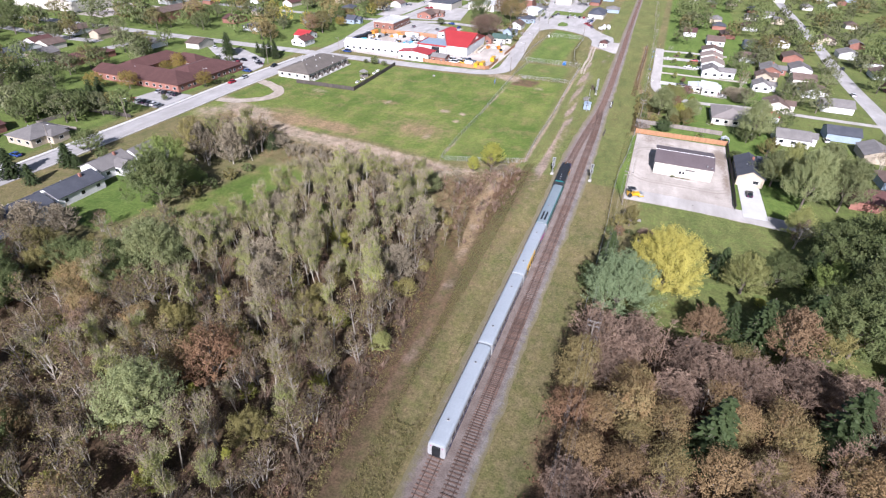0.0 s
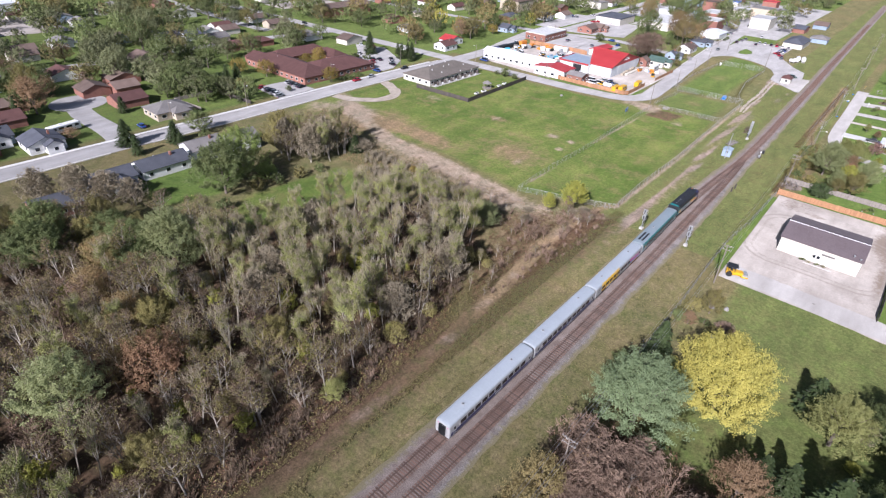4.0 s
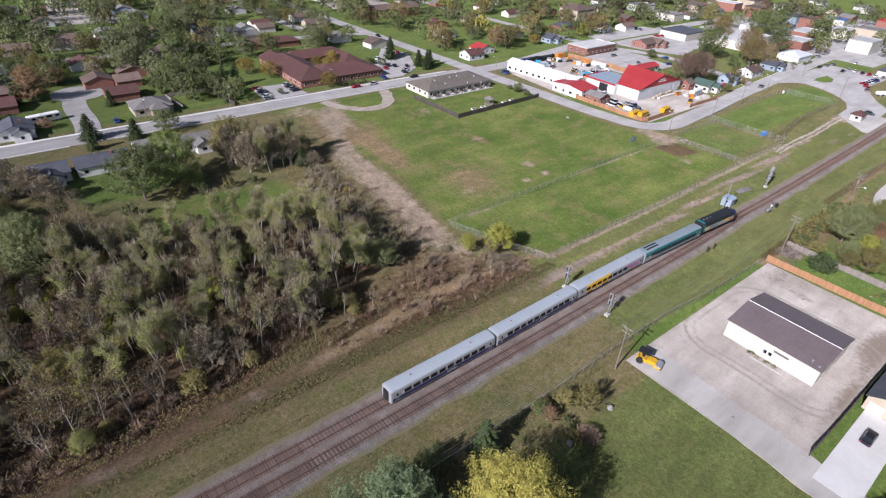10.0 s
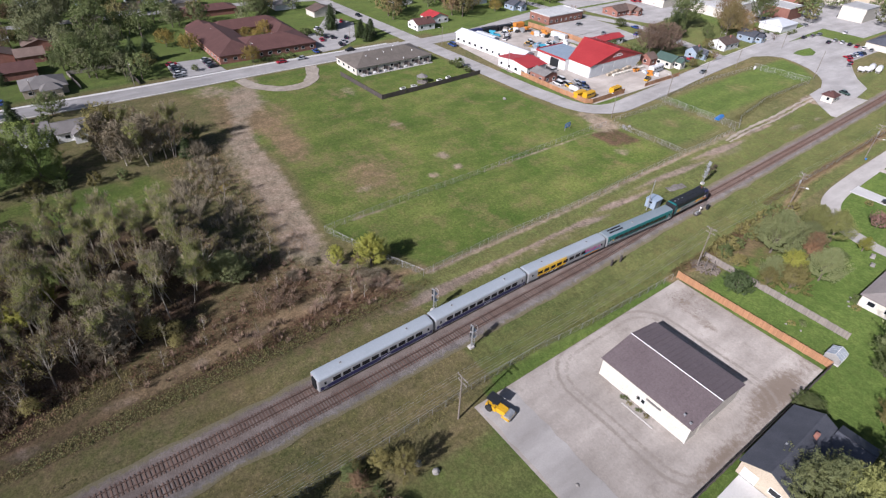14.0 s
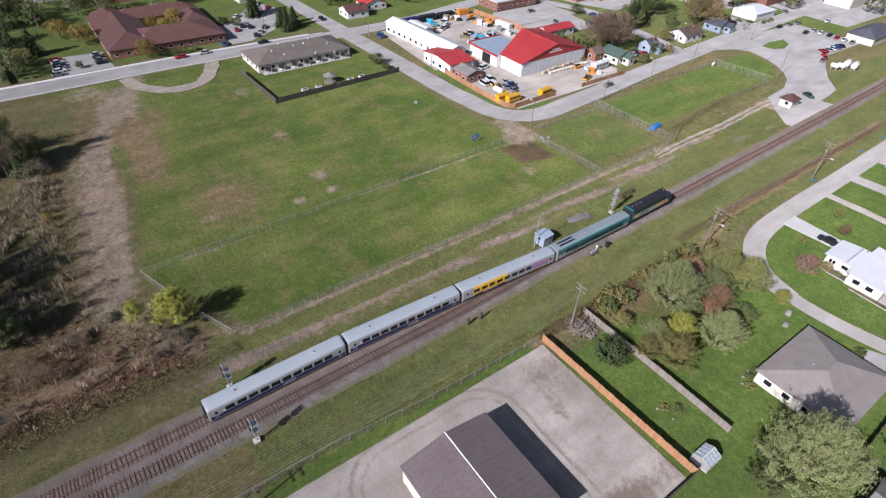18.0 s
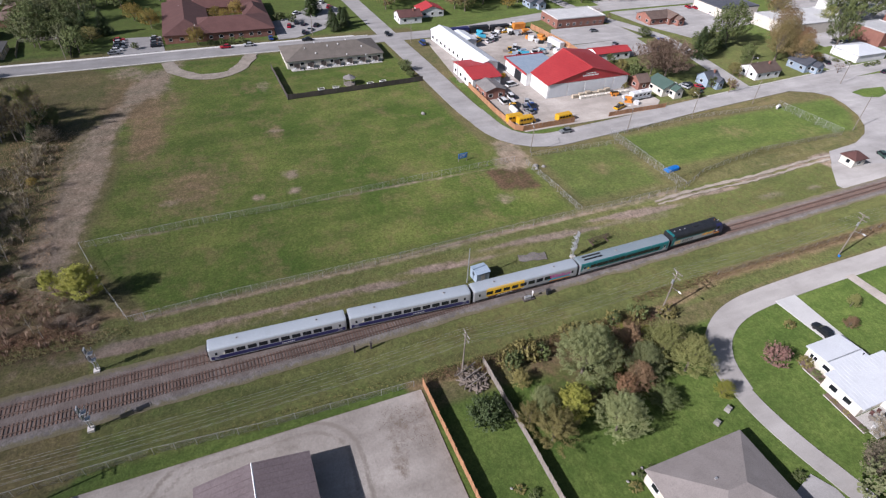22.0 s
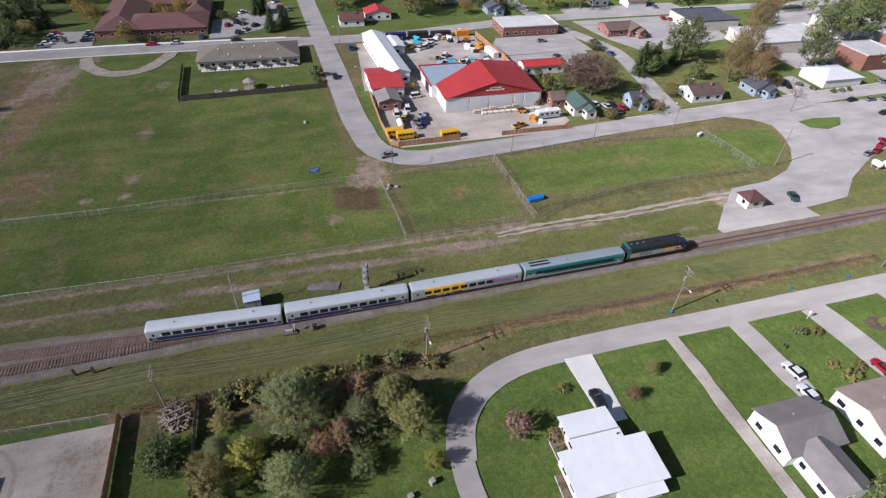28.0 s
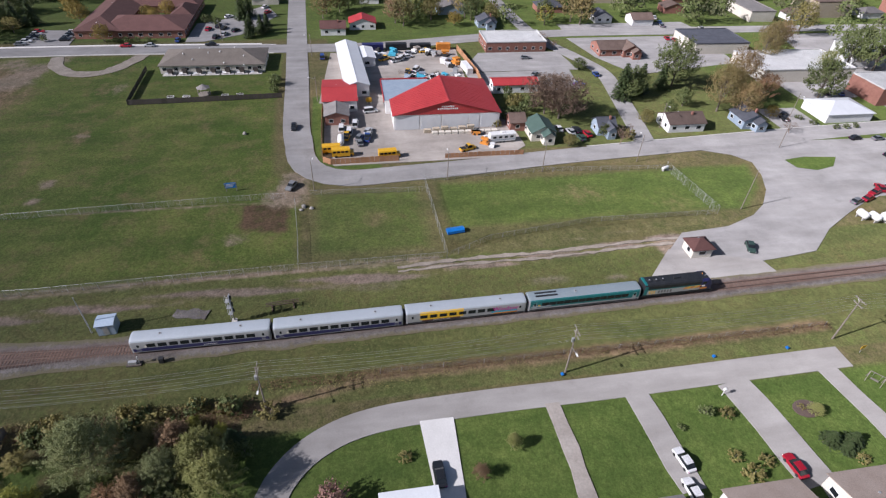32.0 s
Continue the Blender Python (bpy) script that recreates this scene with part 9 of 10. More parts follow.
# ---- trees of the gardens and the town ----
for key, x, y, s, tall in (
        ("h_gold", 16.6, 117.0, 1.22, 1.0), ("h_blue", 7.0, 103.5, 1.5, 0.85), ("h_green", 3.2, 108.5, 0.6, 0.8), ("pine_a", 3.2, 124.0, 1.0, 1.0), ("h_green", -0.6, 116, 0.42, 0.7), ("h_green", -0.4, 111, 0.4, 0.7), ("h_green", 6.5, 121, 0.45, 0.7), ("h_olive", 6.6, 146, 0.62, 1.15), ("twig_p", 11.3, 141, 0.42, 0.6), ("h_green", 2.2, 139, 0.3, 0.7),
        ("pine_b", 30.0, 129.5, 1.15, 1.1), ("h_willow", 34.4, 123.5, 1.2, 0.85), ("bare_h", 37.5, 129, 0.7, 1.0), ("h_green", 42.5, 129.5, 0.85, 0.9), ("h_lime", 38.3, 119.5, 0.6, 0.7), ("pine_b", 30.5, 106, 1.1, 1.2), ("pine_a", 36, 104, 1.35, 1.0), ("h_green", 40.5, 106.5, 0.9, 0.9), ("pine_a", 45.5, 108.5, 1.5, 0.95), ("h_green", 49, 112, 1.1, 1.0), ("h_brown", 41, 101, 1.2, 1.1), ("pine_b", 27, 107, 1.0, 1.0), ("h_green", 56, 138, 1.3, 1.0), ("h_fresh", 53, 127, 0.9, 0.9), ("h_green", 60, 119, 1.45, 1.05), ("h_green", 54, 108, 1.3, 1.0), ("pine_a", 50, 133, 1.1, 1.0), ("h_green", 67, 140, 1.4, 1.1), ("h_willow", 51, 158, 1.0, 0.9),
        ("bare_b", 50, 152, 1.0, 1), ("h_silver", 55, 178, 1.3, 1.25), ("h_silver", 60, 188, 1.3, 1.2), ("h_willow", 52, 194, 1.2, 1.2), ("h_silver", 66, 182, 1.2, 1.2), ("h_olive", 50.0, 221, 0.95, 0.85), ("h_silver", 48.4, 193.5, 1.15, 0.9), ("h_green", 38.8, 212, 0.5, 0.6), ("h_silver", 46.4, 238.2, 1.25, 1.05), ("h_willow", 70, 160, 1.1, 1), ("pine_a", 25.5, 70, 1.5, 1.05), ("pine_a", 46, 79.5, 1.6, 1.05), ("h_olive", 50, 105, 1.0, 1), ("rust", 2.5, 68, 0.9, 1.0), ("h_olive", 1.5, 78, 0.5, 0.9), ("h_brown", 66, 104, 1.1, 1.0), ("h_green", 66, 130, 1.1, 1.1), ("h_brown", 25, 101, 1.0, 0.9),
        ("h_olive", 1.8, 140, 0.35, 0.8), ("h_olive", 3.4, 143.5, 0.5, 0.9), ("h_brown", 4.2, 139, 0.4, 0.8), ("bush", 7, 141, 0.8, 1), ("bush_rust", 9.5, 139.6, 0.9, 0.9),
        # garden east of the line, by the lane
        ("h_silver", 10.2, 254.6, 1.05, 0.95), ("h_lime", 17.8, 247.4, 1.45, 1.05), ("h_silver", 22.6, 253.4, 0.8, 0.95), ("h_olive", 20.4, 242.2, 0.95, 0.95), ("h_silver", 15.4, 242.8, 0.5, 1.2), ("h_olive", 16.4, 239.8, 0.6, 1.0), ("rust", 17.2, 258.6, 0.5, 1.2), ("h_brown", 16.6, 262.0, 0.62, 1.1), ("h_olive", 8.3, 242.4, 0.5, 0.7), ("h_willow", 12.2, 271.2, 0.9, 0.95), ("h_willow", 16.6, 273.8, 0.95, 0.85),
        ("h_olive", 9.0, 261.5, 0.75, 0.8), ("h_silver", 14.0, 265.5, 0.75, 0.75), ("h_brown", 8.0, 266.0, 0.75, 0.8), ("bare_b", 11.5, 264, 0.7, 0.8), ("h_green", 15.0, 256.5, 0.36, 0.95), ("h_olive", 5.0, 256, 0.5, 0.7), ("h_olive", 5.2, 262, 0.5, 0.7), ("h_lime", 4.4, 268, 0.6, 0.75), ("h_lime", 6.2, 272.5, 0.6, 0.6), ("pine_b", 8.6, 275.0, 0.8, 0.8), ("h_green", 21.0, 264.5, 0.5, 0.6), ("bush", 10.5, 277.0, 1.2, 1.1),
        ("h_lime", 23.6, 275.8, 0.82, 0.95), ("cedar", 12.8, 233.6, 1.05, 0.95), ("h_green", 41.6, 239.0, 0.45, 0.9), ("h_green", 44.0, 233.6, 0.5, 0.9), ("bush", 27.5, 234.5, 0.7, 0.7), ("bush_rust", 26, 233, 0.6, 0.5), ("bush", 17.6, 186.8, 0.55, 0.6), ("bush_rust", 19.0, 186.7, 0.4, 0.5), ("bush", 20.9, 186.7, 0.45, 0.6), ("bush_rust", 22.4, 186.8, 0.4, 0.7), ("bush_rust", 32.2, 250.2, 0.7, 0.6), ("bush", 31.0, 252.2, 0.7, 0.6), ("bush", 30.8, 254.5, 0.6, 0.6), ("bush", 40.3, 276.2, 0.85, 0.7), ("bush_rust", 23.6, 297.2, 1.0, 0.9), ("bush", 26.2, 297.2, 0.7, 0.6), ("bush", 28, 297, 0.6, 0.5), ("bush_rust", 32, 294.8, 0.5, 0.4), ("bush_rust", 34.5, 294.8, 0.5, 0.4), ("bush", 38, 294.6, 0.6, 0.5),
        ("bare_h", 42.2, 298.0, 1.0, 0.8), ("bare_h", 44.5, 290.5, 0.9, 0.8), ("bare_h", 47, 303, 0.8, 0.8), ("bush", 40, 305, 1.3, 1.0), ("bush", 41.5, 308, 1.2, 1.0), ("bush", 52, 279, 1.0, 1.0),
        ("pink", 21.2, 291.0, 1.0, 1.0), ("bush_rust", 15.0, 302.8, 0.8, 0.8), ("h_willow", 15.4, 321.0, 0.30, 1.1), ("h_brown", 19.7, 314.6, 0.34, 0.9), ("bush", 13.9, 357.3, 0.95, 1.0), ("bush_rust", 14.6, 361.0, 0.9, 0.9), ("bush", 16.1, 351.3, 0.55, 0.9), ("bush_rust", 22.5, 357.8, 0.8, 0.8), ("bush_rust", 26.0, 358.9, 1.25, 0.8), ("bush_rust", 24.0, 362.6, 0.85, 0.9), ("pine_b", 22.0, 376.4, 0.75, 0.55), ("pine_b", 22.8, 380.0, 0.75, 0.6), ("pine_b", 24.0, 378.0, 0.6, 0.6), ("h_willow", 16.4, 377.6, 0.32, 0.7), ("bush_rust", 15.0, 376.0, 0.5, 0.6), ("bush_rust", 26.0, 379.6, 0.75, 0.8),
        # west side, beside the field
        ("bare_h", -37.2, 167.6, 0.45, 0.75), ("h_lime", -41.4, 168.6, 1.9, 0.85), ("bare_h", -39.5, 165.5, 0.4, 0.6), ("h_lime", -46.0, 162, 0.95, 1.1), ("h_silver", -53.8, 140.2, 0.8, 0.85), ("h_silver", -58.4, 134.4, 0.75, 0.9), ("bare_a", -88, 150.5, 0.75, 0.8), ("bare_b", -81, 152.5, 0.6, 0.8), ("bare_a", -73, 154, 0.55, 0.7), ("bare_b", -66.5, 153.5, 0.6, 0.7), ("bare_a", -60, 151.5, 0.65, 0.8), ("bare_b", -98, 150, 0.7, 0.8), ("bare_b", -56, 154.5, 0.45, 0.6), ("gold", -92, 152, 0.28, 0.9), ("bare_h", -50, 157, 0.42, 0.6), ("bare_h", -47, 152, 0.5, 0.6), ("h_willow", -56.0, 136, 0.55, 1.0), ("h_silver", -92.8, 73, 1.45, 0.95), ("h_green", -96, 66, 0.95, 0.9), ("rust", -60.5, 53, 1.3, 1.0), ("h_fresh", -72.6, 110, 0.55, 0.95), ("h_lime", -62.2, 102.1, 1.3, 0.95), ("h_olive", -56.7, 91.2, 0.7, 1.0), ("lime", -67, 107, 0.6, 1.0), ("gold", -47.5, 97, 0.35, 0.8), ("h_olive", -45.5, 44, 0.95, 0.9), ("h_dull", -63.0, 39, 1.15, 0.95), ("lime", -69, 42, 0.6, 0.9), ("lime", -94.9, 63.8, 0.50, 1.0), ("lime", -74.6, 71.8, 0.58, 1.0), ("lime", -62.2, 81.6, 0.66, 1.0), ("lime", -46.7, 74.7, 0.74, 1.0), ("lime", -73.4, 43.3, 0.50, 1.0), ("lime", -41.3, 57.6, 0.58, 1.0), ("lime", -66.8, 25.1, 0.66, 1.0), ("lime", -54.1, 31.6, 0.74, 1.0), ("lime", -96.6, 41.9, 0.50, 1.0), ("lime", -46.8, 91.7, 0.58, 1.0), ("olive", -38.4, 90.4, 0.5, 1.0), ("lime", -96.0, 50.2, 0.74, 1.0), ("h_willow", -36.0, 72.3, 0.5, 0.9), ("h_olive", -61.6, 61.0, 0.8, 1.0), ("h_olive", -66, 56, 0.9, 0.9), ("h_olive", -74.8, 59.4, 1.0, 1.0), ("lime", -62, 74, 0.45, 1), ("lime", -80, 84, 0.4, 0.9), ("gold", -70, 62, 0.3, 0.8), ("gold", -56, 80, 0.28, 0.9), ("green_b", -82, 60, 0.7, 0.9),
        ("h_olive", -254, 92, 1.35, 1.1), ("bare_f", -262, 90, 1.2, 1.1), ("brown", -248, 96, 0.9, 0.9), ("green_b", -271, 127, 1.5, 1.3), ("green_b", -264, 132, 1.3, 1.2), ("green_b", -326, 174, 1.5, 1.3), ("green_a", -252, 149, 1.2, 1.1), ("green_b", -232, 142, 1.1, 1.1), ("green_a", -216, 136, 1.0, 1.0), ("pine_a", -176, 97, 1.35, 0.75), ("pine_b", -168, 110, 1.4, 0.85), ("green_a", -171, 121, 0.75, 0.8), ("pine_b", -210, 110, 1.0, 1.0), ("brown", -195, 86, 0.6, 0.6), ("green_a", -244, 64, 1.1, 1.1), ("brown", -301, 121, 1.0, 0.8), ("green_a", -357, 87, 1.2, 1.0), ("green_b", -372, 142, 1.4, 1.2), ("green_a", -358, 230, 1.3, 1.1), ("olive", -322, 237, 1.1, 1.0), ("green_b", -325, 230, 1.1, 1.1), ("bare_f", -247, 111, 0.9, 0.8), ("green_b", -363, 177, 1.5, 1.2), ("gold", -228, 173, 0.95, 0.85), ("gold", -216, 180, 1.0, 0.85), ("gold", -189.2, 197.5, 0.85, 0.9), ("gold", -221, 207.3, 0.7, 0.9), ("gold", -217.5, 211.3, 0.65, 0.9), ("gold", -222, 216.5, 0.8, 1.0), ("green_c", -190.3, 174.2, 0.5, 0.8), ("pine_a", -210, 156, 1.3, 0.9), ("pine_a", -212, 162, 1.3, 0.85), ("pine_a", -208, 151, 1.2, 0.8), ("green_b", -252, 126, 1.3, 1.25), ("green_b", -289, 140, 1.5, 1.2), ("green_a", -294, 157, 1.2, 1.1), ("green_b", -310, 167, 1.4, 1.3), ("green_a", -216, 131, 0.8, 0.9), ("h_olive", -135, 131, 1.45, 1.1), ("pine_a", -121, 151, 0.95, 0.95), ("h_green", -125, 152.5, 0.62, 0.95), ("pine_b", -117.5, 149.5, 1.0, 1.0), ("bare_a", -128, 140, 1.15, 1.0), ("bare_a", -120, 144, 1.1, 0.95), ("bare_b", -138, 134, 1.1, 1.0), ("bare_h", -117, 152, 0.9, 0.8),
        ("h_green", -121, 101.5, 1.5, 0.85), ("h_brown", -229, 86, 1.4, 1.0), ("green_a", -260, 86, 0.9, 0.9), ("green_a", -250, 95, 0.85, 0.85), ("green_a", -228, 64, 0.9, 0.8), ("h_fresh", -128, 112.5, 1.2, 1.0), ("h_fresh", -121, 116, 0.55, 0.7), ("twig_t", -138, 76, 1.0, 0.85), ("twig_t", -132, 80, 0.9, 0.8), ("twig_t", -143, 70, 1.1, 0.9), ("bare_a", -135, 70, 0.9, 0.8), ("twig_t", -148, 62, 1.1, 0.9), ("bare_b", -124, 84, 0.8, 0.9), ("bush", -112, 96, 1.5, 1.2), ("bush_rust", -117, 110, 1.5, 1.2), ("bush", -116, 116, 1.5, 1.1), ("bush_rust", -115, 124, 1.4, 1.2), ("bush", -114, 131, 1.3, 1.0), ("h_green", -101, 79, 0.6, 0.6), ("pine_b", -166.3, 96, 1.0, 1.0), ("green_c", -162, 118, 0.8, 0.8), ("pine_b", -164, 110, 0.8, 0.9), ("pine_b", -228, 80, 1.1, 1.2), ("green_a", -232, 84, 0.8, 0.9), ("olive", -250, 88, 1.0, 0.9), ("olive", -202, 158, 0.8, 0.8), ("green_a", -207, 150, 0.8, 0.8), ("green_a", -214, 146, 0.85, 0.85), ("pine_a", -222, 142, 0.9, 1), ("bush", -187.4, 203, 1.2, 0.9), ("bush", -187.6, 207, 1.3, 0.9), ("bush", -188, 211, 1.25, 0.9), ("bush", -188.5, 215, 1.1, 0.9), ("bush", -210, 240, 1.6, 1.0), ("bush", -214, 234, 1.7, 1.0), ("pine_a", -199, 256, 1.1, 0.8), ("pine_a", -218, 250, 1.4, 0.9), ("pine_a", -222, 253, 1.2, 1.0),
        ("green_c", -133, 271, 0.6, 0.6), ("green_c", -139, 270.5, 0.55, 0.6), ("green_c", -144, 270.8, 0.5, 0.6), ("pine_b", -192, 256, 1.1, 1.1), ("pine_b", -196, 261, 1.2, 1.1), ("pine_a", -201, 263, 0.9, 0.9), ("pine_b", -208, 262, 0.9, 1), ("green_c", -214, 236, 0.6, 0.8), ("pine_b", -218, 250, 1, 1),
        ("green_a", -117.5, 401, 0.7, 0.9), ("green_c", -110, 419, 1.1, 0.9), ("gold", -98, 447, 0.55, 0.9), ("olive", -84.5, 366, 0.45, 0.9), ("green_c", -90, 380, 0.7, 0.9), ("olive", -97, 398, 0.6, 0.9), ("bush_rust", -88, 388, 1.4, 1.1), ("green_c", -103, 410, 0.8, 1.0), ("bare_k", -104, 369, 1.3, 1.0), ("bare_k", -108, 365, 1.1, 1.1), ("pine_a", -118, 398, 1.5, 0.95), ("green_a", -122, 404, 0.9, 0.85), ("pine_a", -122, 407, 1.3, 0.95), ("green_a", -128, 424, 1.25, 1.1), ("w_brown", -116, 444, 1.6, 1.2), ("w_tan", -105, 430, 1.6, 1.15), ("w_olive", -99, 436, 1.2, 1.1), ("rust", -112, 452, 1.2, 1.0), ("w_tan", -112, 440, 1.1, 1.1), ("green_a", -110, 475, 1.1, 1.1), ("green_a", -134, 520, 1.5, 1.1), ("green_a", -142, 514, 1.2, 1.1), ("w_tan", -150, 478, 1.5, 1.2), ("w_brown", -156, 488, 1.4, 1.2), ("bare_e", -84, 383, 0.85, 0.85), ("bush", -96, 457, 1.0, 0.8), ("bush", -92, 460, 1.0, 0.8), ("bare_e", -86, 446, 0.75, 0.7), ("grey_tall", -134, 496, 0.9, 0.9), ("olive", -185, 522, 1.3, 1.2), ("bare_f", -176, 385.5, 0.75, 0.7), ("bare_f", -172, 389, 0.6, 0.6), ("olive", -210, 369, 1.0, 0.9), ("gold", -205, 350, 0.85, 0.8), ("olive", -214, 340, 1.1, 1.0), ("brown", -210, 322, 1.1, 1.0), ("bush", -122, 355, 1.5, 1.4), ("bush_rust", -114, 355, 1.6, 1.4), ("bush", -110, 359, 1.6, 1.3), ("green_c", -106, 351, 0.5, 0.7), ("bush", -115, 362, 1.5, 1.2), ("bush_rust", -118, 358, 1.4, 1.2), ("bush", -107, 356, 1.3, 1.3), ("green_c", -139, 271, 0.8, 0.8), ("pine_a", -126, 418, 1.2, 0.9), ("bush", -105, 350, 1.3, 1.2), ("bush", -110, 354, 1.2, 1.0), ("bush_rust", -100, 346, 1.2, 1), ("bush", -88, 466, 0.9, 0.9), ("bush", -88, 470, 0.9, 0.9), ("bush", -88.5, 474, 0.9, 0.9), ("green_a", -147, 392, 0.5, 0.7), ("bush", -94, 365, 0.8, 0.8)):
    plant(key, x, y, s, tall=tall)
    BUILT.append((x, y, 3.0))
rng = random.Random(53)
for k in range(34):
    # hedge of shrubs between the railway and the garden
    plant(rng.choice(("bush_rust", "bush", "bush_rust", "bush_rust", "bush")), rng.uniform(0.6, 4.2), rng.uniform(240, 284), rng.uniform(0.9, 1.6) * (0.35 if k % 4 == 3 else 1.0), tall=rng.uniform(0.8, 1.2), group="shrubs along the railway fence")
rng = random.Random(52)
for k in range(64):
    # young trees still in yellow leaf, scattered through the wood
    plant(rng.choice(("lime", "olive", "lime", "olive", "bare_d")), rng.uniform(-92, -36), rng.uniform(35, 128), rng.uniform(0.25, 0.5), tall=rng.uniform(0.9, 1.3), group="wood west of the railway")

ROADS = [[(-178, -60), (-178, 310), (-191, 384), (-195, 640)], [(-500, 265), (-179, 277), (-92, 281)], [(-83, 392), (-142, 401), (-188, 386), (-300, 378)], [(-290, 40), (-291, 140), (-276, 275)], [(-303, 240), (-500, 242)], [(-178, 97), (-232, 104)], [(104, 200), (105, 370), (108, 640)], [(46, 275), (104, 275)], [(-81, 403), (-100, 700)], [(-16, 30), (-28, 800)]]


def clear(x, y, r):
    if any(math.hypot(x - a, y - b) < r + c for a, b, c in BUILT):
        return False
    q = np.array([x]), np.array([y])
    return all(float(near(*q, line)[0]) > r + 5 for line in ROADS)


rng = random.Random(77)
# more houses in the streets beyond, in rows
for x0, x1, y0, y1, n in ((-430, -195, 20, 265, 90), (-430, -200, 285, 380, 34), (-330, -205, 395, 700, 60), (-200, -110, 560, 760, 26), (-60, -35, 520, 720, 6), (20, 250, 405, 760, 70), (60, 240, 120, 400, 40), (-700, -440, 60, 500, 40)):
    for k in range(n):
        x, y = rng.uniform(x0, x1), rng.uniform(y0, y1)
        if clear(x, y, 9) and not (-240 < x < -183 and 160 < y < 272):
            town_house(x, y, rng.uniform(8, 11), rng.uniform(10, 15), along=rng.choice("xy"), style=rng.choice(("gable", "gable", "hip")), turn=rng.uniform(-4, 4))
for x0, x1, y0, y1, n, kinds in (
        (-300, -186, 10, 265, 230, ("far_green", "far_pale", "far_pale", "far_green", "far_pine", "far_green", "far_pale", "far_pale", "far_olive")), (-430, -300, 20, 300, 80, ("far_green", "far_olive", "far_pale", "far_pale", "far_pine")), (-330, -200, 285, 420, 60, ("far_green", "far_olive", "far_brown", "far_gold", "far_pale")),
        (46, 150, 176, 420, 150, ("far_green", "far_pale", "bare_b", "far_pale", "far_pale", "far_olive", "far_pine")), (52, 150, 100, 176, 40, ("far_green", "far_pale", "far_olive", "far_brown"))):
    for k in range(n):
        x, y = rng.uniform(x0, x1), rng.uniform(y0, y1)
        if clear(x, y, 1.2 if x < 0 else 3.0) and not (-245 < x < -183 and 160 < y < 272) and not (-250 < x < -183 and 62 < y < 134) and not (48 < x < 66 and 140 < y < 172):
            plant(rng.choice(kinds), x, y, rng.uniform(0.75, 1.25), group="trees of the town")

def distant_trees(zones, seed):
    """The trees far beyond the streets, one mass for each kind of leaf."""
    rng = random.Random(seed)
    crowns = {}
    for x0, x1, y0, y1, n in zones:
        for k in range(n):
            x, y = rng.uniform(x0, x1), rng.uniform(y0, y1)
            if clear(x, y, 2.0):
                crowns.setdefault(rng.choice(("far_green", "far_pale", "far_olive", "far_green", "far_pale")), []).append((x, y, rng.uniform(0.8, 1.25), rng.uniform(0, 6.28)))
    for key, spots in crowns.items():
        src = [c for c in PROTO[key].children if c.name.startswith("crown")][0].data
        v = np.empty(len(src.vertices) * 3)
        src.vertices.foreach_get("co", v)
        v = v.reshape(-1, 4, 3)[::4]
        v = ((v - v.mean(1, keepdims=True)) * 1.7 + v.mean(1, keepdims=True)).reshape(-1, 3)
        out = []
        for x, y, s, a in spots:
            c, d = math.cos(a) * s, math.sin(a) * s
            out.append(np.stack([v[:, 0] * c - v[:, 1] * d + x, v[:, 0] * d + v[:, 1] * c + y, v[:, 2] * s], 1))
        out = np.concatenate(out)
        i = np.arange(0, len(out), 4)[:, None]
        tris = np.concatenate([i + [0, 1, 2], i + [0, 2, 3]]).tolist()
        leaf = src.materials[0]
        me = bpy.data.meshes.new("distant_trees")
        me.from_pydata(out.tolist(), [], tris)
        me.materials.append(leaf)
        tagged(new("distant_trees", me), "mixed autumn trees far off among the streets", "trees", "", "stuff")


distant_trees(((-330, -195, 420, 720, 170), (-190, -60, 500, 760, 110), (15, 240, 400, 740, 230), (-640, -430, 40, 520, 200), (-430, -305, 20, 300, 150), (-430, -200, 290, 420, 70), (115, 260, 150, 400, 50)), 61)

# ---- low growth ----
def scrub(name, poly, n, mats, size, height, seed, label, category):
    """Tufts, brambles and brush over an area, as one mass."""
    rng = random.Random(seed)
    px, py = [p[0] for p in poly], [p[1] for p in poly]
    X = np.array([rng.uniform(min(px), max(px)) for _ in range(n)])
    Y = np.array([rng.uniform(min(py), max(py)) for _ in range(n)])
    ok = (inside(X, Y, poly) > 0) & (near(X, Y, PATH) > 2.6) & (near(X, Y, TRAIL) > 1.9)
    vs, fs = [], []
    for x, y in zip(X[ok], Y[ok]):
        lump = 0.35 + 0.65 * max(0.0, noise.noise((x * 0.25, y * 0.25, seed)) + 0.45)
        for j in range(4):
            c = Vector((x + rng.gauss(0, size), y + rng.gauss(0, size), height * lump * rng.uniform(0.0, 1.0)))
            a = Vector((rng.uniform(-1, 1), rng.uniform(-1, 1), rng.uniform(-0.2, 0.9))).normalized() * size * rng.uniform(0.35, 0.8)
            b = Vector((-a.y, a.x, rng.uniform(-0.1, 0.1))) * 0.45
            k = len(vs)
            vs += [c - a, c - b, c + a, c + b]
            fs += [(k, k + 1, k + 2), (k, k + 2, k + 3)]
    return setting(name, mesh_of(name, vs, fs, mats), mats, label, category, "stuff")


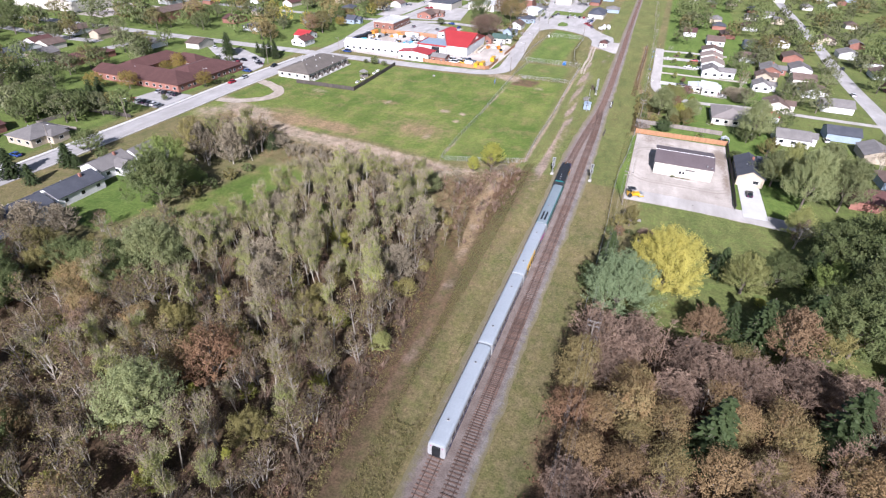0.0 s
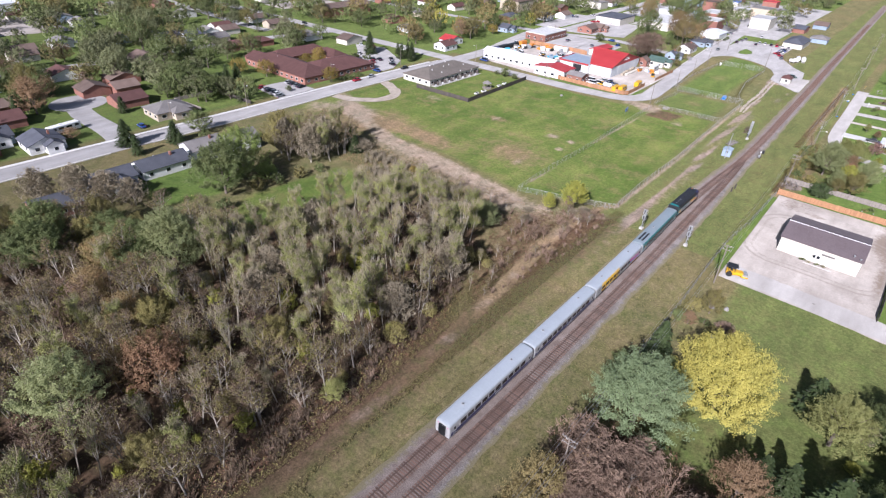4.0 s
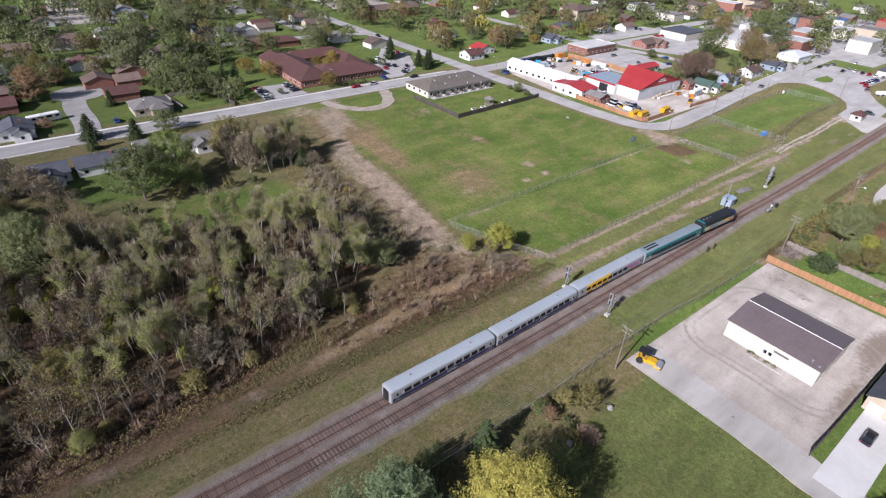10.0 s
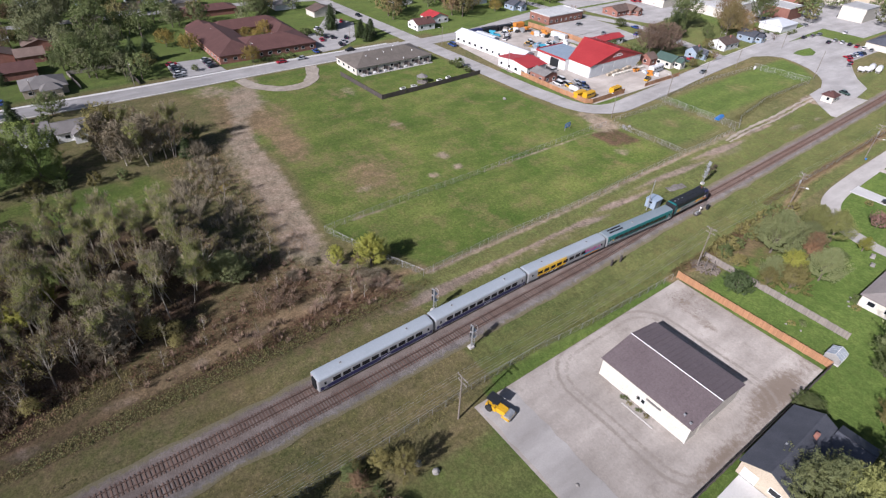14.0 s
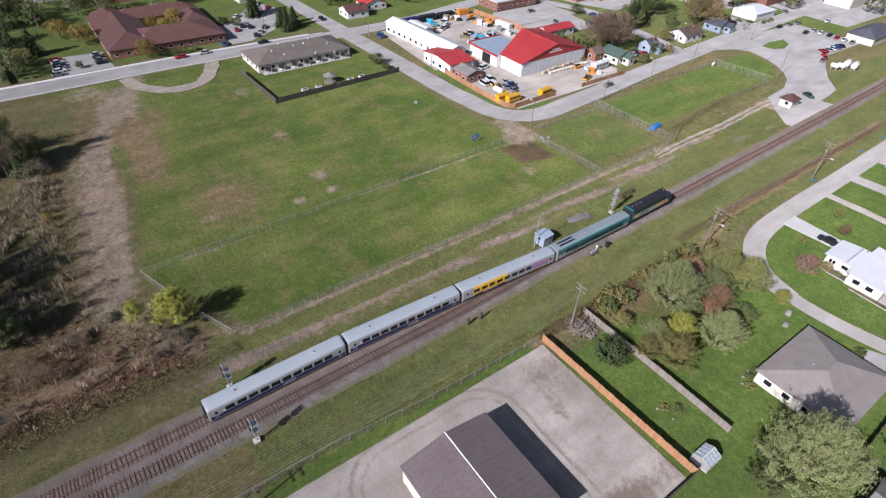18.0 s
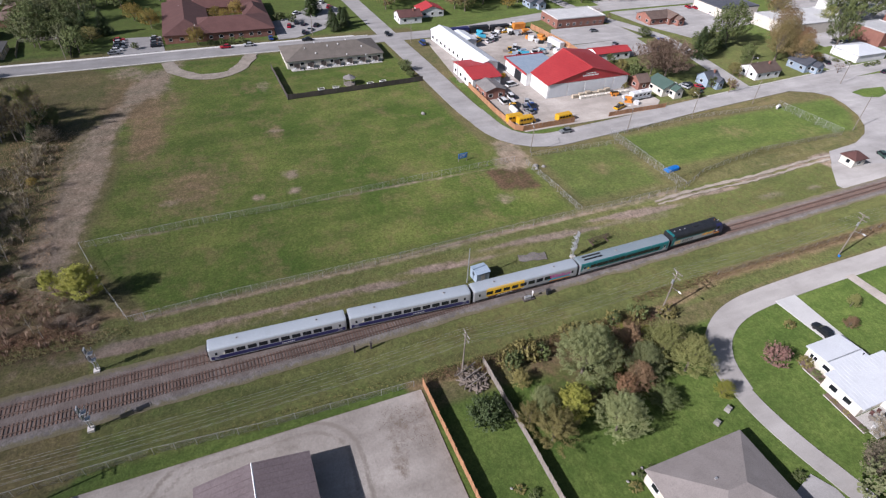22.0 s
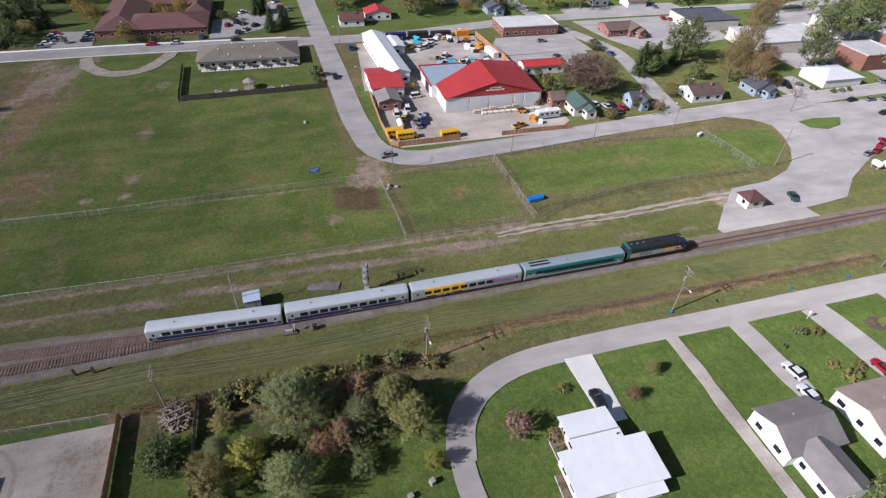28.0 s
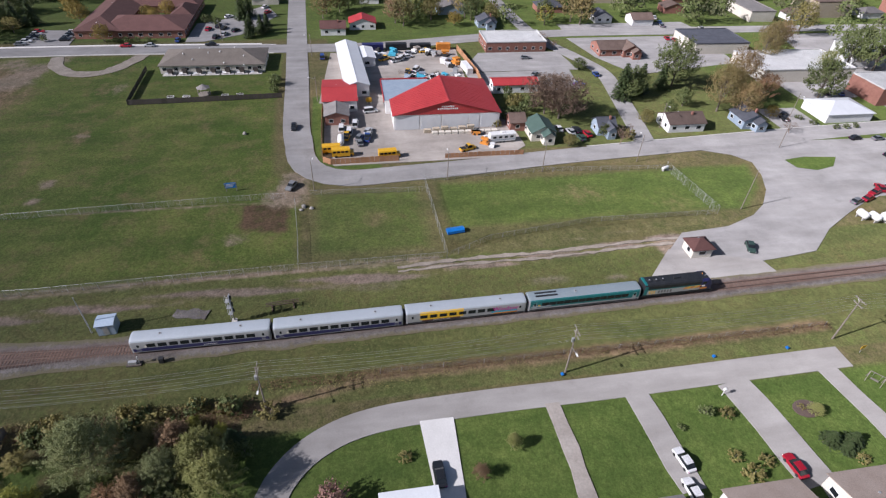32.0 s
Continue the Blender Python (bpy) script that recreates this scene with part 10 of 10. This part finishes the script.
def brushwood(name, poly, n, mat, low, high, seed, label, wide=0.035, twigs=16):
    """Leafless shrubs over an area as one mass: sheaves of thin twigs that fan out from the ground."""
    rng = random.Random(seed)
    px, py = [p[0] for p in poly], [p[1] for p in poly]
    X = np.array([rng.uniform(min(px), max(px)) for _ in range(n)])
    Y = np.array([rng.uniform(min(py), max(py)) for _ in range(n)])
    ok = inside(X, Y, poly) > 0
    vs, fs = [], []
    for x, y in zip(X[ok], Y[ok]):
        h = low + (high - low) * min(1.0, max(0.0, 0.5 + 1.2 * noise.noise((x * 0.13, y * 0.13, seed)))) * rng.uniform(0.6, 1.1)
        for j in range(twigs):
            a, out = rng.uniform(0, 6.283), rng.uniform(0.05, 0.75)
            base = Vector((x + 0.2 * math.cos(a), y + 0.2 * math.sin(a), -0.05))
            knee = base + Vector((math.cos(a) * out * h * 0.35, math.sin(a) * out * h * 0.35, h * rng.uniform(0.35, 0.6)))
            for b in range(3):
                tip = knee + Vector((math.cos(a) * out + rng.gauss(0, 0.35), math.sin(a) * out + rng.gauss(0, 0.35), rng.uniform(0.4, 1.1))) * h * 0.42
                side = Vector((-math.sin(a), math.cos(a), rng.uniform(-0.4, 0.4))) * wide
                k = len(vs)
                vs += [knee - side, knee + side, tip]
                fs.append((k, k + 1, k + 2))
            side = Vector((-math.sin(a), math.cos(a), 0)) * wide * 1.3
            k = len(vs)
            vs += [base - side, base + side, knee + side, knee - side]
            fs.append((k, k + 1, k + 2, k + 3))
    return setting(name, mesh_of(name, vs, fs, mat), mat, label, "brush", "stuff")


brushwood("brushwood", THICK, 640, "twig", 1.2, 3.6, 1, "leafless grey-brown shrubs under the trees")
brushwood("brushwood", THICK, 320, "pinktwig", 1.0, 3.2, 2, "leafless reddish shrubs under the trees")
brushwood("brushwood", [(-55, 139), (-70, 140), (-86, 133), (-98, 139), (-114, 148), (-112, 157), (-92, 154), (-70, 152.5), (-54, 149)], 420, "slimtwig", 1.0, 3.4, 3, "pale leafless shrubs at the edge of the wood")
brushwood("brushwood", BRUSH, 210, "pinktwig", 0.7, 2.4, 4, "leafless reddish shrubs beside the railway")
brushwood("brushwood", [(-32, 22), (-33, 76), (-36, 98), (-40, 113), (-44, 120), (-44, 96), (-40, 76), (-38, 22)], 480, "twig", 0.8, 3.0, 5, "leafless shrubs along the edge of the wood")
scrub("undergrowth", WOOD, 5200, "bramble", 0.24, 1.0, 1, "brown brambles and fallen leaves under the trees", "undergrowth")
scrub("undergrowth", THICK, 2600, "olive", 0.24, 1.8, 2, "olive brush under the trees", "undergrowth")
scrub("undergrowth", WOOD_EAST, 4200, "bramble", 0.45, 1.5, 3, "brown brambles under the trees", "undergrowth")
scrub("brush", BRUSH + [], 7000, "bramble", 0.17, 0.35, 14, "low reddish brambles over bare earth", "brush")
scrub("tall_grass", [(-31, 95), (-31, 176), (-24.5, 176), (-22, 100)], 7000, "green", 0.14, 0.4, 15, "dark green tufts beside the railway", "grass")
scrub("brush", BRUSH + [], 1300, "bramble", 0.36, 0.9, 4, "dry reddish brush beside the railway", "brush")
scrub("tall_grass", [(-33, 30), (-33, 75), (-36, 98), (-41, 114), (-32, 150), (-31, 176), (-25.5, 176), (-22, 130), (-21.5, 100), (-20.5, 30)], 30000, "drygrass", 0.2, 0.75, 5, "tall yellowing grass between the wood and the railway", "grass")
scrub("brush", [(0.5, 226), (0.5, 278), (4.2, 277), (4.0, 239), (2.4, 226)], 2600, "bramble", 0.18, 1.4, 6, "brown brush along the railway fence", "brush")
scrub("brush", [(0.2, 226), (-0.6, 276), (4.4, 276), (4.0, 239), (2.4, 226)], 2600, "olive", 0.2, 1.6, 7, "olive brush along the railway fence", "brush")
scrub("brush", [(-3.6, 276), (-3.6, 396), (-1.7, 396), (-1.5, 276)], 2600, "bramble", 0.17, 1.1, 8, "dry brush along a low fence", "brush")
scrub("brush", [(-3.6, 276), (-1.0, 276), (1.0, 300), (-1.6, 320), (-1.8, 396), (-3.6, 396)], 1700, "olive", 0.17, 0.9, 9, "olive brush along a low fence", "brush")
scrub("brush", [(-40, 318), (-36, 319), (-41, 345), (-44, 392), (-46, 392), (-46, 357)], 4200, "drygrass", 0.17, 1.1, 10, "dry brown brush along a fence", "brush")
scrub("brush", [(-0.8, 96), (-0.8, 226), (0.9, 226), (0.4, 190), (0.3, 165), (3.0, 150), (4, 96)], 2600, "olive", 0.18, 0.8, 11, "weeds along the railway fence", "brush")
scrub("brush", [(-62, 150), (-52, 160), (-104, 158), (-122, 160), (-118, 142), (-100, 140), (-78, 154)], 5200, "brown", 0.2, 1.1, 12, "bare brush at the edge of the wood", "brush")

scrub("grass_tufts", [(-34, 172), (-33, 300), (-37, 372), (-20, 366), (-18.5, 230), (-20, 165)], 5200, "green", 0.13, 0.14, 21, "ragged tufts of green grass beside the railway", "grass")
scrub("grass_tufts", [(-34, 150), (-33, 300), (-37, 372), (-20, 366), (-18.5, 230), (-20, 120), (-26, 120)], 4200, "olive", 0.12, 0.18, 22, "dry tufts of grass beside the railway", "grass")
scrub("grass_tufts", [(-8.2, 100), (-8.4, 190), (-10, 250), (-11, 300), (-13, 390), (-4, 390), (-2, 290), (-0.4, 220), (-1, 100)], 5200, "olive", 0.12, 0.14, 23, "dry tufts of grass beside the railway", "grass")

scrub("brush", [(-39, 22), (-40, 95), (-46, 120), (-38, 112), (-34, 95), (-32, 22)], 2200, "bramble", 0.34, 1.3, 33, "reddish brown brush at the edge of the wood", "brush")
scrub("brush", [(-39, 22), (-40, 95), (-46, 120), (-38, 112), (-34, 95), (-30, 22)], 1800, "olive", 0.26, 1.5, 34, "yellowing brush at the edge of the wood", "brush")
scrub("rubble", [(4.2, 218), (6, 223.6), (15, 223.8), (12, 217), (7, 215)], 420, "bramble", 0.17, 0.07, 31, "dark clods of churned earth on the gravel yard", "rubble")
scrub("brush", [(-48, 150), (-38, 163), (-31, 168), (-30, 140), (-33, 112), (-38, 118), (-44, 134)], 1900, "bramble", 0.34, 0.8, 32, "reddish brown brambles beside the wood", "brush")
rng = random.Random(91)
for k in range(54):
    x, y = rng.uniform(-52, -30), rng.uniform(112, 170)
    if float(inside(np.array([x]), np.array([y]), BRUSH)[0]) > 0.5:
        plant(rng.choice(("bare_e", "bare_a", "bare_f")), x, y, rng.uniform(0.22, 0.48), group="shrubs beside the wood")

# ---- small things ----
pile = thing("wood_pile", "rough heap of split firewood under a frame", "firewood", pose(4.2, 234.6, 0, 0, 0, 20) @ Matrix.Diagonal((1.3, 1.3, 1.15, 1)))
rng = random.Random(3)
log = Shape().rod((-0.5, 0, 0), (0.5, 0, 0), 0.17, 0.12, 7).mesh("log", "bark")
for k in range(100):
    r = rng.random() ** 0.5
    a = rng.uniform(0, 6.28)
    part("log", log, "bark", pile, at=pose(2.6 * r * math.cos(a), 1.9 * r * math.sin(a), 0.1 + (1 - r) * rng.uniform(0.2, 1.3), rng.uniform(-25, 25), rng.uniform(-25, 25), rng.uniform(0, 360)))
for s in (-1.2, 0, 1.2):
    part("beam", Shape().box(s - 0.06, s + 0.06, -1.8, 1.8, 1.2, 1.32), "greywood", pile)
tarp = thing("covered_trailer", "bright blue tarpaulin over a low trailer", "trailer", pose(-44.2, 321.8, 0, 0, 0, 8))
part("cover", Shape().loft([[(a, yy, b) for a, b in ((-1.0, 0.1), (1.0, 0.1), (0.9, 0.8), (0.2, 1.15), (-0.8, 0.85))] for yy in (-2.3, -1.0, 0.9, 2.2)]), paint("tarp", COLOURS["tarp"]), tarp)
board = thing("notice_board", "blue notice board on posts over a mulched bed", "sign", pose(-68.6, 264.6, 0, 0, 0, 5))
part("panel", Shape().box(-0.06, 0.06, -1.5, 1.5, 0.9, 2.5), paint("tarp", COLOURS["tarp"]), board)
for s in (-1.3, 1.3):
    part("post", Shape().box(-0.07, 0.07, s - 0.07, s + 0.07, -0.2, 2.6), "greywood", board)
for k in range(3):
    part("lettering", Shape().box(0.06, 0.075, -1.1, 1.1 - 0.3 * k, 2.05 - 0.4 * k, 2.2 - 0.4 * k), "white", board, "plain bar of writing that cannot be read")
gaz = thing("gazebo", "octagonal timber gazebo with a grey roof", "gazebo", pose(-132.6, 247, 0))
part("roof", Shape().add([(2.4 * math.cos(i * math.pi / 4), 2.4 * math.sin(i * math.pi / 4), 2.5) for i in range(8)] + [(0, 0, 3.7)], [(i, (i + 1) % 8, 8) for i in range(8)] + [tuple(reversed(range(8)))]), "greyroof", gaz)
for i in range(8):
    part("post", Shape().rod((2.1 * math.cos(i * math.pi / 4), 2.1 * math.sin(i * math.pi / 4), 0), (2.1 * math.cos(i * math.pi / 4), 2.1 * math.sin(i * math.pi / 4), 2.5), 0.07), "greywood", gaz)
part("deck", Shape().rod((0, 0, -0.1), (0, 0, 0.25), 2.2, n=8), "greywood", gaz)
for x, y in ((2.2, 334.2), (1.9, 366), (1.8, 382.5)):
    b = thing("recycling_box", "small blue recycling box at the kerb", "box", pose(x, y, 0, 0, 0, 15))
    part("box", Shape().loft([[(a * s, c * s, z) for a, c in ((-0.3, -0.22), (0.3, -0.22), (0.3, 0.22), (-0.3, 0.22))] for z, s in ((0, 0.85), (0.4, 1.0))]), paint("tarp", COLOURS["tarp"]), b)
for x, y, s in ((-59, 284, 0.9), (-58, 286, 0.7), (-57.5, 283.4, 0.6), (-101.3, 264.3, 0.9), (10, 138, 0.8), (13.2, 357, 0.5), (24, 167, 0.4), (30.2, 251.2, 0.35), (29.9, 253.2, 0.3), (31, 249.6, 0.3), (25.4, 231.8, 0.3), (28.3, 232.4, 0.3), (6.4, 148.6, 0.9), (9.2, 150.2, 0.8)):
    rk = thing("boulder", "rough grey boulder on the grass", "boulder", pose(x, y, 0, 0, 0, x * 30))
    rr = random.Random(int(x * 7))
    rings = [[((0.9 + rr.uniform(-0.15, 0.15)) * s * f * math.cos(i * math.pi / 4), (0.7 + rr.uniform(-0.15, 0.15)) * s * f * math.sin(i * math.pi / 4), z * s) for i in range(8)] for z, f in ((-0.1, 0.9), (0.25, 1.0), (0.55, 0.75), (0.75, 0.3))]
    part("stone", Shape().loft(rings), "rock", rk)
for x, y, h in ((26.4, 274.8, 0.95), (27.8, 271.0, 0.7)):
    ub = thing("utility_box", "grey metal utility box on the lawn", "utility box", pose(x, y, 0, 0, 0, 20))
    part("plinth", Shape().box(-0.52, 0.52, -0.47, 0.47, -0.1, 0.08), "rock", ub)
    part("cabinet", Shape().loft([[(a * k, c * k, z) for a, c in ((-0.45, -0.4), (0.45, -0.4), (0.45, 0.4), (-0.45, 0.4))] for z, k in ((0.08, 1.0), (h * 0.9, 1.0), (h, 0.9))]), "rock", ub)
    part("door", Shape().box(0.452, 0.47, -0.36, 0.36, 0.14, h * 0.85), "rock", ub)
    part("handle", Shape().box(0.471, 0.50, 0.2, 0.26, h * 0.4, h * 0.55), "galv", ub, "small steel handle")

sign = thing("road_end_sign", "yellow square sign on a short post beside the lane", "sign", pose(4.7, 397.0, 0, 0, 0, 100))
part("post", Shape().rod((0, 0, -0.3), (0, 0, 1.9), 0.05, n=6), "galv", sign)
part("panel", Shape().box(-0.6, 0.6, -0.05, -0.01, 1.1, 2.1), "yellow", sign)
swing = thing("swing_frame", "grey timber garden swing frame on the grass", "swing", pose(11.6, 394.2, 0, 0, 0, 40))
for sx in (-1.3, 1.3):
    for sy in (-0.8, 0.8):
        part("leg", Shape().rod((sx, sy, -0.1), (sx, 0, 2.1), 0.06, n=5), "greywood", swing)
part("beam", Shape().rod((-1.4, 0, 2.1), (1.4, 0, 2.1), 0.07, n=6), "greywood", swing)
part("seat", Shape().box(-0.7, 0.7, -0.25, 0.25, 0.45, 0.52), "greywood", swing)
for sx in (-0.65, 0.65):
    part("rope", Shape().rod((sx, 0, 0.5), (sx, 0, 2.1), 0.02, n=4), "galv", swing)
mound = thing("flower_bed", "brown mulched flower bed on a lawn", "flower bed")
ring = [(15.4 + 1.9 * math.cos(k * math.pi / 7), 376.8 + 2.6 * math.sin(k * math.pi / 7)) for k in range(14)]
part("mulch", Shape().add([(x, y, 0.06) for x, y in ring] + [(x, y, -0.1) for x, y in ring], [tuple(range(14))] + [(k, k + 14, (k + 1) % 14 + 14, (k + 1) % 14) for k in range(14)]), "brownroof", mound)
lamp = thing("garden_post", "short white lamp post beside a drive", "lamp post", pose(10.6, 362.6, 0))
part("post", Shape().rod((0, 0, -0.2), (0, 0, 1.5), 0.07, n=8), "white", lamp)
part("lantern", Shape().box(-0.22, 0.22, -0.22, 0.22, 1.5, 2.0), "white", lamp)
part("cap", Shape().rod((0, 0, 2.0), (0, 0, 2.18), 0.3, 0.04, 8), "white", lamp)
motorhome = thing("motorhome", "long white motorhome with dark windows parked on a drive", "motorhome", pose(-202.6, 86.5, 0.03, 0, 0, 10))
shell = part("body", Shape().loft([[(x, y, z) for x, z in ((-1.25, 0.55), (1.25, 0.55), (1.25, 2.9), (1.05, 3.15), (-1.05, 3.15), (-1.25, 2.9))] for y in (-5.4, 5.0)] + [[(x * 0.94, 5.5, z) for x, z in ((-1.25, 0.7), (1.25, 0.7), (1.25, 2.6), (1.05, 2.8), (-1.05, 2.8), (-1.25, 2.6))]]), "white", motorhome)
for sx in (-1, 1):
    for y0, y1 in ((-4.6, -3.0), (-2.2, -0.4), (0.4, 2.4), (3.4, 4.8)):
        part("window", Shape().box(min(sx * 1.24, sx * 1.28), max(sx * 1.24, sx * 1.28), y0, y1, 1.75, 2.55), "glass", shell)
    for y in (-3.4, 3.6):
        part("wheel", Shape().rod((sx * 0.95, y, 0.45), (sx * 1.22, y, 0.45), 0.45, n=12), "rubber", motorhome)
part("windscreen", Shape().box(-1.0, 1.0, 5.46, 5.54, 1.5, 2.5), "glass", shell)
part("roof_unit", Shape().box(-0.5, 0.5, -1.4, -0.4, 3.15, 3.4), "white", motorhome)

motions()
